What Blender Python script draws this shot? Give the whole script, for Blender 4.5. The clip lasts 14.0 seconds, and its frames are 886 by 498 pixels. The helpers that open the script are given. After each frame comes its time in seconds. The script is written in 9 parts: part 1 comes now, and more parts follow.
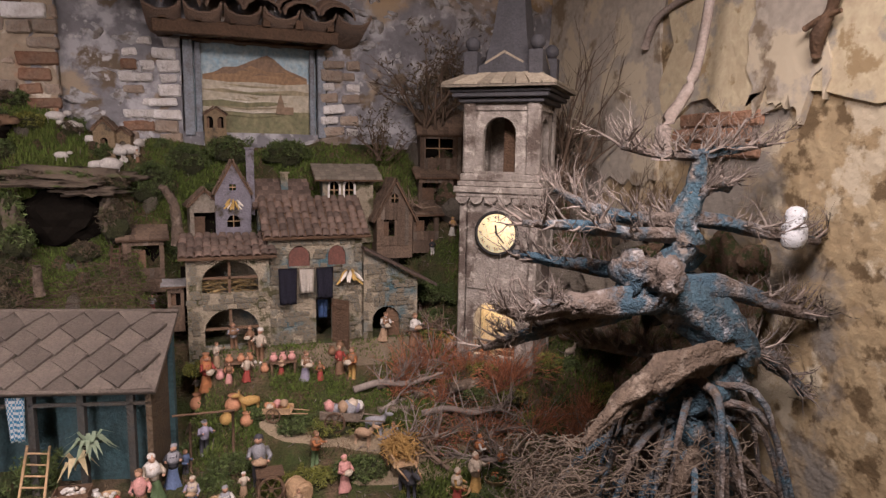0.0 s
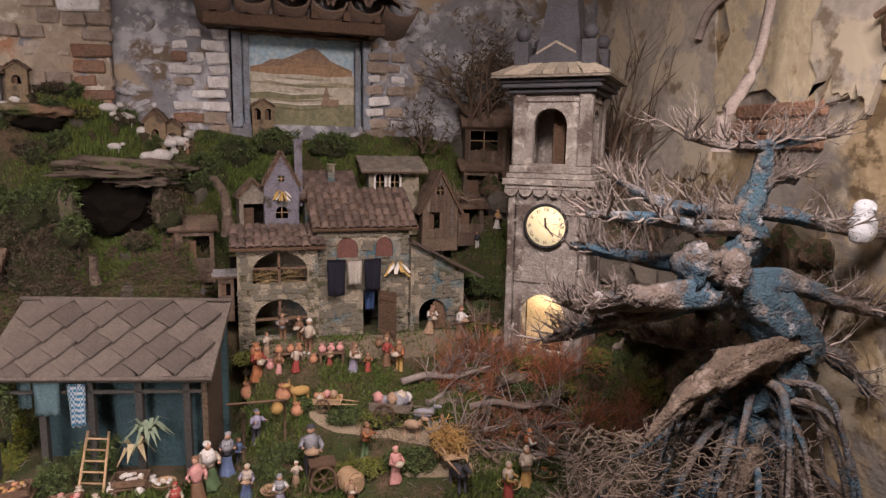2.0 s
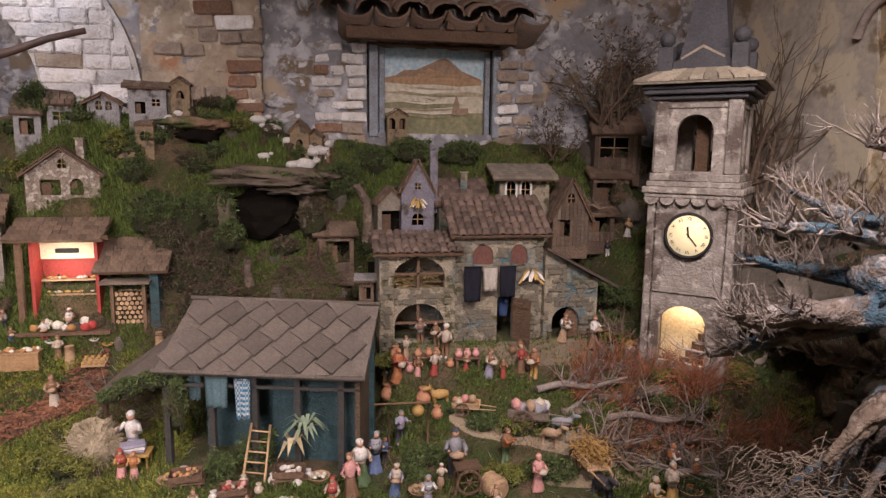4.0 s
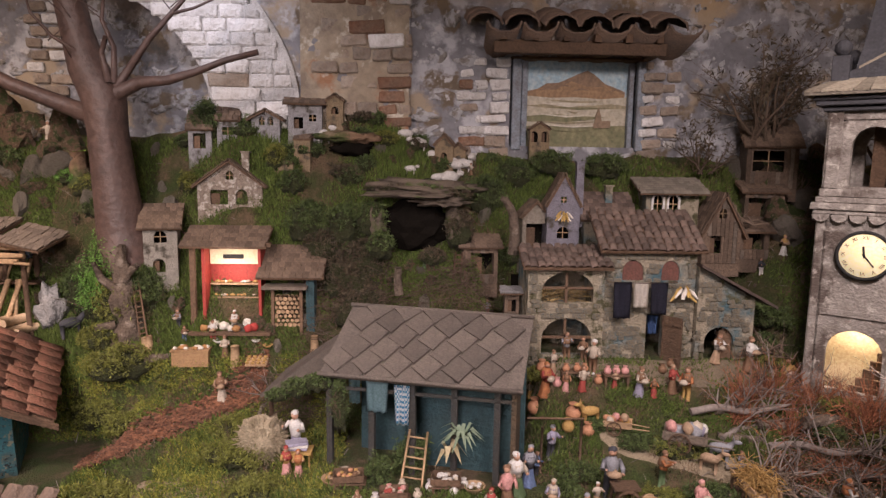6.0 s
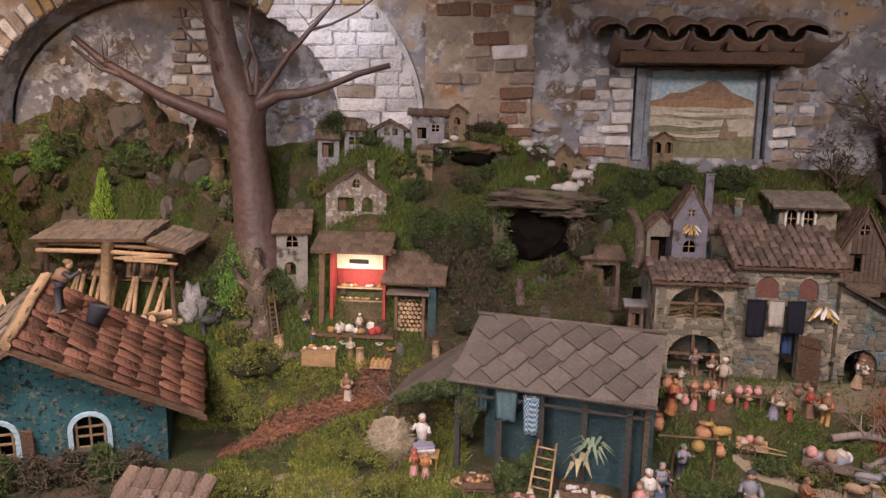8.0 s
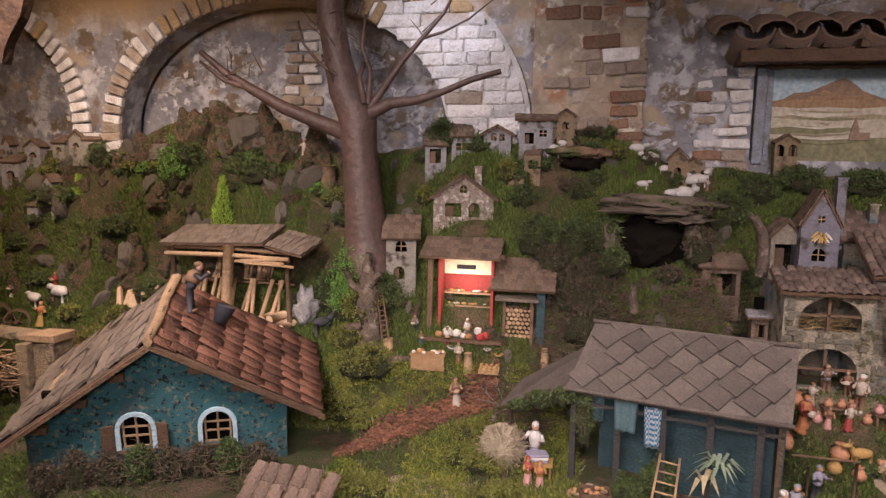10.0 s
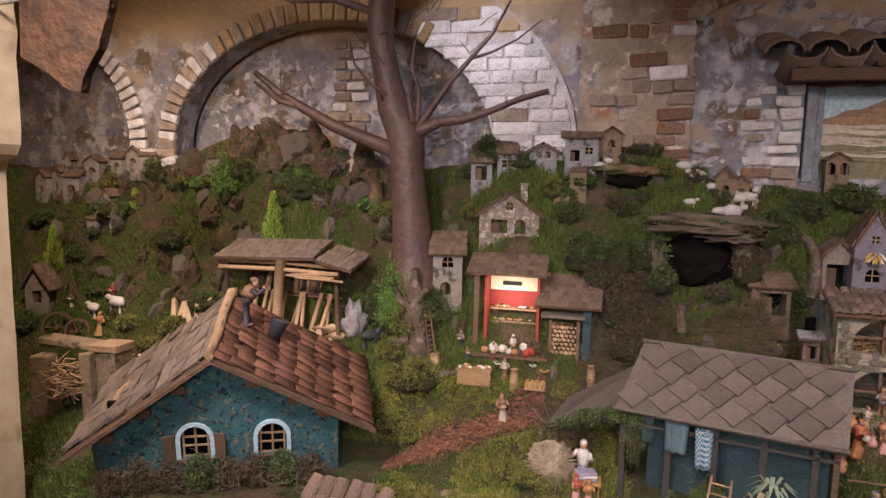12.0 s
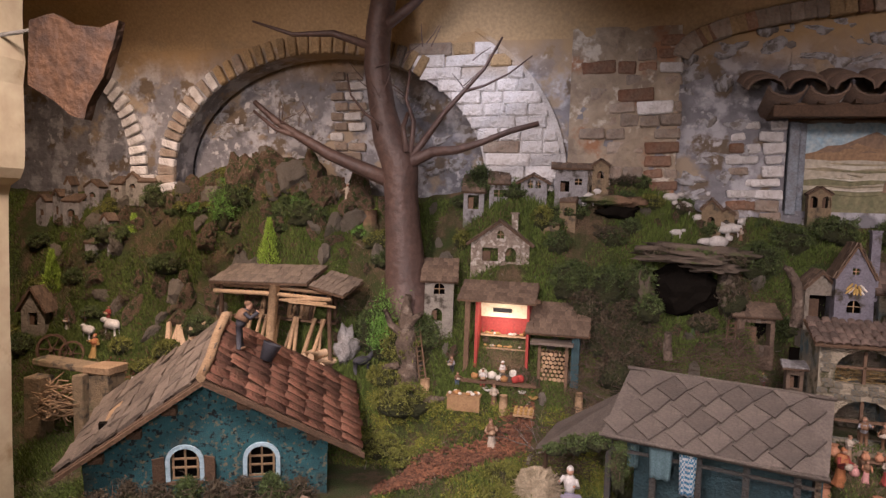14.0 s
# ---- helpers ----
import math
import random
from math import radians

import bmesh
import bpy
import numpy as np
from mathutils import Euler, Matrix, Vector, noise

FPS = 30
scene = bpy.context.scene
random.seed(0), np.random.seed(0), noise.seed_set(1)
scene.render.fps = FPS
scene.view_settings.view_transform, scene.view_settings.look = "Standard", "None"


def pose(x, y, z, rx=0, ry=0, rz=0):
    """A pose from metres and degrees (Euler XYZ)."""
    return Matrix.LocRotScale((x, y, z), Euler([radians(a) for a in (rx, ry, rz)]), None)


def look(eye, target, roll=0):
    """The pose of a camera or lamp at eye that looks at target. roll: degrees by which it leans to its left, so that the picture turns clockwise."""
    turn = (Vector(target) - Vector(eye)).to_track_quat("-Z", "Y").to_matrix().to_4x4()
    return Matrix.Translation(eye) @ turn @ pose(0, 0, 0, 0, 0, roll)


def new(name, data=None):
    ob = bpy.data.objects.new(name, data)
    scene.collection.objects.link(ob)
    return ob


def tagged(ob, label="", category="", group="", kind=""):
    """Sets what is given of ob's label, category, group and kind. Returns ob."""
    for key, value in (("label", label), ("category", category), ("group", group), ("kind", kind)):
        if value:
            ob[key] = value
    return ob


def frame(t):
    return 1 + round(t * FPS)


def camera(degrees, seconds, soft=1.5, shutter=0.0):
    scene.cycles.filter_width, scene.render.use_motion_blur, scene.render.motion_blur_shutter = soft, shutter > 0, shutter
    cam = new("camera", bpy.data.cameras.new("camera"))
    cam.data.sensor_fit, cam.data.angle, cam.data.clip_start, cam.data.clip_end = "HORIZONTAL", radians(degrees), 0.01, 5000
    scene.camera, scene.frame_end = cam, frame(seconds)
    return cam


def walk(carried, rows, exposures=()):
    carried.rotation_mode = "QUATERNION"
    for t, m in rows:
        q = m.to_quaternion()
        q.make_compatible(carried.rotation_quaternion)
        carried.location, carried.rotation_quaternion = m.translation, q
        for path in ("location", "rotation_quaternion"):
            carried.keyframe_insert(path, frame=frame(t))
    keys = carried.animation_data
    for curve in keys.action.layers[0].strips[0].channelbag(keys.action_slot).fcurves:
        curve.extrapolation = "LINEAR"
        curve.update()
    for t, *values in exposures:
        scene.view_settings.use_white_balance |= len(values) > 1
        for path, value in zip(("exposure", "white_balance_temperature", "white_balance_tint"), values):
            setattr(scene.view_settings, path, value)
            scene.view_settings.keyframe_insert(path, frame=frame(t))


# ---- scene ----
cam = camera(69.5, 14.0, 1.4)
PATH = [
    (0, (0.103, 0.131, 1.556), (0.807, 1.98, 1.266), 1.0),
    (0.5, (0.1, 0.15, 1.55), (0.797, 2.001, 1.254), 1.0),
    (1, (0.092, 0.164, 1.547), (0.776, 2.019, 1.245), 1.1),
    (1.5, (0.063, 0.165, 1.545), (0.723, 2.028, 1.239), 1.2),
    (2, (0.01, 0.182, 1.538), (0.638, 2.056, 1.232), 1.1),
    (2.5, (-0.047, 0.194, 1.549), (0.535, 2.082, 1.234), 1.0),
    (3, (-0.1, 0.211, 1.544), (0.412, 2.119, 1.234), 0.9),
    (5.5, (-0.42, 0.227, 1.557), (-0.266, 2.202, 1.281), 0.8),
    (6, (-0.482, 0.236, 1.558), (-0.4, 2.217, 1.291), 0.9),
    (6.5, (-0.545, 0.239, 1.574), (-0.523, 2.221, 1.304), 1.1),
    (7, (-0.604, 0.23, 1.576), (-0.645, 2.212, 1.312), 1.2),
    (7.5, (-0.653, 0.219, 1.578), (-0.752, 2.2, 1.319), 1.3),
    (8, (-0.705, 0.199, 1.586), (-0.864, 2.175, 1.326), 1.4),
    (8.5, (-0.748, 0.191, 1.585), (-0.967, 2.162, 1.329), 1.4),
    (9, (-0.792, 0.186, 1.581), (-1.075, 2.15, 1.329), 1.3),
    (11.5, (-0.934, 0.148, 1.619), (-1.419, 2.073, 1.375), 1.0),
    (12, (-0.946, 0.117, 1.648), (-1.434, 2.043, 1.413), 1.1),
    (12.5, (-0.954, 0.082, 1.668), (-1.435, 2.011, 1.451), 1.3),
    (13, (-0.943, 0.062, 1.663), (-1.423, 1.995, 1.476), 1.4),
    (13.5, (-0.907, 0.058, 1.662), (-1.397, 1.99, 1.495), 1.6),
    (14, (-0.897, 0.061, 1.641), (-1.383, 1.996, 1.499), 1.8),
]
walk(cam, [(t, look(eye, target, roll)) for t, eye, target, roll in PATH], [(0.0, 0.0, 6300, 24), (9.0, 0.0, 6270, 26), (14.0, -0.12, 6260, 27)])

# ---- world and lights ----
world = bpy.data.worlds.new("world")
scene.world = world
world.use_nodes = True
world.node_tree.nodes["Background"].inputs[0].default_value = (1.0, 0.82, 0.62, 1)
world.node_tree.nodes["Background"].inputs[1].default_value = 0.02


def area_lamp(name, eye, target, watts, size, colour, spread=180):
    data = bpy.data.lights.new(name, "AREA")
    data.energy, data.size, data.color, data.spread = watts, size, colour, radians(spread)
    ob = new(name, data)
    ob.matrix_world = look(eye, target)
    return ob


def point_lamp(name, place, watts, radius, colour):
    data = bpy.data.lights.new(name, "POINT")
    data.energy, data.shadow_soft_size, data.color = watts, radius, colour
    ob = new(name, data)
    ob.location = place
    return ob


area_lamp("spot_lamp_centre", (0.3, 0.8, 2.75), (1.15, 2.75, 0.5), 28, 0.45, (1.0, 0.88, 0.78), 116)
area_lamp("spot_lamp_left", (-2.4, 0.9, 2.75), (-2.6, 2.9, 0.6), 36, 0.4, (1.0, 0.87, 0.74), 110)
area_lamp("spot_lamp_right", (1.3, 0.9, 2.75), (1.3, 2.4, 0.5), 20, 0.45, (1.0, 0.88, 0.76), 120)
area_lamp("spot_lamp_far_left", (-3.5, 2.45, 2.75), (-3.8, 3.2, 0.7), 27, 0.2, (1.0, 0.76, 0.52), 130)
area_lamp("room_lamp", (-1.1, -0.2, 1.95), (-1.15, 2.6, 0.3), 22.5, 0.9, (1.0, 0.90, 0.82), 84)
area_lamp("spot_lamp_arch", (-1.75, 2.95, 2.8), (-1.5, 3.85, 2.25), 1.7, 0.12, (0.92, 0.95, 1.0), 85)

# ---- materials ----


def mat(name, a, b=None, scale=12.0, rough=0.85, bump=0.3, fine=90.0, metal=0.0, spread=0.25, c=None, random_tint=0.0, bumpscale=1.0, emit=0.0):
    m = bpy.data.materials.new(name)
    m.use_nodes = True
    nt = m.node_tree
    bs = nt.nodes["Principled BSDF"]
    bs.inputs["Roughness"].default_value, bs.inputs["Metallic"].default_value = rough, metal
    co = nt.nodes.new("ShaderNodeTexCoord")
    n1, n2 = nt.nodes.new("ShaderNodeTexNoise"), nt.nodes.new("ShaderNodeTexNoise")
    n1.inputs["Scale"].default_value, n1.inputs["Detail"].default_value, n1.inputs["Roughness"].default_value = scale, 5, 0.65
    n2.inputs["Scale"].default_value, n2.inputs["Detail"].default_value = fine, 3
    for n in (n1, n2):
        nt.links.new(co.outputs["Object"], n.inputs["Vector"])
    ramp = nt.nodes.new("ShaderNodeValToRGB")
    b = b or tuple(v * 0.6 for v in a)
    ramp.color_ramp.elements[0].position, ramp.color_ramp.elements[1].position = 0.5 - spread, 0.5 + spread
    ramp.color_ramp.elements[0].color, ramp.color_ramp.elements[1].color = (*a, 1), (*b, 1)
    if c:
        e = ramp.color_ramp.elements.new(0.5)
        e.color = (*c, 1)
    nt.links.new(n1.outputs[0], ramp.inputs[0])
    mix = nt.nodes.new("ShaderNodeMix")
    mix.data_type, mix.blend_type = "RGBA", "OVERLAY"
    mix.inputs[0].default_value = 0.5
    nt.links.new(ramp.outputs[0], mix.inputs[6])
    nt.links.new(n2.outputs[0], mix.inputs[7])
    last = mix.outputs[2]
    if random_tint:
        info, hsv, mr = nt.nodes.new("ShaderNodeObjectInfo"), nt.nodes.new("ShaderNodeHueSaturation"), nt.nodes.new("ShaderNodeMapRange")
        mr.inputs[3].default_value, mr.inputs[4].default_value = 1 - random_tint, 1 + random_tint
        nt.links.new(info.outputs["Random"], mr.inputs[0])
        nt.links.new(mr.outputs[0], hsv.inputs["Value"])
        nt.links.new(last, hsv.inputs["Color"])
        last = hsv.outputs[0]
    nt.links.new(last, bs.inputs["Base Color"])
    if emit:
        bs.inputs["Emission Strength"].default_value = emit
        nt.links.new(last, bs.inputs["Emission Color"])
    if bump:
        bp, add = nt.nodes.new("ShaderNodeBump"), nt.nodes.new("ShaderNodeMath")
        bp.inputs["Strength"].default_value, bp.inputs["Distance"].default_value = bump, 0.02 * bumpscale
        nt.links.new(n1.outputs[0], add.inputs[0])
        nt.links.new(n2.outputs[0], add.inputs[1])
        nt.links.new(add.outputs[0], bp.inputs["Height"])
        nt.links.new(bp.outputs[0], bs.inputs["Normal"])
    return m


def layered(name, base, patches, rough=0.9, bump=0.4, fine=60.0):
    """A wall surface: a base tone, then patches (colour, noise scale, low, high, offset) laid over it."""
    m = mat(name, base[0], base[1], base[2], rough, bump, fine)
    nt = m.node_tree
    nt.nodes["Mix"].inputs[0].default_value = 0.35
    bs = nt.nodes["Principled BSDF"]
    last = bs.inputs["Base Color"].links[0].from_socket
    co = nt.nodes["Texture Coordinate"]
    for colour, scale, low, high, offset in patches:
        mp, nz, mr, mx = nt.nodes.new("ShaderNodeMapping"), nt.nodes.new("ShaderNodeTexNoise"), nt.nodes.new("ShaderNodeMapRange"), nt.nodes.new("ShaderNodeMix")
        mp.inputs["Location"].default_value = (offset, offset * 0.7, offset * 1.3)
        nz.inputs["Scale"].default_value, nz.inputs["Detail"].default_value, nz.inputs["Roughness"].default_value = scale, 6, 0.6
        mr.inputs[1].default_value, mr.inputs[2].default_value = low, high
        mx.data_type = "RGBA"
        nt.links.new(co.outputs["Object"], mp.inputs[0])
        nt.links.new(mp.outputs[0], nz.inputs["Vector"])
        nt.links.new(nz.outputs[0], mr.inputs[0])
        nt.links.new(mr.outputs[0], mx.inputs[0])
        nt.links.new(last, mx.inputs[6])
        mx.inputs[7].default_value = (*colour, 1)
        last = mx.outputs[2]
    nt.links.new(last, bs.inputs["Base Color"])
    return m


def vault_wash(m, low=2.38, high=2.62):
    """Ochre vault plaster running down in patches onto the top of a wall."""
    nt = m.node_tree
    bs = nt.nodes["Principled BSDF"]
    last = bs.inputs["Base Color"].links[0].from_socket
    sep, nz, add, mr, mx = (nt.nodes.new(k) for k in ("ShaderNodeSeparateXYZ", "ShaderNodeTexNoise", "ShaderNodeMath", "ShaderNodeMapRange", "ShaderNodeMix"))
    co = nt.nodes["Texture Coordinate"]
    nz.inputs["Scale"].default_value, nz.inputs["Detail"].default_value = 3.5, 6
    add.operation = "MULTIPLY_ADD"
    add.inputs[1].default_value = 0.45
    mr.inputs[1].default_value, mr.inputs[2].default_value = low + 0.225, high + 0.225
    mx.data_type = "RGBA"
    mx.inputs[7].default_value = (0.45, 0.31, 0.16, 1)
    nt.links.new(co.outputs["Object"], sep.inputs[0])
    nt.links.new(co.outputs["Object"], nz.inputs["Vector"])
    nt.links.new(nz.outputs[0], add.inputs[0])
    nt.links.new(sep.outputs[2], add.inputs[2])
    nt.links.new(add.outputs[0], mr.inputs[0])
    nt.links.new(mr.outputs[0], mx.inputs[0])
    nt.links.new(last, mx.inputs[6])
    nt.links.new(mx.outputs[2], bs.inputs["Base Color"])


WALL_GREY = layered("grey_rubble_wall", ((0.15, 0.15, 0.165), (0.27, 0.265, 0.275), 2.6), [((0.44, 0.44, 0.46), 5.5, 0.50, 0.60, 9.0), ((0.15, 0.115, 0.08), 5.0, 0.55, 0.61, 3.0), ((0.36, 0.29, 0.21), 3.0, 0.57, 0.64, 14.0), ((0.06, 0.055, 0.05), 2.2, 0.60, 0.68, 4.0), ((0.52, 0.51, 0.51), 14.0, 0.60, 0.66, 21.0)], bump=0.8, fine=22)


vault_wash(WALL_GREY)
WALL_PLASTER = layered("rough_brown_wall", ((0.34, 0.25, 0.14), (0.45, 0.36, 0.22), 9.0), [((0.15, 0.105, 0.055), 9.0, 0.51, 0.58, 7.0), ((0.56, 0.49, 0.36), 6.0, 0.54, 0.60, 2.0), ((0.24, 0.22, 0.19), 1.6, 0.55, 0.62, 5.0)], bump=0.5, fine=26)
CREAM_PLASTER = layered("cream_plaster_skin", ((0.52, 0.44, 0.29), (0.60, 0.52, 0.36), 3.0), [((0.36, 0.33, 0.28), 4.5, 0.55, 0.61, 2.0), ((0.36, 0.27, 0.15), 8.0, 0.57, 0.63, 6.0)], bump=0.4, fine=30)
GREY_PLASTER = layered("grey_plaster_skin", ((0.40, 0.365, 0.31), (0.48, 0.43, 0.36), 5.0), [((0.24, 0.19, 0.13), 5.0, 0.54, 0.62, 2.0), ((0.58, 0.51, 0.38), 3.6, 0.53, 0.58, 9.0)], bump=0.25, fine=30)
WALL_OCHRE = layered("ochre_vault_plaster", ((0.44, 0.31, 0.16), (0.52, 0.38, 0.22), 1.5), [((0.26, 0.22, 0.16), 2.0, 0.58, 0.75, 5.0)], bump=0.3)
WHITE_BRICK = mat("whitewashed_brick", (0.80, 0.79, 0.78), (0.56, 0.53, 0.50), 13, 0.85, 0.8, 60, random_tint=0.16, spread=0.16)
RED_BRICK = mat("old_red_brick", (0.27, 0.115, 0.06), (0.24, 0.17, 0.12), 9, 0.9, 0.6, 70, random_tint=0.3)
PALE_BRICK = mat("lime_stained_brick", (0.40, 0.35, 0.29), (0.23, 0.165, 0.12), 17, 0.9, 0.6, 70, random_tint=0.25)
LIME_JOINT = mat("grey_lime_joint", (0.64, 0.62, 0.60), (0.46, 0.44, 0.42), 14, 0.95, 0.6)
vault_wash(LIME_JOINT)
OCHRE_BRICK = mat("ochre_washed_brick", (0.46, 0.33, 0.18), (0.33, 0.23, 0.12), 14, 0.9, 0.6, 70, random_tint=0.2)
MORTAR = mat("mortar", (0.36, 0.32, 0.27), (0.26, 0.22, 0.17), 14, 0.95, 0.6)
MOSS = mat("moss_ground", (0.06, 0.085, 0.018), (0.17, 0.115, 0.065), 6, 0.95, 1.0, 120, spread=0.12, c=(0.08, 0.08, 0.026), bumpscale=2)
MOSS_TUFT = mat("moss_tuft", (0.05, 0.085, 0.015), (0.10, 0.13, 0.03), 14, 0.95, 0.8, 160)
EARTH = mat("bare_earth", (0.22, 0.17, 0.11), (0.30, 0.24, 0.16), 14, 0.95, 0.6, 160)
STONE = mat("grey_stone", (0.24, 0.21, 0.17), (0.14, 0.12, 0.09), 9, 0.9, 0.8, 60, random_tint=0.2)
TOWER_STONE = layered("painted_grey_stone", ((0.36, 0.325, 0.29), (0.20, 0.175, 0.15), 16.0), [((0.11, 0.085, 0.07), 6.0, 0.50, 0.60, 2.0), ((0.46, 0.42, 0.37), 22.0, 0.55, 0.65, 5.0)], rough=0.8, bump=0.5, fine=90)
TOWER_DARK = mat("dark_slate_paint", (0.075, 0.075, 0.085), (0.045, 0.045, 0.05), 12, 0.75, 0.3)
DIAL = mat("lit_cream_dial", (0.85, 0.72, 0.42), (0.80, 0.66, 0.36), 8, 0.6, 0.0, emit=0.6)
BLACK = mat("black_paint", (0.015, 0.014, 0.013), (0.02, 0.02, 0.02), 20, 0.8, 0.0)
CASTLE = layered("mossy_stone_block", ((0.26, 0.22, 0.155), (0.36, 0.31, 0.23), 22.0), [((0.07, 0.13, 0.15), 5.0, 0.50, 0.66, 4.0), ((0.08, 0.075, 0.035), 12.0, 0.52, 0.62, 1.0)], bump=0.8, fine=120)
TILE_BROWN = mat("brown_roof_tile", (0.155, 0.10, 0.078), (0.085, 0.068, 0.054), 24, 0.85, 0.5, 120, random_tint=0.45)
TILE_RED = mat("red_roof_tile", (0.26, 0.09, 0.055), (0.15, 0.095, 0.06), 14, 0.8, 0.5, 120, random_tint=0.5)
TILE_COPPI = mat("weathered_pantile", (0.20, 0.13, 0.09), (0.12, 0.09, 0.07), 9, 0.85, 0.6, 90, random_tint=0.2)
SLATE = mat("cardboard_slate", (0.142, 0.115, 0.093), (0.085, 0.07, 0.06), 14, 0.85, 0.4, 110, random_tint=0.22)
TEAL = mat("dark_teal_boards", (0.038, 0.09, 0.10), (0.02, 0.04, 0.046), 9, 0.8, 0.4)
POST_DARK = mat("dark_painted_post", (0.03, 0.035, 0.036), (0.05, 0.04, 0.03), 30, 0.85, 0.4)
BLUE_STUCCO = layered("blue_green_stucco", ((0.04, 0.16, 0.18), (0.02, 0.085, 0.10), 9.0), [((0.20, 0.18, 0.12), 38.0, 0.555, 0.63, 2.0), ((0.05, 0.06, 0.05), 4.0, 0.52, 0.66, 6.0), ((0.012, 0.02, 0.022), 46.0, 0.56, 0.62, 8.0)], bump=0.55, fine=200)
WOOD = mat("brown_wood", (0.16, 0.095, 0.055), (0.085, 0.05, 0.03), 9, 0.8, 0.5, 90, random_tint=0.25)
WOOD_PALE = mat("pale_cut_wood", (0.46, 0.31, 0.18), (0.30, 0.19, 0.10), 12, 0.8, 0.4, 90, random_tint=0.25)
WOOD_GREY = mat("weathered_board", (0.19, 0.15, 0.115), (0.11, 0.085, 0.065), 14, 0.9, 0.5, 90, random_tint=0.25)
BARK = mat("smooth_dark_bark", (0.125, 0.075, 0.06), (0.065, 0.042, 0.036), 9, 0.55, 0.35, 34)
GNARL = layered("gnarled_bark", ((0.17, 0.125, 0.09), (0.075, 0.055, 0.042), 22.0), [((0.26, 0.21, 0.165), 16.0, 0.56, 0.66, 3.0)], bump=1.0, fine=70)
TWIG = mat("dry_twig", (0.14, 0.095, 0.065), (0.085, 0.06, 0.04), 14, 0.9, 0.3)
DRIFT = layered("blue_painted_driftwood", ((0.20, 0.16, 0.135), (0.11, 0.088, 0.075), 14.0), [((0.05, 0.10, 0.14), 4.5, 0.45, 0.57, 3.0), ((0.34, 0.32, 0.31), 13.0, 0.56, 0.68, 8.0), ((0.10, 0.075, 0.06), 22.0, 0.54, 0.62, 4.0)], bump=0.8, fine=110)
DRIFT_BLUE = layered("blue_washed_driftwood", ((0.06, 0.12, 0.16), (0.03, 0.06, 0.08), 10.0), [((0.22, 0.18, 0.15), 6.0, 0.52, 0.62, 3.0), ((0.33, 0.34, 0.37), 14.0, 0.56, 0.66, 8.0), ((0.02, 0.03, 0.04), 24.0, 0.54, 0.62, 4.0)], bump=0.8, fine=110)
# Near-black without gloss: shade of openings and interiors put into the colour.
SHADE_BLACK = mat("painted_shade_black", (0.008, 0.007, 0.006), (0.012, 0.01, 0.008), 8, 1.0, 0.0)
SHADE_BLACK.node_tree.nodes["Principled BSDF"].inputs["Specular IOR Level"].default_value = 0.0

# ---- mesh helpers ----


def part(name, bm, material, parent=None, label="", smooth=False):
    me = bpy.data.meshes.new(name)
    bm.to_mesh(me)
    bm.free()
    for m in material if isinstance(material, (list, tuple)) else (material,):
        me.materials.append(m)
    if smooth:
        me.polygons.foreach_set("use_smooth", [True] * len(me.polygons))
    ob = new(name, me)
    if parent:
        ob.parent = parent
    return tagged(ob, label)


def thing(name, label, category, group="", at=None):
    ob = new(name)
    ob.empty_display_size = 0.02
    if at is not None:
        ob.matrix_world = at
    return tagged(ob, label, category, group)


def box(bm, lo, hi, m=None, idx=0, jig=0.0, bev=0.0):
    """A box between two corners, moved by m."""
    c = [(a + b) / 2 for a, b in zip(lo, hi)]
    s = [abs(b - a) for a, b in zip(lo, hi)]
    t = Matrix.Translation(c) @ Matrix.Diagonal((*s, 1))
    g = bmesh.ops.create_cube(bm, size=1, matrix=(m @ t) if m else t)["verts"]
    faces = {f for v in g for f in v.link_faces}
    for f in faces:
        f.material_index = idx
    if jig:
        for v in g:
            v.co += Vector([random.uniform(-jig, jig) for _ in range(3)])
    if bev:
        bmesh.ops.bevel(bm, geom=list({e for v in g for e in v.link_edges}), offset=bev, segments=1, affect="EDGES")
    return g


def tube(bm, pts, radii, seg=8, idx=0, cap=True, wob=0.0):
    """A round limb along points with its own radius at each."""
    pts = [Vector(p) for p in pts]
    seed = (pts[0].x * 31.7 + pts[0].z * 17.3) % 50
    rings = []
    for i, p in enumerate(pts):
        d = (pts[min(i + 1, len(pts) - 1)] - pts[max(i - 1, 0)]).normalized()
        side = d.cross(Vector((0.3, 0.2, 1)) if abs(d.z) < 0.9 else Vector((1, 0.2, 0))).normalized()
        up = side.cross(d)
        r = radii[i] if isinstance(radii, (list, tuple)) else radii
        ring = []
        for k in range(seg):
            a = 2 * math.pi * k / seg
            rr = r * (1 + (1.7 * wob * noise.noise(Vector((math.cos(a) * 2.2 + seed, math.sin(a) * 2.2, i * 0.22))) + random.uniform(-wob, wob) * 0.25 if wob else 0))
            ring.append(bm.verts.new(p + side * (math.cos(a) * rr) + up * (math.sin(a) * rr)))
        rings.append(ring)
    for a, b in zip(rings, rings[1:]):
        for k in range(seg):
            f = bm.faces.new((a[k], a[(k + 1) % seg], b[(k + 1) % seg], b[k]))
            f.material_index, f.smooth = idx, True
    if cap and seg > 2:
        for ring, flip in ((rings[0], True), (rings[-1], False)):
            f = bm.faces.new(ring[::-1] if not flip else ring)
            f.material_index = idx
    return rings


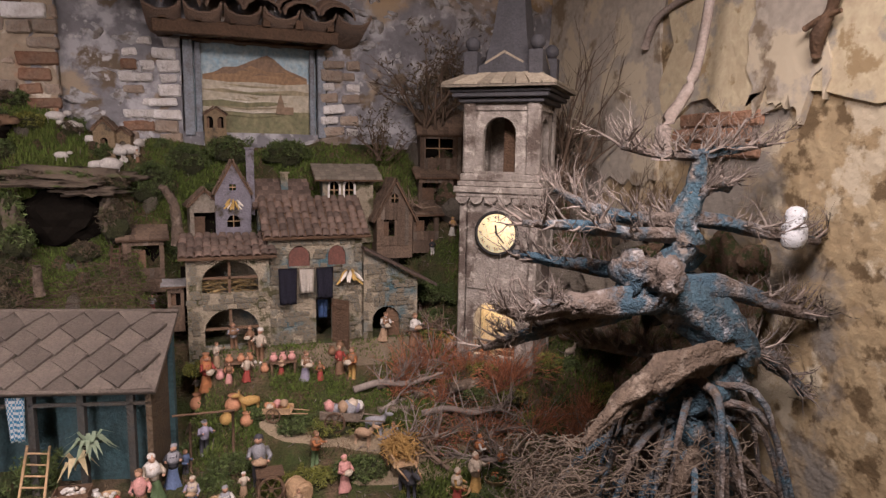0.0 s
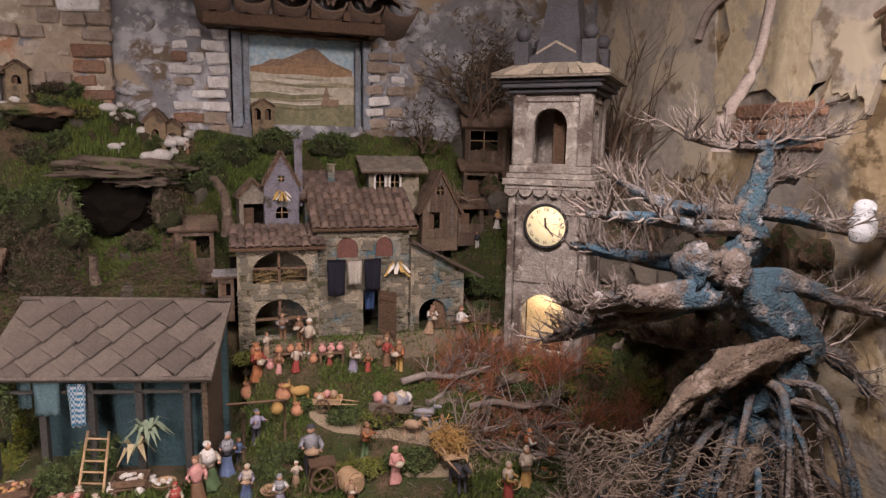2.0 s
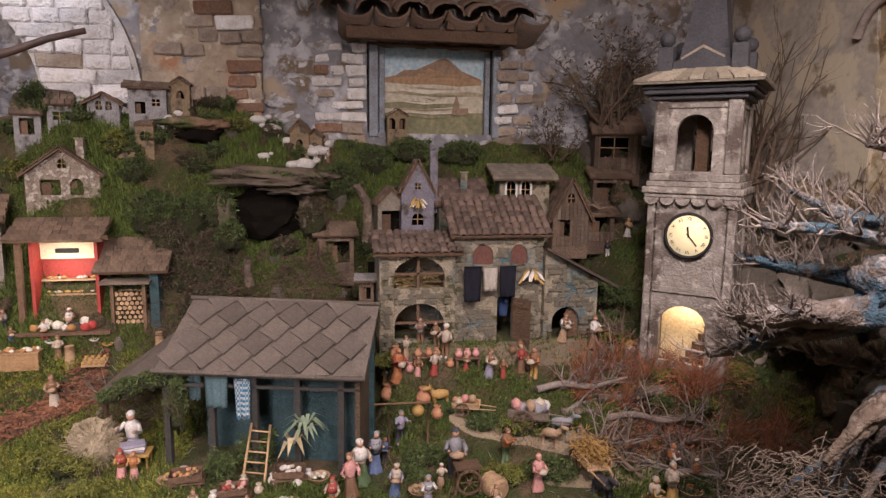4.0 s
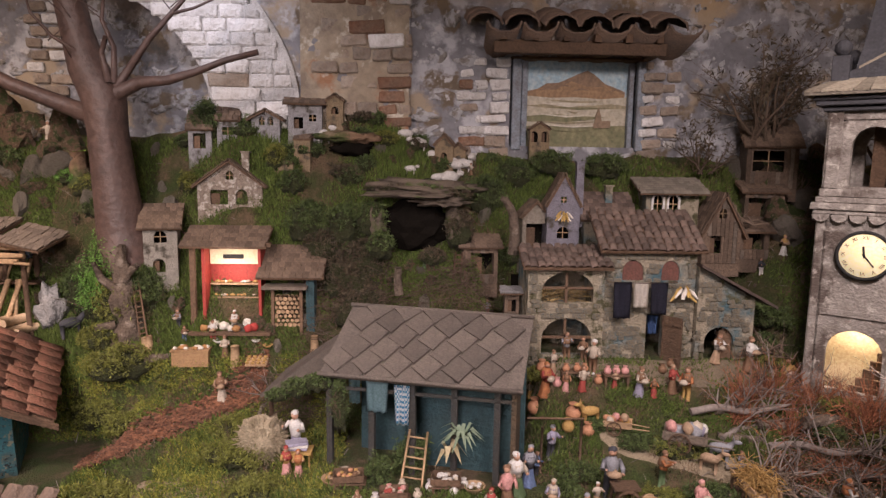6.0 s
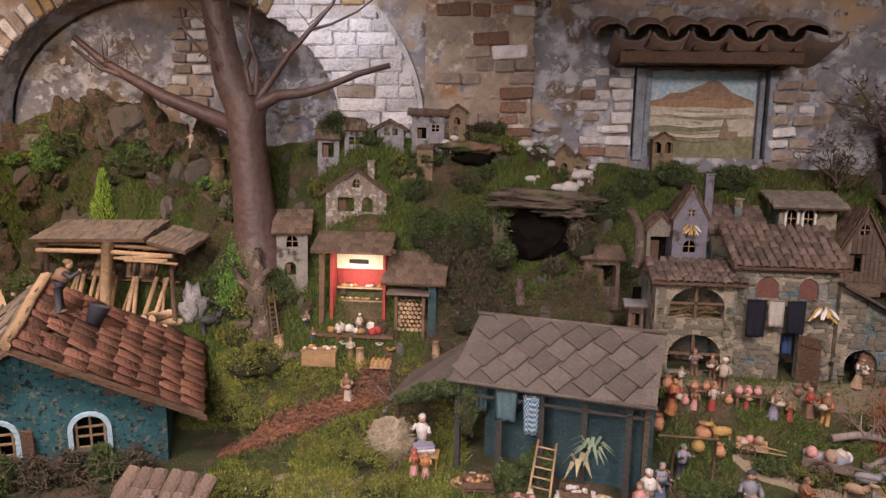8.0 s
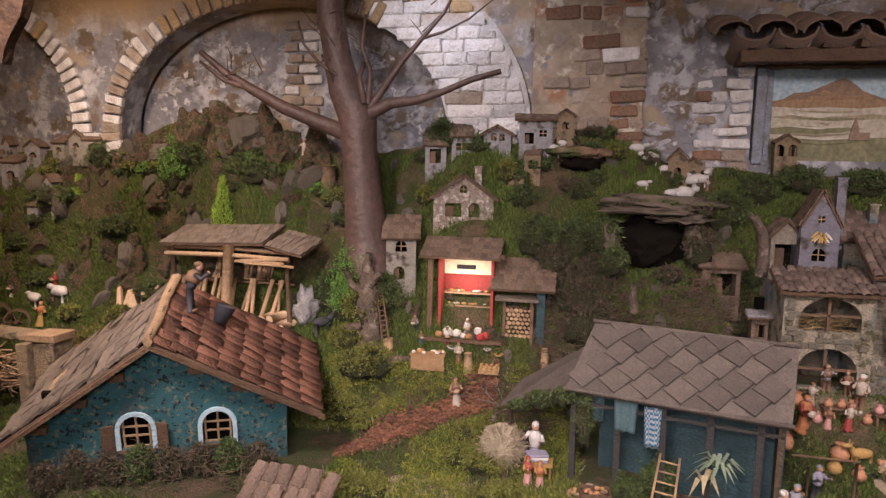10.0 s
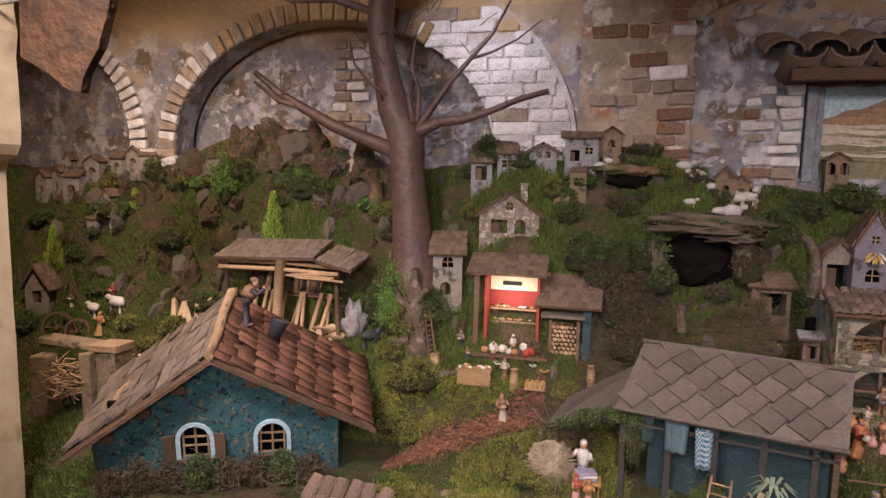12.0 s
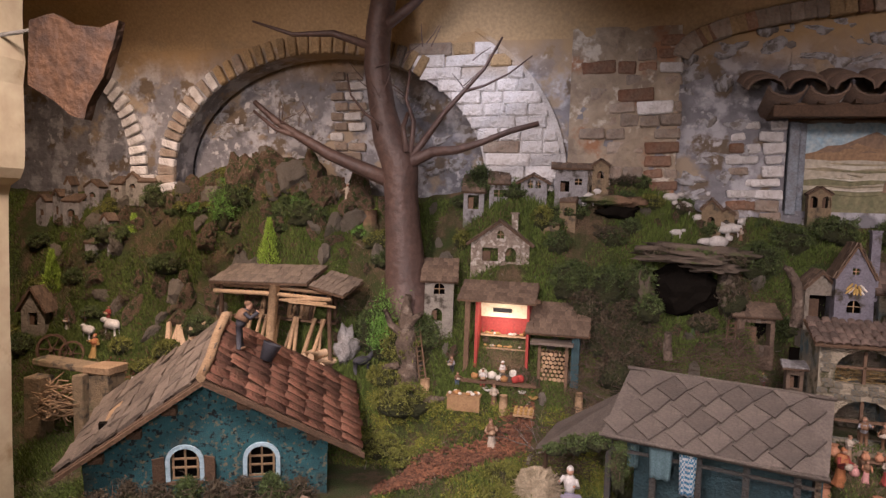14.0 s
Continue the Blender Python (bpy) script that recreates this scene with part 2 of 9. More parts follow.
def lathe(bm, prof, seg=16, m=None, idx=0):
    """A turned shape from (radius, height) pairs."""
    rings = []
    for r, z in prof:
        rings.append([bm.verts.new((m or Matrix()) @ Vector((math.cos(2 * math.pi * k / seg) * r, math.sin(2 * math.pi * k / seg) * r, z))) for k in range(seg)])
    for a, b in zip(rings, rings[1:]):
        for k in range(seg):
            f = bm.faces.new((a[k], a[(k + 1) % seg], b[(k + 1) % seg], b[k]))
            f.material_index, f.smooth = idx, True
    for ring, flip in ((rings[0], True), (rings[-1], False)):
        f = bm.faces.new(ring[::-1] if flip else ring)
        f.material_index = idx


def blob(bm, at, size, sub=2, rough=0.25, freq=3.0, idx=0):
    """An uneven rounded lump."""
    g = bmesh.ops.create_icosphere(bm, subdivisions=sub, radius=1)["verts"]
    off = Vector([random.uniform(-9, 9) for _ in range(3)])
    for v in g:
        k = 1 + rough * noise.noise(v.co * freq * 0.5 + off) * 1.6
        v.co = Vector(at) + Vector((v.co.x * size[0], v.co.y * size[1], v.co.z * size[2])) * k
    for f in {f for v in g for f in v.link_faces}:
        f.material_index, f.smooth = idx, True


def prism(bm, outline, y0, y1, m=None, idx=0):
    """An outline in x and z, drawn from y0 to y1."""
    m = m or Matrix()
    a = [bm.verts.new(m @ Vector((x, y0, z))) for x, z in outline]
    b = [bm.verts.new(m @ Vector((x, y1, z))) for x, z in outline]
    n = len(a)
    fs = [bm.faces.new(a), bm.faces.new(b[::-1])]
    for k in range(n):
        fs.append(bm.faces.new((a[k], b[k], b[(k + 1) % n], a[(k + 1) % n])))
    for f in fs:
        f.material_index = idx
    bmesh.ops.recalc_face_normals(bm, faces=fs)


def arch_line(x0, x1, z0, zs, rise, n=10):
    """The outline of an arched opening: two jambs and an arc."""
    c, r = (x0 + x1) / 2, (x1 - x0) / 2
    return [(x0, z0)] + [(c - r * math.cos(math.pi * k / n), zs + rise * math.sin(math.pi * k / n)) for k in range(n + 1)] + [(x1, z0)]


def holed_wall(bm, x0, x1, z0, z1, y0, y1, holes, m=None, idx=0, top=None):
    """A wall with thickness and openings; each hole is an outline in x and z. top: an outline for the upper edge."""
    m = m or Matrix()
    outer = [(x0, z0), (x1, z0)] + (top[::-1] if top else [(x1, z1), (x0, z1)])
    loops = [outer] + holes
    edges, rings = [], []
    for line in loops:
        vs = [bm.verts.new(m @ Vector((x, y0, z))) for x, z in line]
        rings.append(vs)
        edges += [bm.edges.new((vs[k], vs[(k + 1) % len(vs)])) for k in range(len(vs))]
    fill = bmesh.ops.triangle_fill(bm, edges=edges, use_beauty=True, use_dissolve=False)
    front = [f for f in fill["geom"] if isinstance(f, bmesh.types.BMFace)]
    shift = m.to_3x3() @ Vector((0, y1 - y0, 0))
    back_of = {v: bm.verts.new(v.co + shift) for vs in rings for v in vs}
    fs = list(front)
    for f in front:
        fs.append(bm.faces.new([back_of[v] for v in reversed(f.verts)]))
    for vs in rings:
        for k in range(len(vs)):
            a, b = vs[k], vs[(k + 1) % len(vs)]
            fs.append(bm.faces.new((a, b, back_of[b], back_of[a])))
    for f in fs:
        f.material_index = idx
    bmesh.ops.recalc_face_normals(bm, faces=fs)


# ---- the ground ----
RIGHT_Y, RIGHT_Z = [0, 2.2, 2.6, 2.9, 3.1, 3.3, 3.45, 3.6, 3.75, 3.95], [0.12, 0.18, 0.30, 0.50, 0.65, 0.90, 1.10, 1.30, 1.50, 1.70]
LEFT_Y, LEFT_Z = [0, 2.2, 2.6, 3.0, 3.17, 3.4, 3.55, 3.65, 3.85, 4.0], [0.12, 0.15, 0.22, 0.33, 0.43, 0.75, 1.05, 1.30, 1.65, 1.75]


def step(a, b, x):
    t = min(1.0, max(0.0, (x - a) / (b - a)))
    return t * t * (3 - 2 * t)


# Level pads under buildings: x, y, half width, half depth, height.
PADS = [(0.55, 3.28, 0.62, 0.2, 0.66), (-0.40, 2.85, 0.42, 0.3, 0.30), (-2.45, 2.7, 0.6, 0.42, 0.26), (1.52, 2.95, 0.26, 0.26, 0.52)]


def plain_height(x, y):
    k = step(-1.0, -0.2, x)
    z = k * float(np.interp(y, RIGHT_Y, RIGHT_Z)) + (1 - k) * float(np.interp(y, LEFT_Y, LEFT_Z))
    for px, py, hw, hd, pz in PADS:
        d = max(abs(x - px) / hw, abs(y - py) / hd)
        z += (pz - z) * (1 - step(0.95, 1.25, d))
    return z


def height(x, y):
    rise = step(2.3, 3.4, y)
    n = noise.fractal(Vector((x * 2.2, y * 2.2, 0.7)), 1.0, 2.0, 3) * 0.028 * (0.5 + rise) + noise.noise(Vector((x * 11, y * 11, 3))) * 0.012
    n += 0.20 * math.exp(-(((x + 0.72) / 0.28) ** 2)) * step(3.5, 3.8, y) + 0.26 * math.exp(-(((x + 3.05) / 0.55) ** 2)) * step(3.55, 3.82, y) + 0.12 * math.exp(-(((x + 1.34) / 0.34) ** 2)) * step(3.62, 3.71, y) + 0.10 * math.exp(-(((x + 1.46) / 0.2) ** 2)) * step(3.5, 3.59, y)
    n += 0.45 * step(1.75, 2.2, x) * step(2.1, 2.8, y) * (1 - step(3.0, 3.6, y))
    return plain_height(x, y) + n * (0.25 if any(abs(x - p[0]) < p[2] * 1.1 and abs(y - p[1]) < p[3] * 1.1 for p in PADS) else 1)


def make_ground():
    bm = bmesh.new()
    x0, x1, y0, y1, st = -6.3, 2.2, 1.3, 3.86, 0.025
    nx, ny = int((x1 - x0) / st), int((y1 - y0) / st)
    rows = [[bm.verts.new((x0 + i * st, y0 + j * st, height(x0 + i * st, y0 + j * st))) for i in range(nx + 1)] for j in range(ny + 1)]
    for j in range(ny):
        for i in range(nx):
            bm.faces.new((rows[j][i], rows[j][i + 1], rows[j + 1][i + 1], rows[j + 1][i])).smooth = True
    return tagged(part("ground", bm, MOSS), "mossy brown terraced ground of the model landscape", "ground", kind="structure")


make_ground()

# ---- room ----
WALL_Y, REAR_Y, SIDE_X = 3.85, 4.06, 2.24


def ellipse(cx, cz, rx, rz, a0, a1, n):
    return [(cx + rx * math.cos(radians(a0 + (a1 - a0) * k / n)), cz + rz * math.sin(radians(a0 + (a1 - a0) * k / n))) for k in range(n + 1)]


ARCH = (-2.66, 1.80, 1.06, 0.76)
ARCH_L = (-5.05, 1.80, 1.0, 0.86)


def make_room():
    bm = bmesh.new()
    holes = [[(c - r, 1.0)] + ellipse(c, z, r, h, 180, 0, 28) + [(c + r, 1.0)] for c, z, r, h in (ARCH, ARCH_L)]
    holed_wall(bm, -6.4, -0.53, 0.0, 3.6, WALL_Y - 0.03, WALL_Y + 0.16, holes)
    tagged(part("wall_north", bm, WALL_GREY), "old rubble and plaster wall with two brick arches", "wall", kind="structure")
    bm = bmesh.new()
    box(bm, (-0.53, WALL_Y + 0.02, 0), (0.03, WALL_Y + 0.2, 3.6))
    box(bm, (0.80, WALL_Y + 0.02, 0), (2.5, WALL_Y + 0.2, 3.6))
    box(bm, (0.03, WALL_Y + 0.02, 0), (0.80, WALL_Y + 0.2, 1.66))
    box(bm, (0.03, WALL_Y + 0.02, 2.14), (0.80, WALL_Y + 0.2, 3.6))
    tagged(part("wall_north_niche", bm, WALL_GREY), "grey rubble wall round a painted niche", "wall", kind="structure")
    bm = bmesh.new()
    box(bm, (-6.4, REAR_Y, 0), (2.5, REAR_Y + 0.1, 3.6))
    tagged(part("wall_recess", bm, WALL_GREY), "grey plastered wall at the back of the arches", "wall", kind="structure")
    bm = bmesh.new()
    n = 40
    rows = []
    for j in range(n + 1):
        z = 3.6 * j / n
        rows.append([bm.verts.new((SIDE_X + 0.012 * noise.noise(Vector((0, y * 3, z * 3))), y, z)) for y in np.linspace(-1.6, 3.9, 60)])
    for a, b in zip(rows, rows[1:]):
        for k in range(59):
            bm.faces.new((a[k], b[k], b[k + 1], a[k + 1])).smooth = True
    box(bm, (SIDE_X + 0.02, -1.6, 0), (SIDE_X + 0.15, 3.9, 3.6))
    tagged(part("wall_east", bm, WALL_PLASTER), "cream plaster wall peeling to grey and brown", "wall", kind="structure")
    bm = bmesh.new()
    box(bm, (-6.4, -1.7, 0), (2.4, -1.6, 3.6))
    tagged(part("wall_south", bm, WALL_OCHRE), "plain plaster wall behind the visitor", "wall", kind="structure")
    bm = bmesh.new()
    box(bm, (-6.5, -1.7, 0), (-6.4, 4.2, 3.6))
    tagged(part("wall_west", bm, WALL_OCHRE), "plain plaster wall", "wall", kind="structure")
    bm = bmesh.new()
    xs = [-6.4] + list(np.linspace(-4.0, -0.56, 12)) + list(np.linspace(-0.55, 2.06, 40)) + [2.4]
    under, over = [], []
    for x in xs:
        t = max(0.0, 1 - ((x - 0.75) / 1.32) ** 2) if x > -0.56 else 0.0
        zs, y0 = (2.50 + 0.29 * math.sqrt(t), WALL_Y + 0.02) if x > -0.56 else (2.60, WALL_Y - 0.03)
        prof = [(y0, zs)] + [(WALL_Y - 0.03 - 1.9 * (1 - math.cos(radians(a))), max(2.60 + 0.85 * math.sin(radians(a)), zs + 0.0015 * a)) for a in range(4, 91, 6)] + [(-1.7, 3.47)]
        dz = 0.012 * noise.noise(Vector((x * 2, 3, 1)))
        under.append([bm.verts.new((x, y, z + dz)) for y, z in prof])
        over.append([bm.verts.new((x, y, z + 0.1)) for y, z in prof])
    for a, b, c, d in zip(under, under[1:], over, over[1:]):
        for k in range(len(a) - 1):
            bm.faces.new((a[k], a[k + 1], b[k + 1], b[k])).smooth = True
            bm.faces.new((c[k], d[k], d[k + 1], c[k + 1]))
    tagged(part("ceiling", bm, WALL_OCHRE), "ochre plastered vault", "ceiling", kind="structure")
    bm = bmesh.new()
    box(bm, (-6.4, -1.6, -0.05), (2.3, 4.0, 0.0))
    tagged(part("floor", bm, EARTH), "plain grey floor", "floor", kind="structure")
    bm = bmesh.new()
    box(bm, (-4.7, 1.30, 0.0), (2.2, 1.36, 0.14))
    tagged(part("trim_plinth", bm, WOOD), "dark wooden board edging the landscape", "trim", kind="structure")


make_room()


# ---- bell tower ----
def make_tower():
    root = thing("bell_tower", "grey model bell tower with a lit clock and dark spire", "tower", at=pose(1.52, 2.955, 0.5, 0, 0, -42))
    z = lambda v: v - 0.5
    h = 0.178
    # shaft with an arched opening at its foot
    for k in range(4):
        m = pose(0, 0, 0, 0, 0, 90 * k)
        bm = bmesh.new()
        hole = [arch_line(-0.11, 0.10, z(0.60), z(0.77), 0.10, 10)] if k in (0,) else []
        holed_wall(bm, -h, h, 0, z(1.36), -h, -h + 0.03, hole, m)
        part("wall", bm, TOWER_STONE, root)
        bm = bmesh.new()
        for s in (-1, 1):
            box(bm, (s * h - 0.03 * (s > 0) - (0.008 if s < 0 else -0.008), -h - 0.012, 0), (s * h + 0.03 * (s < 0) - (0.008 if s < 0 else -0.008), -h - 0.001, z(1.355)), m, bev=0.003)
        box(bm, (-h + 0.035, -h - 0.01, z(0.93)), (h - 0.035, -h - 0.001, z(0.955)), m)
        part("pilaster", bm, TOWER_STONE, root)
    bm = bmesh.new()
    box(bm, (-h + 0.035, 0.05, 0.0), (h - 0.035, 0.06, z(0.98)))
    part("inner_wall", bm, mat("cream_inner_plaster", (0.72, 0.58, 0.36), (0.6, 0.46, 0.27), 9, 0.8, 0.2), root)
    for k in range(6):
        bm = bmesh.new()
        box(bm, (-0.02 + k * 0.022, -0.1 + k * 0.022, z(0.57) + k * 0.036), (0.1 + k * 0.004, -0.08 + k * 0.022, z(0.606) + k * 0.036))
        part("stair_step", bm, WOOD, root)
    for (r, z0, z1, mt) in ((0.205, 1.365, 1.385, 0), (0.215, 1.385, 1.415, 0), (0.2, 1.415, 1.44, 0), (0.19, 1.44, 1.475, 0)):
        bm = bmesh.new()
        box(bm, (-r, -r, z(z0)), (r, r, z(z1) - 0.0005), bev=0.004)
        part("cornice", bm, TOWER_STONE, root)
    for k in range(4):
        m = pose(0, 0, 0, 0, 0, 90 * k)
        for i in range(6):
            x = -0.17 + i * 0.068
            bm = bmesh.new()
            prism(bm, ellipse(x, z(1.365), 0.032, 0.032, 180, 360, 8), -0.206, -0.18, m)
            part("scallop", bm, TOWER_STONE, root)
    # belfry: four arched faces
    hb = 0.17
    for k in range(4):
        m = pose(0, 0, 0, 0, 0, 90 * k)
        bm = bmesh.new()
        holed_wall(bm, -hb, hb, z(1.475), z(1.80), -hb, -hb + 0.03, [arch_line(-0.085, 0.07, z(1.485), z(1.66), 0.075, 12)], m)
        part("belfry_wall", bm, TOWER_STONE, root)
        bm = bmesh.new()
        for s in (-1, 1):
            box(bm, (s * 0.15 - 0.026, -hb - 0.014, z(1.475)), (s * 0.15 + 0.026, -hb - 0.001, z(1.80)), m, bev=0.004)
        box(bm, (-0.12, -hb - 0.009, z(1.765)), (0.12, -hb - 0.001, z(1.78)), m)
        part("belfry_pilaster", bm, TOWER_STONE, root)
    bm = bmesh.new()
    box(bm, (-0.025, -0.03, z(1.475)), (0.03, 0.03, z(1.8)))
    part("king_post", bm, WOOD, root, "brown wooden post inside the belfry")
    bm = bmesh.new()
    lathe(bm, [(0.004, 0.06), (0.02, 0.055), (0.028, 0.03), (0.034, 0.0), (0.042, -0.012), (0.001, -0.012)], 16, pose(0.09, -0.06, z(1.64)))
    part("bell", bm, mat("brass", (0.5, 0.33, 0.12), (0.4, 0.25, 0.09), 20, 0.4, 0.0, metal=0.9), root, "small brass bell")
    for r, z0, z1 in ((0.2, 1.80, 1.82), (0.225, 1.822, 1.842), (0.235, 1.844, 1.862)):
        bm = bmesh.new()
        box(bm, (-r, -r, z(z0)), (r, r, z(z1)), bev=0.004)
        part("eave_moulding", bm, TOWER_DARK, root)
    # tiled skirt roof
    bm = bmesh.new()
    lo, hi = 0.265, 0.16
    vs = [[bm.verts.new((sx * r, sy * r, zz)) for sx, sy in ((-1, -1), (1, -1), (1, 1), (-1, 1))] for r, zz in ((lo, z(1.863)), (lo, z(1.872)), (hi, z(1.925)))]
    for a, b in zip(vs, vs[1:]):
        for k in range(4):
            bm.faces.new((a[k], a[(k + 1) % 4], b[(k + 1) % 4], b[k]))
    bm.faces.new(vs[0][::-1])
    part("skirt_roof", bm, STONE, root)
    lime = mat("pale_roof_slab", (0.42, 0.37, 0.28), (0.3, 0.25, 0.19), 20, 0.9, 0.4, random_tint=0.25)
    for k in range(4):
        for i in range(9):
            bm = bmesh.new()
            x = -0.235 + i * 0.0585
            w = 0.026
            f = pose(0, 0, 0, 0, 0, 90 * k)
            t0, t1 = 0.0, 0.97
            q = [(x - w, -lo, z(1.875)), (x + w, -lo, z(1.875)), (x * 0.66 + w * 0.8, -hi - 0.005, z(1.926)), (x * 0.66 - w * 0.8, -hi - 0.005, z(1.926))]
            lowv = [bm.verts.new(f @ Vector(p)) for p in q]
            upv = [bm.verts.new(f @ (Vector(p) + Vector((0, -0.003, 0.007 + random.uniform(0, 0.004))))) for p in q]
            bm.faces.new(upv)
            for a in range(4):
                bm.faces.new((lowv[a], lowv[(a + 1) % 4], upv[(a + 1) % 4], upv[a]))
            part("roof_slab", bm, lime, root)
    # parapet, corner pinnacles and spire
    for k in range(4):
        m = pose(0, 0, 0, 0, 0, 90 * k)
        bm = bmesh.new()
        prism(bm, [(-0.13, z(1.915)), (0.13, z(1.915)), (0.13, z(1.96)), (0, z(2.03)), (-0.13, z(1.96))], -0.155, -0.135, m)
        part("parapet", bm, TOWER_DARK, root)
        bm = bmesh.new()
        for s in (-1, 1):
            prism(bm, [(0, z(2.034)), (0, z(2.022)), (s * 0.09, z(1.974)), (s * 0.09, z(1.984))], -0.158, -0.1555, m)
        part("white_coping", bm, lime, root, "flaking white coping line")
        bm = bmesh.new()
        box(bm, (-0.185, -0.185, z(1.905)), (-0.12, -0.12, z(2.03)), m, bev=0.003)
        lathe(bm, [(0.001, 0.0), (0.02, 0.004), (0.034, 0.025), (0.034, 0.045), (0.018, 0.064), (0.001, 0.07)], 14, m @ pose(-0.1525, -0.1525, z(2.03)))
        part("pinnacle", bm, TOWER_DARK, root)
    bm = bmesh.new()
    lathe(bm, [(0.165, z(1.92)), (0.15, z(1.99)), (0.115, z(2.12)), (0.075, z(2.36)), (0.004, z(2.75))], 4, pose(0, 0, 0, 0, 0, 45))
    for f in bm.faces:
        f.smooth = False
    part("spire", bm, TOWER_DARK, root)
    # clock
    cm = pose(0.0, -h - 0.012, z(1.20), 90, 0, 0)
    clock = part("clock", (lambda b: (lathe(b, [(0.001, 0.0), (0.092, 0.0), (0.104, 0.0), (0.106, 0.012), (0.098, 0.018), (0.092, 0.012), (0.092, 0.004), (0.001, 0.004)], 40, cm), b)[1])(bmesh.new()), BLACK, root, "round dark clock rim")
    bm = bmesh.new()
    lathe(bm, [(0.001, 0.005), (0.0915, 0.005), (0.0915, 0.008), (0.001, 0.008)], 40, cm)
    part("dial", bm, DIAL, clock, "glowing cream clock dial")
    for k, word in enumerate(("XII", "I", "II", "III", "IIII", "V", "VI", "VII", "VIII", "IX", "X", "XI")):
        cu = bpy.data.curves.new("numeral", "FONT")
        cu.body, cu.size, cu.align_x, cu.align_y, cu.extrude = word, 0.022, "CENTER", "CENTER", 0.0004
        tmp = bpy.data.objects.new("numeral", cu)
        scene.collection.objects.link(tmp)
        me = bpy.data.meshes.new_from_object(tmp.evaluated_get(bpy.context.evaluated_depsgraph_get()))
        bpy.data.objects.remove(tmp)
        me.materials.clear()
        me.materials.append(BLACK)
        ob = new("numeral", me)
        ob.parent = clock
        a = radians(-30 * k)
        ob.matrix_local = cm @ pose(-0.075 * math.sin(a), 0.075 * math.cos(a), 0.0088, 0, 0, -30 * k)
    for ang, ln, w in ((8, 0.04, 0.004), (-140, 0.058, 0.003)):
        bm = bmesh.new()
        box(bm, (-w, -0.01, 0.0095), (w, ln, 0.0115), cm @ pose(0, 0, 0, 0, 0, ang if ang > 0 else ang))
        part("clock_pointer", bm, BLACK, clock)


make_tower()
point_lamp("tower_bulb", (1.50, 2.93, 0.88), 3.0, 0.02, (1.0, 0.84, 0.56))


# ---- roofs of small tiles ----
def tile_mesh(w, l, r, material):
    """One curved tile lying along y, crown up."""
    bm = bmesh.new()
    n = 5
    rows = []
    for y, k in ((0, 1.0), (l, 0.86)):
        for t in (0.0, 0.15):
            rows.append([bm.verts.new((-math.cos(math.pi * i / n) * w / 2 * k * (1 - t * 0.6), y, math.sin(math.pi * i / n) * r * k - t * r)) for i in range(n + 1)])
    o0, i0, o1, i1 = rows
    for i in range(n):
        bm.faces.new((o0[i], o0[i + 1], o1[i + 1], o1[i])).smooth = True
        bm.faces.new((o0[i], i0[i], i0[i + 1], o0[i + 1]))
    me = bpy.data.meshes.new("tile")
    bm.to_mesh(me)
    bm.free()
    me.materials.append(material)
    return me


def tile_field(parent, m, width, length, me, w, l, name="roof_tile", jitter=0.003):
    """Rows of tiles on a slope: m puts x along the eave, y up the slope, z out of it."""
    nx, ny = max(1, round(width / w)), max(1, round(length / l))
    for j in range(ny):
        for i in range(nx):
            ob = new(name, me)
            ob.parent = parent
            ob.matrix_local = m @ pose((i + 0.5) * width / nx + random.uniform(-jitter, jitter), j * length / ny + random.uniform(-jitter, jitter), 0.004 + random.uniform(0, jitter), random.uniform(0, 6), random.uniform(-6, 6), random.uniform(-6, 6))


def slab(parent, m, width, length, thick, material, name="roof_deck"):
    bm = bmesh.new()
    box(bm, (0, 0, -thick), (width, length, 0), m)
    return part(name, bm, material, parent)


def slope(x, y, z, run, rise, yaw=0):
    """The pose of a roof slope whose eave starts at a point, and its length."""
    return pose(x, y, z, 0, 0, yaw) @ pose(0, 0, 0, math.degrees(math.atan2(rise, run))), math.hypot(run, rise)


TILE_SMALL = tile_mesh(0.036, 0.045, 0.011, TILE_BROWN)
TILE_MID = tile_mesh(0.066, 0.112, 0.011, TILE_RED)


# ---- farmhouse ----
def shutter(bm, x0, x1, z0, zs, rise, y):
    prism(bm, arch_line(x0, x1, z0, zs, rise, 8), y, y - 0.008)


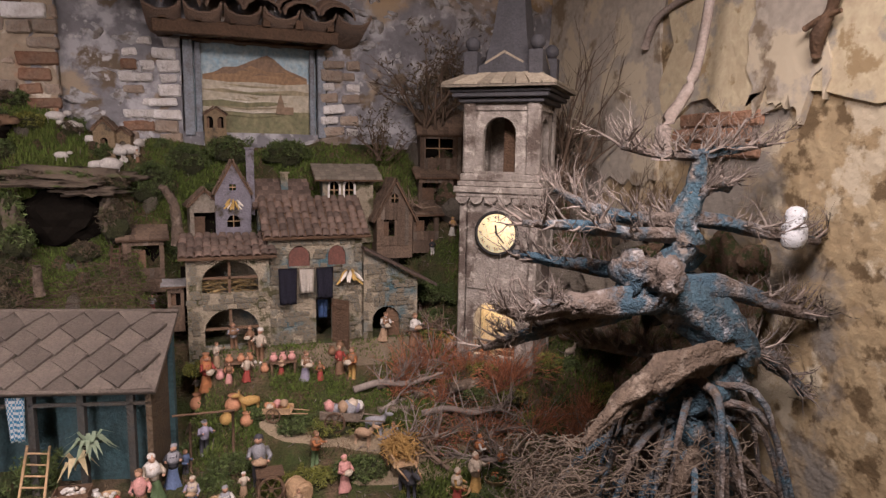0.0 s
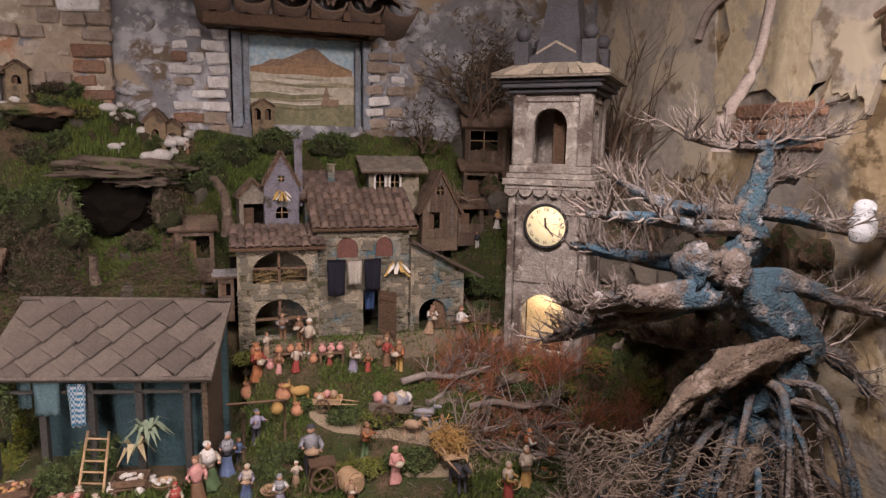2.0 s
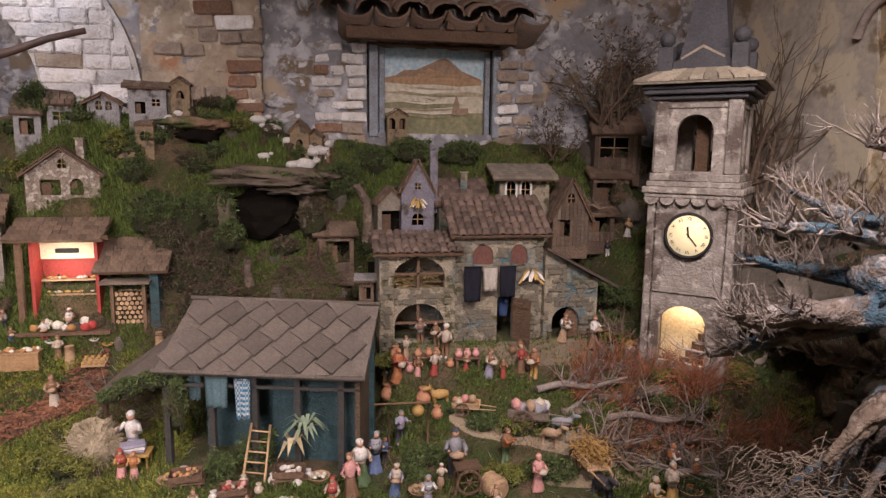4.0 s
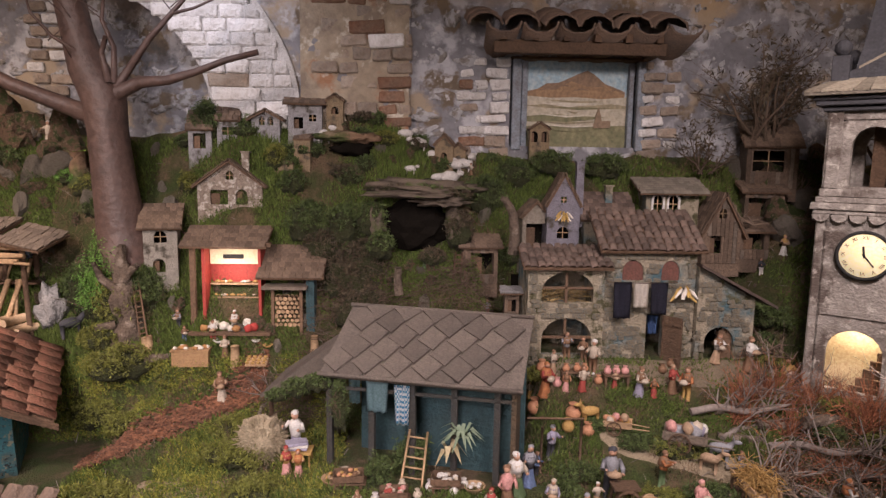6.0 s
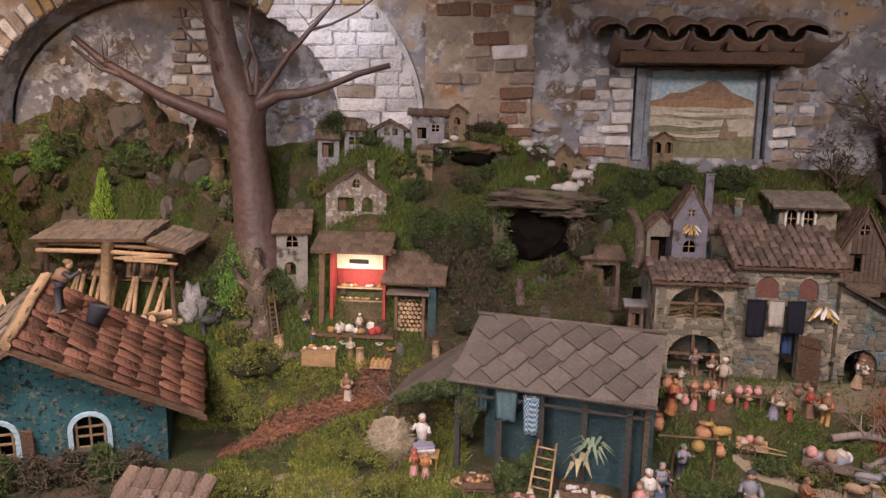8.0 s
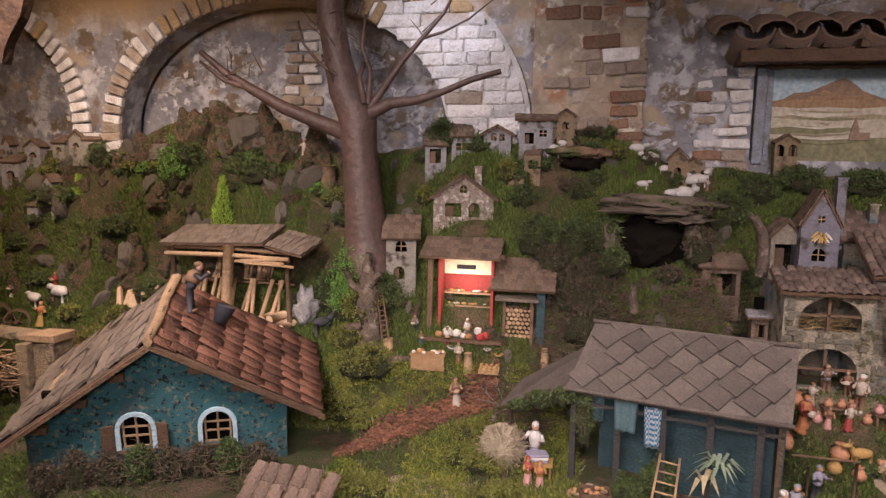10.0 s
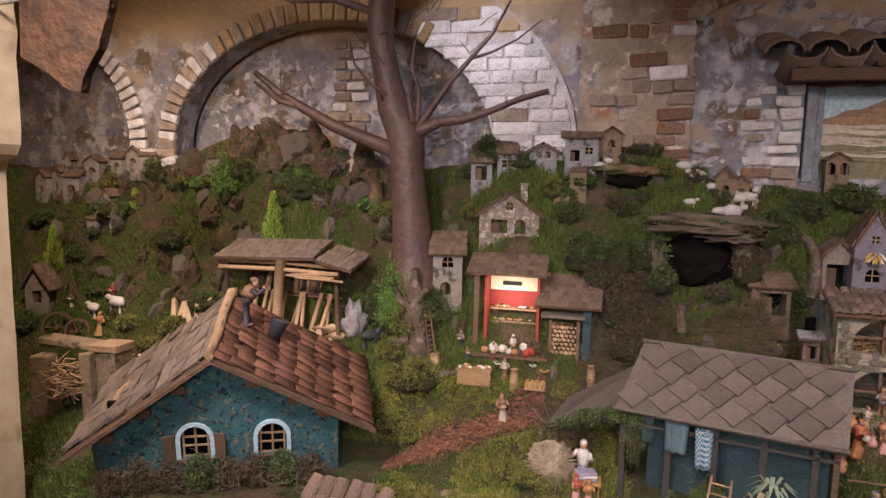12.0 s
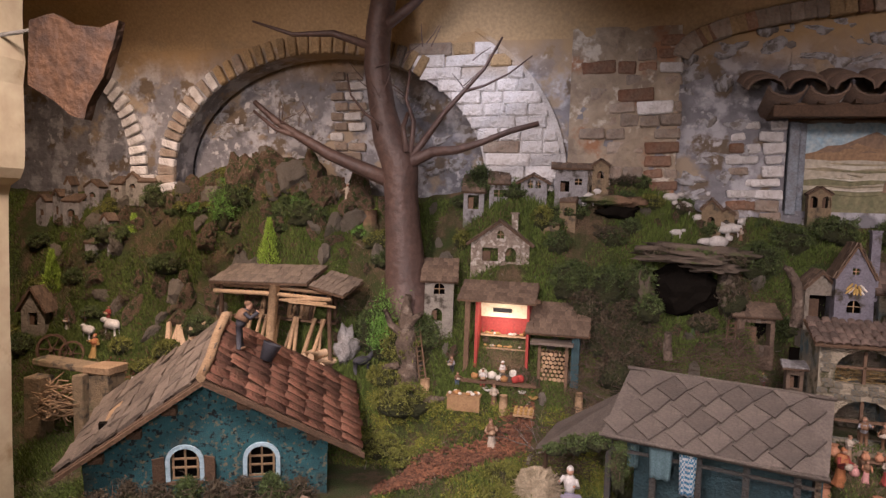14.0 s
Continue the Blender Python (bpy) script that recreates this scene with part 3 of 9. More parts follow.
def make_farmhouse():
    root = thing("farmhouse", "mossy stone model farmhouse with arched openings and tiled roofs", "house", at=pose(0, 0, 0))
    y = 3.10
    bm = bmesh.new()
    holed_wall(bm, 0.03, 0.385, 0.55, 1.10, y, y + 0.035, [arch_line(0.095, 0.335, 0.925, 0.985, 0.085), arch_line(0.10, 0.335, 0.68, 0.755, 0.10)])
    part("wall", bm, CASTLE, root)
    bm = bmesh.new()
    box(bm, (0.03, y + 0.036, 0.55), (0.065, y + 0.28, 1.10))
    box(bm, (0.355, y + 0.036, 0.55), (0.385, y + 0.28, 1.10))
    box(bm, (0.066, y + 0.25, 0.55), (0.354, y + 0.28, 1.10))
    box(bm, (0.066, y + 0.036, 0.87), (0.354, y + 0.249, 0.89))
    part("side_wall", bm, CASTLE, root)
    bm = bmesh.new()
    box(bm, (0.205, y + 0.01, 0.68), (0.217, y + 0.022, 1.065))
    box(bm, (0.095, y + 0.01, 0.755), (0.335, y + 0.02, 0.767))
    box(bm, (0.095, y + 0.01, 0.99), (0.335, y + 0.02, 1.0))
    part("window_bar", bm, WOOD, root)
    straw = mat("straw", (0.40, 0.29, 0.13), (0.25, 0.17, 0.07), 60, 0.9, 0.5, 200)
    bm = bmesh.new()
    for _ in range(160):
        p = Vector((random.uniform(0.1, 0.33), y + random.uniform(0.02, 0.1), random.uniform(0.925, 0.985)))
        d = Vector((random.uniform(-1, 1), random.uniform(-0.4, 0.4), random.uniform(-0.3, 0.3))) * 0.03
        tube(bm, [p - d, p + d], 0.0018, 3)
    part("straw", bm, straw, root)
    m, ln = slope(0.0, y - 0.04, 1.095, 0.19, 0.075)
    slab(root, m, 0.415, ln, 0.012, WOOD)
    tile_field(root, m, 0.415, ln, TILE_SMALL, 0.034, 0.042)
    # middle block
    y = 3.13
    bm = bmesh.new()
    holed_wall(bm, 0.387, 0.825, 0.55, 1.175, y, y + 0.035, [arch_line(0.475, 0.575, 1.03, 1.075, 0.05, 8), arch_line(0.66, 0.745, 1.03, 1.075, 0.05, 8), [(0.60, 0.62), (0.60, 0.87), (0.68, 0.87), (0.68, 0.62)]])
    part("wall", bm, CASTLE, root)
    bm = bmesh.new()
    box(bm, (0.387, y + 0.036, 0.55), (0.42, y + 0.3, 1.175))
    box(bm, (0.79, y + 0.036, 0.55), (0.825, y + 0.3, 1.175))
    box(bm, (0.421, y + 0.27, 0.55), (0.789, y + 0.3, 1.175))
    part("side_wall", bm, CASTLE, root)
    red = mat("dark_red_shutter", (0.14, 0.055, 0.04), (0.09, 0.04, 0.03), 20, 0.8, 0.3)
    for x0, x1 in ((0.475, 0.575), (0.66, 0.745)):
        bm = bmesh.new()
        shutter(bm, x0 + 0.002, x1 - 0.002, 1.03, 1.074, 0.048, y + 0.012)
        part("shutter", bm, red, root, "arched dark red shutter")
    bm = bmesh.new()
    box(bm, (0, -0.006, 0), (0.095, 0.006, 0.24), pose(0.68, y - 0.005, 0.625, 0, 0, -50))
    for k in (0.03, 0.2):
        box(bm, (0, -0.012, k), (0.095, -0.0065, k + 0.02), pose(0.68, y - 0.005, 0.625, 0, 0, -50))
    part("door", bm, WOOD, root, "open plank door")
    m, ln = slope(0.36, y - 0.04, 1.17, 0.26, 0.165)
    slab(root, m, 0.50, ln, 0.012, WOOD)
    tile_field(root, m, 0.50, ln, TILE_SMALL, 0.038, 0.045)
    # lean-to
    y = 3.10
    bm = bmesh.new()
    holed_wall(bm, 0.827, 1.10, 0.55, 0, y, y + 0.03, [arch_line(0.87, 1.01, 0.655, 0.745, 0.07, 10)], top=[(0.827, 1.10), (1.10, 0.95)])
    part("wall", bm, CASTLE, root)
    bm = bmesh.new()
    box(bm, (1.07, y + 0.031, 0.55), (1.10, y + 0.25, 0.945))
    part("side_wall", bm, CASTLE, root)
    bm = bmesh.new()
    shutter(bm, 0.94, 1.01, 0.655, 0.745, 0.0685, y + 0.026)
    part("door", bm, WOOD, root)
    bm = bmesh.new()
    prism(bm, [(0.82, 1.118), (0.82, 1.105), (1.19, 0.91), (1.19, 0.925)], y - 0.04, y + 0.26)
    part("roof_deck", bm, TILE_BROWN, root, "sloping slab roof of the lean-to")
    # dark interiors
    # black sheet behind the openings, the rooms' shade put into its colour
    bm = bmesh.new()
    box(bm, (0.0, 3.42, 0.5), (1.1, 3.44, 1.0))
    part("rear_wall", bm, SHADE_BLACK, root)
    return root


FARM = make_farmhouse()


def face_stones(parent, spans, y, holes, material, seed, size=0.034, count=999):
    """Rough stones standing a little proud of a wall face, in courses, clear of the openings."""
    rnd = random.Random(seed)
    meshes = []
    for k in range(6):
        bm = bmesh.new()
        random.seed(seed + k)
        box(bm, (-0.5, -0.5, -0.5), (0.5, 0.5, 0.5), jig=0.10, bev=0.12)
        me = bpy.data.meshes.new("stone")
        bm.to_mesh(me)
        bm.free()
        me.materials.append(material)
        meshes.append(me)
    for x0, x1, z0, z1 in spans:
        z = z0
        while z < z1:
            hh = size * rnd.uniform(0.5, 0.8)
            x = x0 + rnd.uniform(0, size)
            while x < x1:
                w = size * rnd.uniform(0.7, 1.5)
                inside = any(a - w / 2 < x < b + w / 2 and c - hh / 2 < z < d + hh / 2 for a, b, c, d in holes)
                if not inside and rnd.random() < 0.72 and x + w / 2 < x1:
                    ob = new("stone", rnd.choice(meshes))
                    ob.parent = parent
                    ob.matrix_world = pose(x, y, z, rnd.uniform(-3, 3), rnd.uniform(-6, 6), rnd.uniform(-3, 3)) @ Matrix.Diagonal((w * 0.94, 0.012, hh * 0.94, 1))
                x += w
            z += hh


FARM_STONE = layered("farm_wall_stone", ((0.30, 0.25, 0.175), (0.15, 0.13, 0.095), 30.0), [((0.09, 0.15, 0.17), 5.0, 0.52, 0.66, 4.0)], bump=0.6, fine=120)
face_stones(FARM, [(0.04, 0.385, 0.62, 1.07)], 3.098, [(0.095, 0.335, 0.925, 1.065), (0.10, 0.335, 0.6, 0.85)], FARM_STONE, 5)
face_stones(FARM, [(0.395, 0.825, 0.62, 1.16)], 3.128, [(0.475, 0.575, 1.03, 1.12), (0.66, 0.745, 1.03, 1.12), (0.60, 0.68, 0.5, 0.87)], FARM_STONE, 6)
face_stones(FARM, [(0.83, 0.96, 0.62, 1.02), (0.96, 1.095, 0.62, 0.95)], 3.098, [(0.87, 1.01, 0.6, 0.81)], FARM_STONE, 7)


# ---- slate-roofed workshop shed ----
def make_shed():
    root = thing("workshop_shed", "dark teal open shed with a diamond slate roof", "shed", at=pose(-0.871, 2.736, 0, 0, 0, -13.7))
    xl, xr, ye, yr, ze, zr = 0.0, 0.805, 0.0, 0.256, 0.706, 0.944
    m, ln = slope(xl, ye, ze, yr - ye, zr - ze)
    m = m @ pose(0, 0, 0, 0, 1.1, 0)
    # a roof that narrows towards the ridge on its left
    bm = bmesh.new()
    q = [(0, 0), (xr - xl + 0.01, 0), (xr - xl + 0.03, ln), (0.06, ln)]
    a = [bm.verts.new(m @ Vector((x, y, -0.018))) for x, y in q]
    b = [bm.verts.new(m @ Vector((x, y, 0))) for x, y in q]
    bm.faces.new(b)
    bm.faces.new(a[::-1])
    for k in range(4):
        bm.faces.new((a[k], a[(k + 1) % 4], b[(k + 1) % 4], b[k]))
    part("roof_deck", bm, SLATE, root)
    bm = bmesh.new()
    s = 0.066
    pts = [(-s, 0), (0, -s), (s, 0), (0, s)]
    lo = [bm.verts.new((x, y, 0)) for x, y in pts]
    up = [bm.verts.new((x * 0.97, y * 0.97, 0.009)) for x, y in pts]
    bm.faces.new(up)
    for k in range(4):
        bm.faces.new((lo[k], lo[(k + 1) % 4], up[(k + 1) % 4], up[k]))
    me = bpy.data.meshes.new("slate")
    bm.to_mesh(me)
    bm.free()
    me.materials.append(SLATE)
    halves = []
    for pts in ([(-s, 0), (s, 0), (0, s)], [(-s, 0), (0, -s), (s, 0)]):
        bm = bmesh.new()
        lo = [bm.verts.new((x, y, 0)) for x, y in pts]
        up = [bm.verts.new((x * 0.97, y * 0.97, 0.009)) for x, y in pts]
        bm.faces.new(up)
        for k in range(3):
            bm.faces.new((lo[k], lo[(k + 1) % 3], up[(k + 1) % 3], up[k]))
        half = bpy.data.meshes.new("slate")
        bm.to_mesh(half)
        bm.free()
        half.materials.append(SLATE)
        halves.append(half)
    w = xr - xl + 0.035
    for j in range(-1, 9):
        for i in range(-1, 12):
            x, y = i * 0.124 + (j % 2) * 0.062, j * 0.066 + 0.006
            left = 0.06 * y / ln
            edge = halves[0] if -0.01 < y < 0.03 else halves[1] if ln - 0.03 < y < ln + 0.02 else None
            if edge and left + 0.03 < x < xr - xl + 0.025 * y / ln - 0.03:
                ob = new("slate", edge)
                ob.parent = root
                ob.matrix_local = m @ pose(x, y, 0.006, -4, 0, random.uniform(-2, 2))
                continue
            if left + 0.035 < x < xr - xl + 0.025 * y / ln - 0.03 and 0.03 < y < ln - 0.03:
                ob = new("slate", me)
                ob.parent = root
                ob.matrix_local = m @ pose(x, y, 0.007 + random.uniform(0, 0.002), -7.5 + random.uniform(-1.2, 1.2), random.uniform(-1.5, 1.5), random.uniform(-3, 3) + 10)
    for name, q0, q1 in (("ridge_board", (0.05, ln - 0.005), (w, ln - 0.005)), ("eave_board", (-0.005, 0.002), (xr - xl + 0.015, 0.002))):
        bm = bmesh.new()
        tube(bm, [m @ Vector((*q0, 0.006)), m @ Vector((*q1, 0.006))], 0.009, 5)
        part(name, bm, SLATE, root)
    g = 0.29
    bm = bmesh.new()
    box(bm, (xl + 0.1, yr - 0.02, g), (xr + 0.01, yr + 0.01, 0.88))
    part("rear_wall", bm, TEAL, root)
    bm = bmesh.new()
    prism(bm, [(ye + 0.03, g), (yr - 0.02, g), (yr - 0.02, 0.885), (ye + 0.03, 0.70)], 0, 0.02, Matrix(((0, 1, 0, xr - 0.03), (1, 0, 0, 0), (0, 0, 1, 0), (0, 0, 0, 1))))
    part("side_wall", bm, mat("dark_brown_boards", (0.10, 0.065, 0.035), (0.06, 0.045, 0.03), 14, 0.85, 0.5), root)
    bm = bmesh.new()
    box(bm, (0.42, ye + 0.14, g), (xr - 0.032, ye + 0.16, 0.74))
    part("front_board", bm, TEAL, root)
    for x in (0.03, 0.21, 0.38, 0.55, 0.72):
        bm = bmesh.new()
        box(bm, (x - 0.012, ye + 0.03, g - 0.05), (x + 0.012, ye + 0.055, 0.70))
        part("post", bm, POST_DARK, root)
    bm = bmesh.new()
    box(bm, (xl + 0.02, ye + 0.03, 0.64), (xr - 0.01, ye + 0.04, 0.652))
    part("rail", bm, POST_DARK, root)
    # low roof on its flank
    bm = bmesh.new()
    lo = [bm.verts.new(v) for v in ((0.03, 0.02, 0.695), (0.07, 0.22, 0.85), (-0.28, 0.30, 0.60), (-0.31, 0.10, 0.545))]
    hi = [bm.verts.new(v.co + Vector((0, 0, 0.014))) for v in lo]
    bm.faces.new(hi)
    bm.faces.new(lo[::-1])
    for k in range(4):
        bm.faces.new((lo[k], lo[(k + 1) % 4], hi[(k + 1) % 4], hi[k]))
    part("side_roof", bm, SLATE, root)
    bm = bmesh.new()
    tube(bm, [(-0.27, 0.12, 0.25), (-0.27, 0.12, 0.565)], 0.01, 6)
    part("post", bm, WOOD, root)


make_shed()


# ---- blue house ----
def make_blue_house():
    root = thing("blue_house", "blue-green stucco cottage with a red tiled roof", "house", at=pose(-2.608, 2.606, 0.01, 12.1, 0, 24.7))
    W, apex, eave = 0.525, 0.90, 0.568
    LK = 0.729
    bm = bmesh.new()
    win = [arch_line(x - 0.062, x + 0.062, 0.36, 0.46, 0.065, 10) for x in (-0.101, 0.23)]
    sl = (apex - eave) / 0.6
    holed_wall(bm, -W, W, 0.0, 0, 0, 0.03, win, top=[(-W, apex - LK * W - 0.03), (0, apex - 0.03), (W, apex - sl * W - 0.03)])
    part("wall", bm, BLUE_STUCCO, root)
    for x in (-W, W - 0.03):
        bm = bmesh.new()
        box(bm, (x, 0.031, -0.12), (x + 0.03, 0.55, apex - (sl if x > 0 else LK) * W - 0.04))
        part("side_wall", bm, BLUE_STUCCO, root)
    bm = bmesh.new()
    box(bm, (-W + 0.03, 0.52, -0.12), (W - 0.03, 0.549, eave - 0.1))
    part("rear_wall", bm, BLUE_STUCCO, root)
    surround = mat("pale_blue_surround", (0.52, 0.66, 0.72), (0.36, 0.55, 0.64), 20, 0.8, 0.4)
    for x in (-0.101, 0.23):
        wf = thing_part = bmesh.new()
        o = arch_line(x - 0.082, x + 0.082, 0.36, 0.46, 0.085, 10)
        i = arch_line(x - 0.063, x + 0.063, 0.36, 0.46, 0.066, 10)
        for a in range(len(o) - 1):
            q = [o[a], o[a + 1], i[a + 1], i[a]]
            prism(wf, q, -0.008, 0.006)
        bmesh.ops.remove_doubles(wf, verts=wf.verts, dist=0.0002)
        win_ob = part("window", wf, surround, root, "arched window with a pale blue surround")
        bm = bmesh.new()
        for s in (-0.052, 0.0, 0.052):
            box(bm, (x + s - 0.004, 0.008, 0.36), (x + s + 0.004, 0.016, 0.523 - abs(s) * 0.6))
        for zz in (0.365, 0.42, 0.465):
            box(bm, (x - 0.058, 0.009, zz - 0.004), (x + 0.058, 0.015, zz + 0.004))
        part("glazing_bar", bm, WOOD_PALE, win_ob)
        bm = bmesh.new()
        box(bm, (x - 0.076, -0.012, 0.345), (x + 0.076, 0.01, 0.359))
        part("sill", bm, WOOD, win_ob)
        if x < 0:
            for s, yaw in ((-1, 200), (1, -20)):
                bm = bmesh.new()
                box(bm, (0, -0.004, 0.0), (0.05, 0.004, 0.13), pose(x + s * 0.085, -0.008, 0.36, 0, 0, yaw))
                part("shutter", bm, WOOD, win_ob)
    # Added black sheet behind the windows, painted as the shade indoors.
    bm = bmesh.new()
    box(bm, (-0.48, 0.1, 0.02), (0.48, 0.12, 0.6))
    part("shade_sheet", bm, SHADE_BLACK, root)
    # roof: right slope tiled red, left slope of boards
    for s in (1, -1):
        run = 0.675 if s > 0 else 0.61
        drop = run * (sl if s > 0 else LK)
        f = pose(0, 0, 0) if s > 0 else pose(0, 0.72, 0, 0, 0, 180)
        ang = math.degrees(math.atan2(drop, run))
        # x runs back along the eave, y up the slope
        if s > 0:
            m = Matrix.Translation((run, -0.07, apex - drop)) @ pose(0, 0, 0, 0, 0, 90) @ pose(0, 0, 0, ang)
        else:
            m = Matrix.Translation((-run, 0.57, apex - drop)) @ pose(0, 0, 0, 0, 0, -90) @ pose(0, 0, 0, ang)
        ln = math.hypot(run, drop)
        slab(root, m, 0.64, ln, 0.02, WOOD)
        if s > 0:
            tile_field(root, m, 0.64, ln, TILE_MID, 0.064, 0.1, jitter=0.007)
        else:
            for j in range(10):
                for i in range(6):
                    bm = bmesh.new()
                    box(bm, (0.004, 0, 0.0), (0.1, ln / 10 * 1.3, 0.012), m @ pose(i * 0.1045 + random.uniform(-0.006, 0.006), j * ln / 10, 0.003, random.uniform(2, 7), random.uniform(-3, 3), random.uniform(-4, 4)), jig=0.005)
                    part("roof_board", bm, WOOD_GREY if random.random() < 0.93 else WOOD_PALE, root)
    bm = bmesh.new()
    tube(bm, [(-0.005, -0.085, apex + 0.012), (0.004, 0.1, apex + 0.016), (-0.006, 0.32, apex + 0.014), (0.0, 0.585, apex + 0.022)], [0.018, 0.021, 0.024, 0.026], 9, wob=0.3)
    part("ridge_log", bm, WOOD_PALE, root, "pale split log along the ridge")
    for s in (1, -1):
        run, k = (0.69, sl) if s > 0 else (0.62, LK)
        bm = bmesh.new()
        prism(bm, [(0, apex - 0.005), (s * run, apex - run * k - 0.005), (s * run, apex - run * k - 0.026), (0, apex - 0.026)], -0.085, -0.068)
        part("barge_board", bm, WOOD, root)
    for x in (-0.46, -0.3, -0.15, 0.16, 0.33, 0.46):
        bm = bmesh.new()
        zz = apex - abs(x) * (sl if x > 0 else LK) - 0.05
        box(bm, (x - 0.03, -0.03, zz - 0.035), (x + 0.03, -0.001, zz))
        part("corbel", bm, WOOD, root)


make_blue_house()

# ---- brickwork, niche and canopy ----
WALL_STONE = layered("rubble_stone_in_wall", ((0.17, 0.15, 0.125), (0.29, 0.27, 0.25), 9.0), [((0.42, 0.42, 0.43), 12.0, 0.52, 0.60, 9.0), ((0.10, 0.085, 0.07), 7.0, 0.56, 0.64, 2.0)], bump=0.8, fine=40)
PIER_PLASTER = layered("old_pier_plaster", ((0.40, 0.33, 0.24), (0.29, 0.23, 0.165), 7.0), [((0.25, 0.20, 0.15), 5.0, 0.55, 0.64, 2.0), ((0.34, 0.18, 0.10), 4.0, 0.58, 0.66, 7.0), ((0.60, 0.55, 0.46), 9.0, 0.56, 0.64, 11.0)], bump=0.9, fine=24)


def brick_mesh(w, d, h, material, seed):
    random.seed(seed)
    bm = bmesh.new()
    box(bm, (-w / 2, -d, -h / 2), (w / 2, 0.01, h / 2), jig=0.006, bev=0.007)
    me = bpy.data.meshes.new("brick")
    bm.to_mesh(me)
    bm.free()
    me.materials.append(material)
    return me


BRICK_SETS = {}


def brick_at(parent, kind, w, h, m, depth=0.02):
    key = (kind, round(w, 2), round(h, 2))
    if key not in BRICK_SETS:
        state = random.getstate()
        BRICK_SETS[key] = [brick_mesh(round(w, 2), depth, round(h, 2), {"white": WHITE_BRICK, "red": RED_BRICK, "pale": PALE_BRICK, "ochre": OCHRE_BRICK}[kind], k) for k in range(4)]
        random.setstate(state)
    ob = new("brick", random.choice(BRICK_SETS[key]))
    ob.parent = parent
    ob.matrix_world = m


def make_brickwork():
    wall = bpy.data.objects["wall_north"]
    y = WALL_Y - 0.03
    c, z0, r, h = ARCH
    # whitewashed haunch beside the large arch
    bm = bmesh.new()
    inner = ellipse(c, z0, r, h, 0, 52, 14)
    outer = ellipse(c, z0, r + 0.46, h + 0.36, 52, 0, 14)
    prism(bm, inner + outer, y - 0.004, y + 0.02)
    part("haunch_plaster", bm, LIME_JOINT, wall, "whitewashed haunch of the arch")
    bm = bmesh.new()
    prism(bm, ellipse(c, z0, r + 0.455, h + 0.355, 0, 50, 20) + ellipse(c, z0, r + 0.48, h + 0.38, 50, 0, 20), y - 0.02, y + 0.02)
    part("haunch_rib", bm, LIME_JOINT, wall)
    z = 1.55
    while z < 2.62:
        t = max(0.0, (z - z0)) / h
        x0 = c + r * math.sqrt(max(0.0, 1 - min(1, t) ** 2)) if t < 1 else c
        to = max(0.0, (z - z0)) / (h + 0.36)
        x1 = c + (r + 0.46) * math.sqrt(max(0.0, 1 - to**2))
        x = max(x0, -2.1) + 0.01
        while x < x1 - 0.04:
            w = min(random.choice((0.13, 0.18, 0.23, 0.27)), x1 - x)
            if w > 0.05 and not (random.random() < 0.04):
                brick_at(wall, "ochre" if z + random.uniform(-0.07, 0.07) > 2.54 else "pale" if random.random() < 0.06 else "white", round(w - 0.008, 2), 0.066, pose(x + w / 2, y - 0.002 - random.uniform(0, 0.008), z, random.uniform(-2, 2), random.uniform(-1.5, 1.5), random.uniform(-2, 2)), 0.014)
            x += w
        z += 0.072
    # voussoirs of the two rings
    for (cc, zz, rr, hh), a0, a1, kind in ((ARCH, 52, 182, "pale"), (ARCH_L, -2, 75, "white"), (ARCH, 176, 190, "pale")):
        n = max(2, int(radians(a1 - a0) * (rr + hh) / 2 / 0.066))
        for k in range(n):
            a = radians(a0 + (a1 - a0) * (k + 0.5) / n)
            px, pz = cc + (rr + 0.055) * math.cos(a), zz + (hh + 0.055) * math.sin(a)
            nx, nz = math.cos(a) / rr, math.sin(a) / hh
            tilt = math.degrees(math.atan2(nx, nz))
            brick_at(wall, "ochre" if pz > 2.46 + random.uniform(-0.08, 0.08) else kind if random.random() < 0.75 else "white", 0.052, 0.12, pose(px, y - 0.004, pz, 0, tilt, 0) @ pose(0, 0, 0, random.uniform(-2, 2), random.uniform(-4, 4), random.uniform(-3, 3)), 0.03)
    # feet of the rings
    for k in range(9):
        z = 1.25 + k * 0.062
        for x, w in ((-3.78, 0.13), (-3.92, 0.12)):
            brick_at(wall, "white" if x < -3.85 else "pale", w, 0.05, pose(x + random.uniform(-0.01, 0.01), y - 0.004, z, 0, 0, 0), 0.03)
    # pier of mixed bricks, bedded in old plaster
    bm = bmesh.new()
    gx, gzz = 24, 44
    for i in range(gx):
        for j in range(gzz):
            q = []
            for a, c2 in ((i, j), (i + 1, j), (i + 1, j + 1), (i, j + 1)):
                x, z = -1.12 + 0.585 * a / gx, 1.5 + 1.15 * c2 / gzz
                q.append((x, y - 0.010 - 0.016 * noise.fractal(Vector((x * 7, 3, z * 7)), 1.0, 2.0, 3), z))
            bm.faces.new([bm.verts.new(p) for p in q]).smooth = True
    bmesh.ops.remove_doubles(bm, verts=bm.verts, dist=0.0005)
    part("plaster", bm, PIER_PLASTER, wall)
    z = 1.55
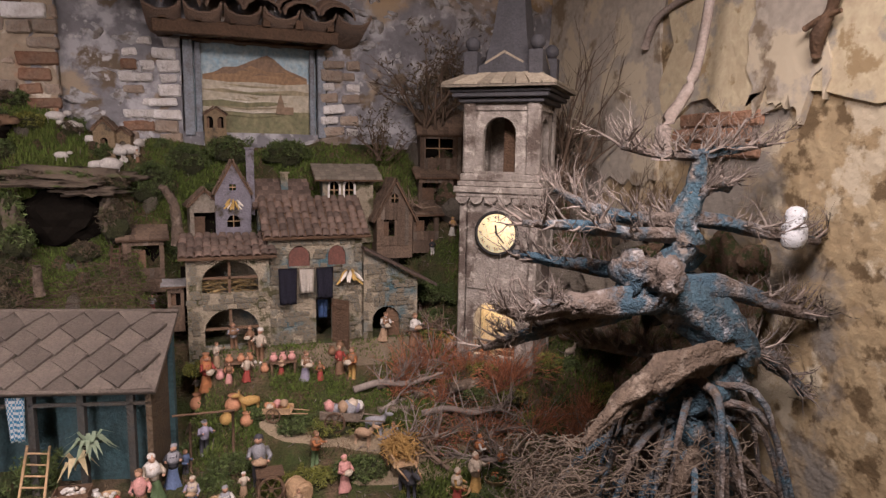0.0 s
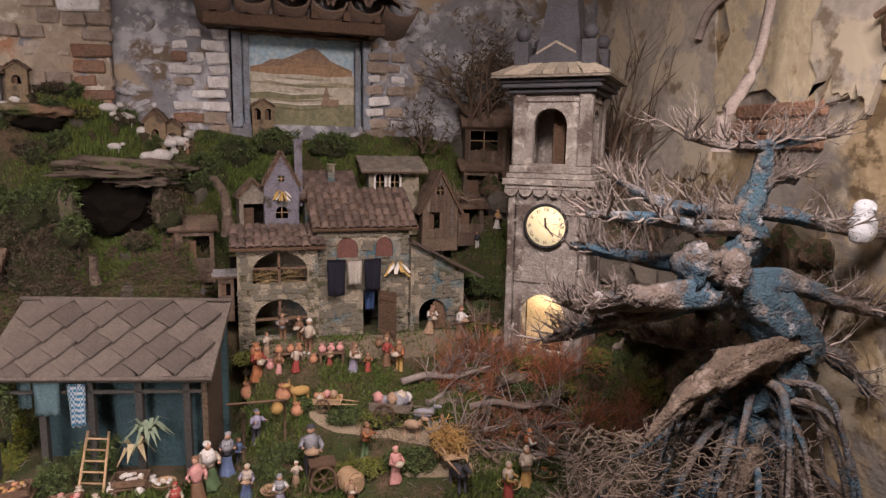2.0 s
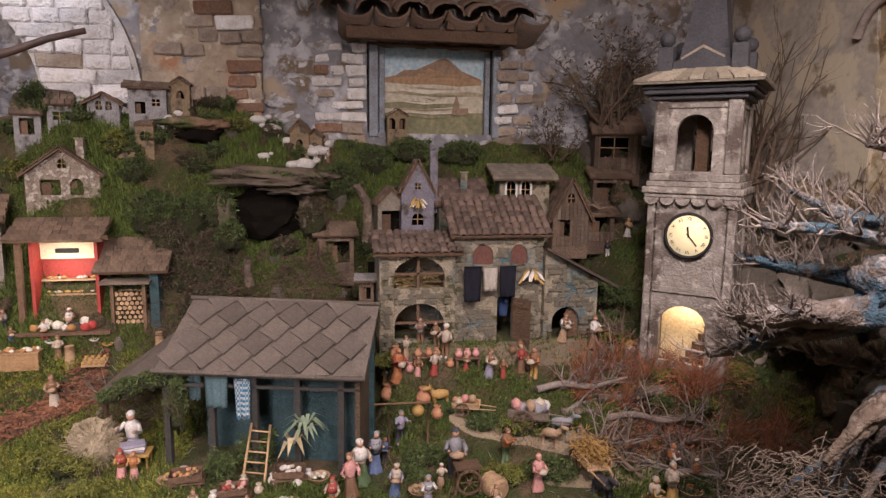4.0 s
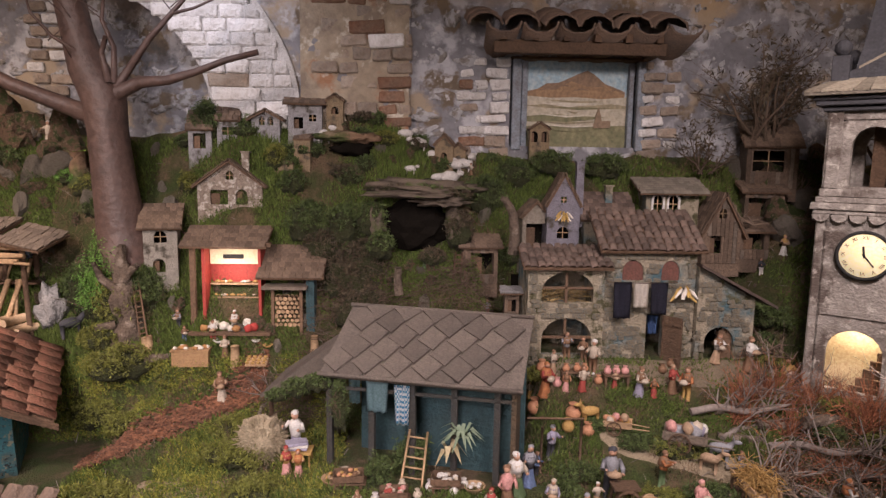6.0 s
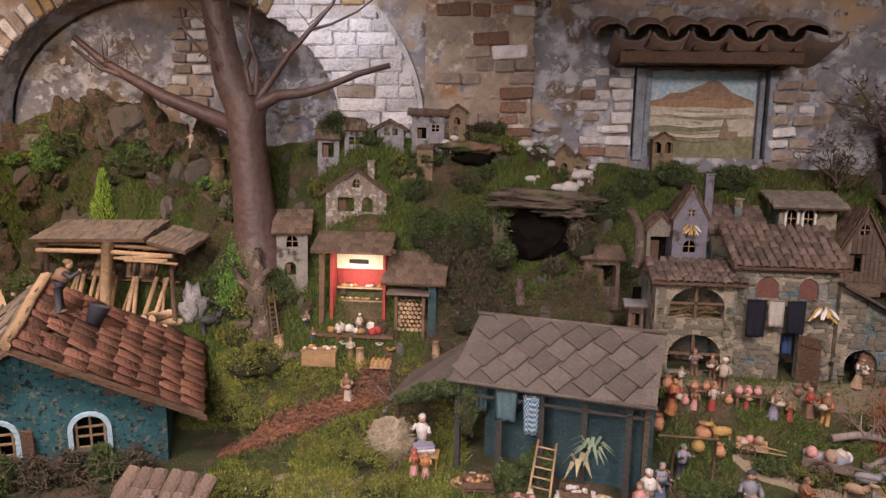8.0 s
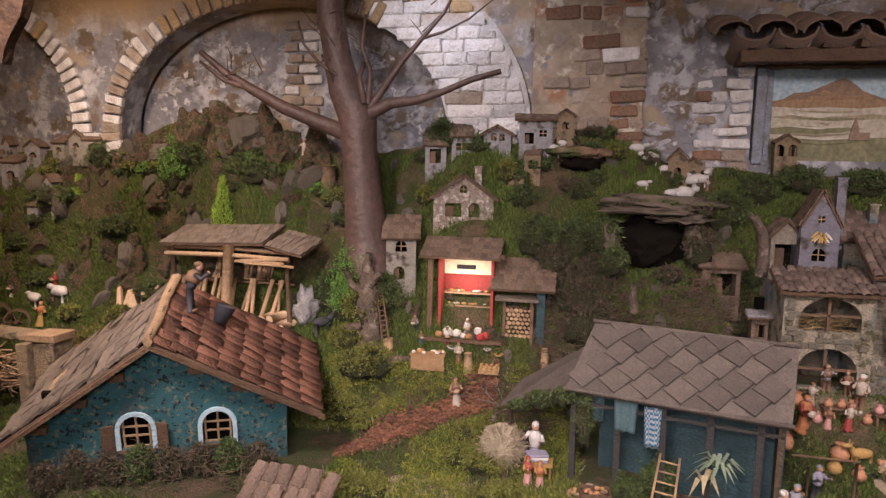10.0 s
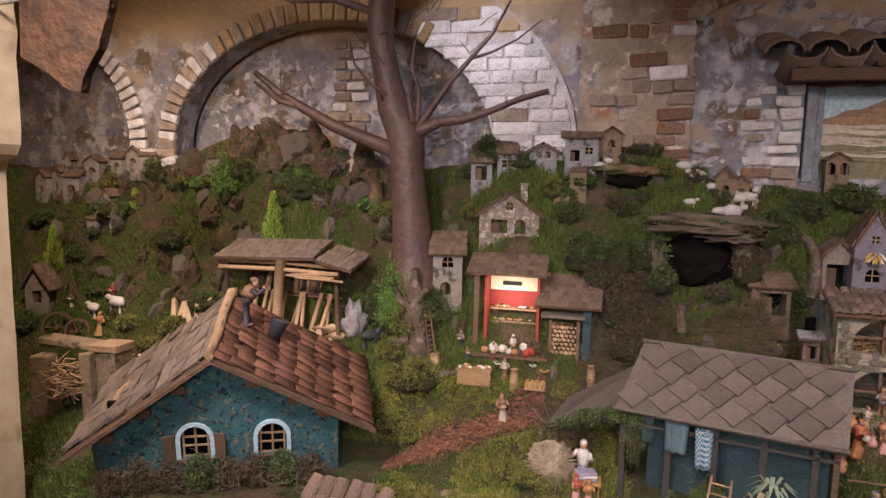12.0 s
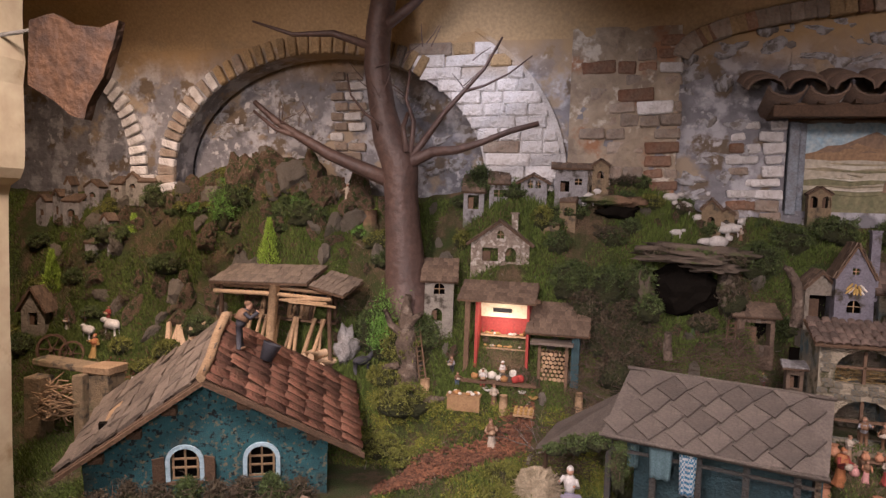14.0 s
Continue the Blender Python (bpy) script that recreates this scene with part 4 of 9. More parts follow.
    while z < 2.62:
        x = -1.08 + random.uniform(0, 0.08) + 0.0
        while x < -0.52:
            w = random.choice((0.11, 0.15, 0.2))
            w = min(w, -0.515 - x)
            near_edge = x > -0.8
            if w > 0.04 and (random.random() < (0.97 if near_edge else 0.55)):
                kind = "red" if (z < 2.02 and x > -0.8 and random.random() < 0.7) or random.random() < 0.2 else "pale"
                brick_at(wall, "white" if kind == "pale" and random.random() < 0.1 else kind, round(w - 0.01, 2), random.choice((0.05, 0.06, 0.066)), pose(x + w / 2, y + random.uniform(-0.002, 0.016) - (0.006 if near_edge else 0), z + random.uniform(-0.006, 0.006), random.uniform(-4, 4), random.uniform(-4, 4), random.uniform(-4, 4)), 0.025)
            x += w
        z += 0.073
    # stones set in the niche wall
    nwall = bpy.data.objects["wall_north_niche"]
    meshes = []
    for k in range(6):
        bm = bmesh.new()
        blob(bm, (0, 0, 0), (0.085, 0.016, 0.058), 3, 0.5, 3.0)
        me = bpy.data.meshes.new("stone")
        bm.to_mesh(me)
        bm.free()
        me.materials.append(WALL_STONE)
        meshes.append(me)
    spots = []
    for _ in range(2400):
        x, z = random.uniform(-0.5, 2.15), random.uniform(1.35, 2.75)
        if -0.12 < x < 0.95 and 1.6 < z < 2.4 or any((x - a) ** 2 + (z - b) ** 2 < 0.0085 for a, b in spots):
            continue
        spots.append((x, z))
        if len(spots) > 150:
            break
    for x0, x1, z0, z1 in ((-0.525, 0.02, 1.3, 2.74), (0.81, 2.22, 1.2, 2.74), (0.025, 0.805, 2.2, 2.74)):
        nx, nz = int((x1 - x0) / 0.025), int((z1 - z0) / 0.025)
        bm = bmesh.new()
        grid = [[bm.verts.new((x0 + (x1 - x0) * i / nx, WALL_Y + 0.012 - 0.014 * noise.fractal(Vector((x0 + (x1 - x0) * i / nx, 7, z0 + (z1 - z0) * j / nz)) * 6, 1.0, 2.0, 4), z0 + (z1 - z0) * j / nz)) for i in range(nx + 1)] for j in range(nz + 1)]
        for j in range(nz):
            for i in range(nx):
                bm.faces.new((grid[j][i], grid[j][i + 1], grid[j + 1][i + 1], grid[j + 1][i])).smooth = True
        part("rough_coat", bm, WALL_GREY, nwall)
    for x, z in spots:
        ob = new("stone", random.choice(meshes))
        ob.parent = nwall
        ob.matrix_world = pose(x, WALL_Y + 0.024, z, 0, random.uniform(-25, 25), 0) @ Matrix.Diagonal((random.uniform(0.35, 1.05), random.uniform(0.9, 1.4), random.uniform(0.35, 1.0), 1))
    for _ in range(70):
        x, z = random.uniform(-3.6, -1.8), random.uniform(1.75, 2.45)
        if ((x - c) / r) ** 2 + ((z - z0) / h) ** 2 < 0.85:
            ob = new("stone", random.choice(meshes))
            ob.parent = bpy.data.objects["wall_recess"]
            ob.matrix_world = pose(x, REAR_Y + 0.006, z, 0, random.uniform(-25, 25), 0) @ Matrix.Diagonal((random.uniform(0.4, 0.9), 0.7, random.uniform(0.4, 0.8), 1))
    # a stack of pale bricks at the back of the arch
    rear = bpy.data.objects["wall_recess"]
    for k in range(9):
        z = 1.93 + k * 0.066
        x = -2.70 + (k % 2) * 0.03
        for w in (0.10, 0.13):
            if random.random() < 0.9:
                brick_at(rear, random.choice(("white", "pale", "pale")), w - 0.012, 0.054, pose(x + w / 2, REAR_Y - 0.002, z, random.uniform(-2, 2), random.uniform(-3, 3), random.uniform(-2, 2)), 0.02)
            x += w
    # brick jambs of the niche
    for k in range(9):
        z = 1.62 + k * 0.062
        for x, w in ((-0.03 - 0.02 * (k % 2), 0.11), (0.815 + 0.012 * (k % 2), 0.1)):
            w *= random.choice((0.7, 1.0, 1.25))
            brick_at(nwall, "white" if random.random() < 0.5 else "pale", w, random.choice((0.04, 0.05, 0.056)), pose(x + (0.11 - w) / 2 * (1 if x < 0.4 else -1), WALL_Y + 0.012 + random.uniform(0, 0.008), z, random.uniform(-4, 4), random.uniform(-5, 5), random.uniform(-4, 4)), 0.03)
        for x in (-0.14, -0.22, 0.93):
            if random.random() < 0.6:
                brick_at(nwall, random.choice(("pale", "white", "pale", "red")), random.choice((0.07, 0.1)), random.choice((0.04, 0.05)), pose(x + random.uniform(-0.02, 0.02), WALL_Y + 0.02, z, 0, random.uniform(-6, 6), 0), 0.02)


make_brickwork()


def make_niche_arch():
    """A low brick arch edge springing from the pier over the niche bay."""
    random.seed(31)
    nwall = bpy.data.objects["wall_north_niche"]
    for k in range(26):
        a = radians(176 - k * 3.2)
        x, z = 0.75 + 1.28 * math.cos(a), 2.485 + 0.255 * math.sin(a)
        tilt = math.degrees(math.atan2(math.cos(a) / 1.28, math.sin(a) / 0.255))
        brick_at(nwall, random.choice(("pale", "pale", "red", "ochre")), 0.06, 0.09, pose(x, WALL_Y - 0.02, z, random.uniform(-2, 2), tilt + random.uniform(-3, 3), random.uniform(-3, 3)), 0.04)


make_niche_arch()


def make_painting():
    root = thing("landscape_painting", "painted panel of a brown mountain over a pale plain", "painting", at=pose(0.415, WALL_Y + 0.075, 1.90))
    tones = {
        "sky": ((0.22, 0.40, 0.52), (0.50, 0.56, 0.54)), "far_mountain": ((0.17, 0.115, 0.08), (0.30, 0.19, 0.11)), "foothill": ((0.40, 0.25, 0.13), (0.22, 0.135, 0.075)),
        "plain": ((0.55, 0.50, 0.40), (0.40, 0.35, 0.25)), "field": ((0.22, 0.19, 0.11), (0.40, 0.34, 0.22)), "meadow": ((0.13, 0.14, 0.065), (0.28, 0.25, 0.14)), "lane": ((0.66, 0.62, 0.52), (0.5, 0.45, 0.36)), "spire": ((0.22, 0.16, 0.10), (0.3, 0.2, 0.13)),
    }
    shapes = [
        ("sky", [(-0.33, -0.26), (0.33, -0.26), (0.33, 0.24), (-0.33, 0.24)]),
        ("far_mountain", [(-0.28, 0.05), (-0.17, 0.115), (-0.1, 0.12), (0.02, 0.175), (0.06, 0.19), (0.1, 0.17), (0.16, 0.12), (0.28, 0.075), (0.28, 0.0), (-0.28, 0.0)]),
        ("foothill", [(-0.28, 0.07), (-0.2, 0.09), (-0.12, 0.08), (-0.03, 0.13), (0.06, 0.10), (0.16, 0.11), (0.28, 0.06), (0.28, 0.0), (-0.28, 0.02)]),
        ("plain", [(-0.29, 0.045), (-0.15, 0.035), (0.0, 0.04), (0.15, 0.032), (0.29, 0.045), (0.29, -0.15), (-0.29, -0.15)]),
        ("field", [(-0.29, -0.01), (-0.1, 0.005), (0.05, -0.01), (0.2, 0.005), (0.29, -0.005), (0.29, -0.02), (0.0, -0.03), (-0.2, -0.02)]),
        ("meadow", [(-0.29, -0.07), (-0.12, -0.055), (0.05, -0.07), (0.08, -0.085), (-0.05, -0.10), (-0.29, -0.10)]),
        ("meadow", [(-0.29, -0.125), (0.0, -0.12), (0.29, -0.115), (0.29, -0.26), (-0.29, -0.26)]),
        ("spire", [(0.10, -0.13), (0.115, -0.06), (0.13, -0.01), (0.143, -0.06), (0.15, -0.09), (0.2, -0.09), (0.2, -0.13)]),
    ]
    rnd = random.Random(12)
    for k in range(9):
        x0, x1, z0, t = rnd.uniform(-0.28, -0.05), rnd.uniform(0.05, 0.28), 0.025 - 0.02 * k, rnd.uniform(0.003, 0.008)
        shapes.insert(-1, (("field", "lane", "meadow")[k % 3], [(x0, z0), ((x0 + x1) / 2, z0 + rnd.uniform(-0.01, 0.01)), (x1, z0 + rnd.uniform(-0.006, 0.006)), (x1 - 0.05, z0 - t), ((x0 + x1) / 2, z0 - t * 1.6 - 0.01), (x0 + 0.03, z0 - t)]))
    for k in range(5):
        x0, z0 = -0.22 + k * 0.1, 0.075 + 0.02 * (k % 2)
        shapes.insert(3, ("far_mountain", [(x0, z0), (x0 + 0.05, z0 + 0.018), (x0 + 0.09, z0 + 0.004), (x0 + 0.05, z0 + 0.006)]))
    mats = {k: mat("paint_" + k, a, b, 22, 0.7, 0.1, 50) for k, (a, b) in tones.items()}
    for n, (key, line) in enumerate(shapes):
        bm = bmesh.new()
        prism(bm, line, -0.0009 * n, 0.004 - 0.0009 * n)
        part(key, bm, mats[key], root)
    frame_ob = thing("niche_frame", "grey-blue weathered wooden frame lining the niche", "frame", at=pose(0.415, WALL_Y, 1.90))
    paint = mat("blue_grey_flaking_paint", (0.30, 0.36, 0.42), (0.16, 0.15, 0.15), 16, 0.8, 0.5)
    for name, lo, hi in (("jamb", (-0.375, 0.0, -0.26), (-0.325, 0.05, 0.235)), ("jamb", (0.33, 0.0, -0.26), (0.375, 0.05, 0.235)), ("head", (-0.385, 0.0, 0.236), (0.385, 0.06, 0.25)), ("inner_jamb", (-0.318, 0.03, -0.26), (-0.285, 0.068, 0.23)), ("inner_jamb", (0.29, 0.03, -0.26), (0.318, 0.068, 0.23))):
        bm = bmesh.new()
        box(bm, lo, hi, bev=0.004)
        part(name, bm, paint if "jamb" in name else WOOD, frame_ob)
    root = thing("tiled_canopy", "small wooden canopy covered with curved clay tiles", "canopy", at=pose(0, 0, 0))
    for name, lo, hi in (("beam", (-0.09, 3.66, 2.135), (0.825, 3.71, 2.195)), ("bracket", (-0.08, 3.715, 2.14), (-0.03, 3.868, 2.19)), ("bracket", (0.765, 3.715, 2.14), (0.815, 3.868, 2.19)), ("soffit_board", (-0.07, 3.712, 2.196), (0.81, 3.868, 2.212))):
        bm = bmesh.new()
        box(bm, lo, hi, jig=0.003, bev=0.004)
        part(name, bm, WOOD, root)
    for k in range(6):
        bm = bmesh.new()
        x = -0.06 + k * 0.165
        box(bm, (x, 3.64, 2.196), (x + 0.035, 3.70, 2.24), jig=0.003)
        part("rafter_end", bm, WOOD, root)
    up = tile_mesh(0.185, 0.34, 0.06, TILE_COPPI)
    for layer in range(2):
        for k in range(6):
            x = -0.14 + k * 0.19
            ob = new("clay_tile", up)
            ob.parent = root
            ob.matrix_local = pose(x + random.uniform(-0.012, 0.012), 3.585 + 0.12 * layer, 2.262 + 0.045 * layer, 17 + random.uniform(-2, 2), random.uniform(-5, 5), random.uniform(-3, 3))
            if layer == 0 and k < 6:
                ob = new("clay_tile", up)
                ob.parent = root
                ob.matrix_local = pose(x + 0.095, 3.60, 2.277, 17, 180 + random.uniform(-4, 4), 0)


make_painting()


# ---- trees ----
def grow(bm, p, d, length, r, depth, spread=0.7, kids=3, seg=5, up=0.0, leaf=None):
    """A limb that bends, tapers and divides."""
    n = 3 if depth else 2
    pts, rad = [p.copy()], [r]
    q = p.copy()
    for k in range(n):
        d = (d + Vector([random.gauss(0, 0.16) for _ in range(3)]) + Vector((0, 0, up))).normalized()
        q = q + d * (length / n)
        pts.append(q.copy())
        rad.append(r * (1 - 0.55 * (k + 1) / n))
    tube(bm, pts, rad, seg if depth > 1 else max(3, seg - 2), cap=False)
    if leaf is not None:
        leaf += pts[1:]
    if depth:
        for k in range(kids):
            at = random.randint(1, n)
            side = Vector([random.gauss(0, 1) for _ in range(3)])
            nd = (d + side.normalized() * spread * random.uniform(0.6, 1.2)).normalized()
            grow(bm, pts[at], nd, length * random.uniform(0.5, 0.72), rad[at] * 0.7, depth - 1, spread, kids, seg, up, leaf)


def leaves(bm, points, size, count, jitter, stretch=1.6):
    """Small bent leaves round points."""
    for _ in range(count):
        c = random.choice(points) + Vector([random.gauss(0, jitter) for _ in range(3)])
        a = Vector([random.gauss(0, 1) for _ in range(3)]).normalized()
        b = a.cross(Vector([random.gauss(0, 1) for _ in range(3)])).normalized()
        s = size * random.uniform(0.6, 1.3)
        v = [bm.verts.new(c + a * s * stretch), bm.verts.new(c + b * s * 0.3), bm.verts.new(c - a * s * stretch * 0.6), bm.verts.new(c - b * s * 0.3)]
        bm.faces.new(v)


def leaf_mat(name, a, b, rough=0.7):
    m = mat(name, a, b, 9, rough, 0.0)
    nt = m.node_tree
    g, mr, hsv = nt.nodes.new("ShaderNodeNewGeometry"), nt.nodes.new("ShaderNodeMapRange"), nt.nodes.new("ShaderNodeHueSaturation")
    bs = nt.nodes["Principled BSDF"]
    last = bs.inputs["Base Color"].links[0].from_socket
    mr.inputs[3].default_value, mr.inputs[4].default_value = 0.5, 1.5
    nt.links.new(g.outputs["Random Per Island"], mr.inputs[0])
    nt.links.new(mr.outputs[0], hsv.inputs["Value"])
    nt.links.new(last, hsv.inputs["Color"])
    nt.links.new(hsv.outputs[0], bs.inputs["Base Color"])
    return m


GRASS_BRIGHT = leaf_mat("yellow_green_moss", (0.19, 0.21, 0.026), (0.26, 0.25, 0.045), 0.9)
DRY_GRASS = leaf_mat("dry_brown_grass", (0.22, 0.15, 0.09), (0.12, 0.075, 0.045), 0.9)
LEAF_FRESH = leaf_mat("fresh_feathery_green", (0.10, 0.22, 0.035), (0.14, 0.28, 0.05))
# Darkened moss: shade deep among the leaves put into the colour.
CORE = mat("painted_shade_moss_core", (0.03, 0.04, 0.01), (0.05, 0.05, 0.018), 30, 1.0, 1.0, 120)
LEAF_BRAMBLE = leaf_mat("dark_bramble", (0.065, 0.05, 0.028), (0.095, 0.07, 0.042))
LEAF_DARK = leaf_mat("dark_evergreen", (0.05, 0.08, 0.02), (0.085, 0.115, 0.03))
LEAF_GREEN = leaf_mat("fresh_moss_green", (0.12, 0.13, 0.02), (0.17, 0.175, 0.035))
LEAF_LIME = leaf_mat("bright_lime_needles", (0.24, 0.38, 0.04), (0.32, 0.46, 0.07))
LEAF_DRY = leaf_mat("dry_brown_leaf", (0.10, 0.065, 0.035), (0.06, 0.05, 0.025))
TWIG_RED = leaf_mat("red_dry_heather", (0.36, 0.13, 0.06), (0.26, 0.115, 0.065), 0.9)
TWIG_GREY = leaf_mat("grey_lichen_twig", (0.27, 0.235, 0.21), (0.16, 0.125, 0.105), 0.9)
GRASS = leaf_mat("moss_blade", (0.075, 0.12, 0.018), (0.12, 0.155, 0.032), 0.9)


def make_trunk_tree():
    random.seed(11)
    root = thing("bare_tree", "real bare tree trunk with smooth reddish-brown bark", "tree", at=pose(0, 0, 0))
    bm = bmesh.new()
    tube(bm, [(-1.96, 3.53, 1.0), (-1.98, 3.53, 1.2), (-2.0, 3.52, 1.45), (-2.02, 3.52, 1.68), (-2.03, 3.52, 1.86), (-2.1, 3.52, 2.0), (-2.14, 3.52, 2.16), (-2.18, 3.51, 2.4), (-2.17, 3.5, 2.6), (-2.12, 3.5, 2.92)],
         [0.14, 0.12, 0.105, 0.098, 0.108, 0.092, 0.076, 0.075, 0.073, 0.07], 18, wob=0.05)
    part("trunk", bm, BARK, root)
    limbs = [
        ([(-2.1, 3.5, 1.77), (-2.25, 3.46, 1.83), (-2.42, 3.42, 1.90), (-2.6, 3.4, 2.0), (-2.74, 3.4, 2.08), (-2.88, 3.4, 2.19)], [0.045, 0.04, 0.034, 0.026, 0.02, 0.014]),
        ([(-2.62, 3.4, 2.0), (-2.72, 3.36, 2.03), (-2.85, 3.34, 2.13)], [0.016, 0.012, 0.008]),
        ([(-1.95, 3.48, 1.87), (-1.82, 3.44, 1.92), (-1.68, 3.42, 1.93), (-1.55, 3.42, 1.97), (-1.4, 3.42, 2.03), (-1.25, 3.42, 2.07)], [0.035, 0.03, 0.024, 0.018, 0.016, 0.014]),
        ([(-1.95, 3.48, 1.9), (-1.86, 3.45, 2.0), (-1.77, 3.44, 2.12), (-1.66, 3.44, 2.24), (-1.55, 3.44, 2.36), (-1.46, 3.44, 2.52)], [0.022, 0.018, 0.015, 0.012, 0.009, 0.006]),
        ([(-1.66, 3.44, 2.24), (-1.55, 3.44, 2.27), (-1.42, 3.44, 2.33), (-1.3, 3.44, 2.42)], [0.009, 0.007, 0.005, 0.003]),
        ([(-1.95, 3.46, 1.92), (-1.93, 3.43, 2.08), (-1.97, 3.41, 2.2), (-1.95, 3.41, 2.36)], [0.016, 0.013, 0.01, 0.006]),
        ([(-1.97, 3.45, 1.92), (-1.99, 3.43, 2.05), (-1.96, 3.42, 2.13)], [0.017, 0.014, 0.011]),
        ([(-2.2, 3.47, 2.5), (-2.4, 3.4, 2.56), (-2.62, 3.36, 2.55), (-2.85, 3.32, 2.62)], [0.025, 0.02, 0.013, 0.006]),
        ([(-2.1, 3.47, 2.62), (-1.95, 3.42, 2.7), (-1.8, 3.4, 2.82)], [0.03, 0.024, 0.018]),
        ([(-2.1, 3.45, 2.05), (-2.2, 3.4, 2.12), (-2.28, 3.38, 2.22), (-2.3, 3.37, 2.33)], [0.012, 0.008, 0.006, 0.004]),
    ]
    for pts, rad in limbs:
        bm = bmesh.new()
        tube(bm, pts, rad, 8, wob=0.06)
        part("limb", bm, BARK, root)
    bm = bmesh.new()
    for _ in range(26):
        p = Vector((random.uniform(-2.8, -2.5), 3.39, random.uniform(1.98, 2.1))) if random.random() < 0.4 else Vector((random.uniform(-2.3, -1.5), 3.44, random.uniform(2.0, 2.5)))
        grow(bm, p, Vector((random.uniform(-1, 1), -0.2, random.uniform(0.1, 1))).normalized(), 0.12, 0.004, 0)
    tagged(part("twig_spray", bm, BARK, root), kind="stuff")


make_trunk_tree()


def eased(pts, rad, n=4):
    """More points along a smooth curve through the given ones."""
    p = [Vector(q) for q in pts]
    p = [p[0] * 2 - p[1]] + p + [p[-1] * 2 - p[-2]]
    out, rr = [], []
    for k in range(1, len(p) - 2):
        for j in range(n):
            t = j / n
            a, b, c, d = p[k - 1 : k + 3]
            out.append(0.5 * (2 * b + (c - a) * t + (2 * a - 5 * b + 4 * c - d) * t * t + (3 * b - a - 3 * c + d) * t**3))
            rr.append(rad[k - 1] + (rad[k] - rad[k - 1]) * t)
    return out + [p[-2]], rr + [rad[-1]]


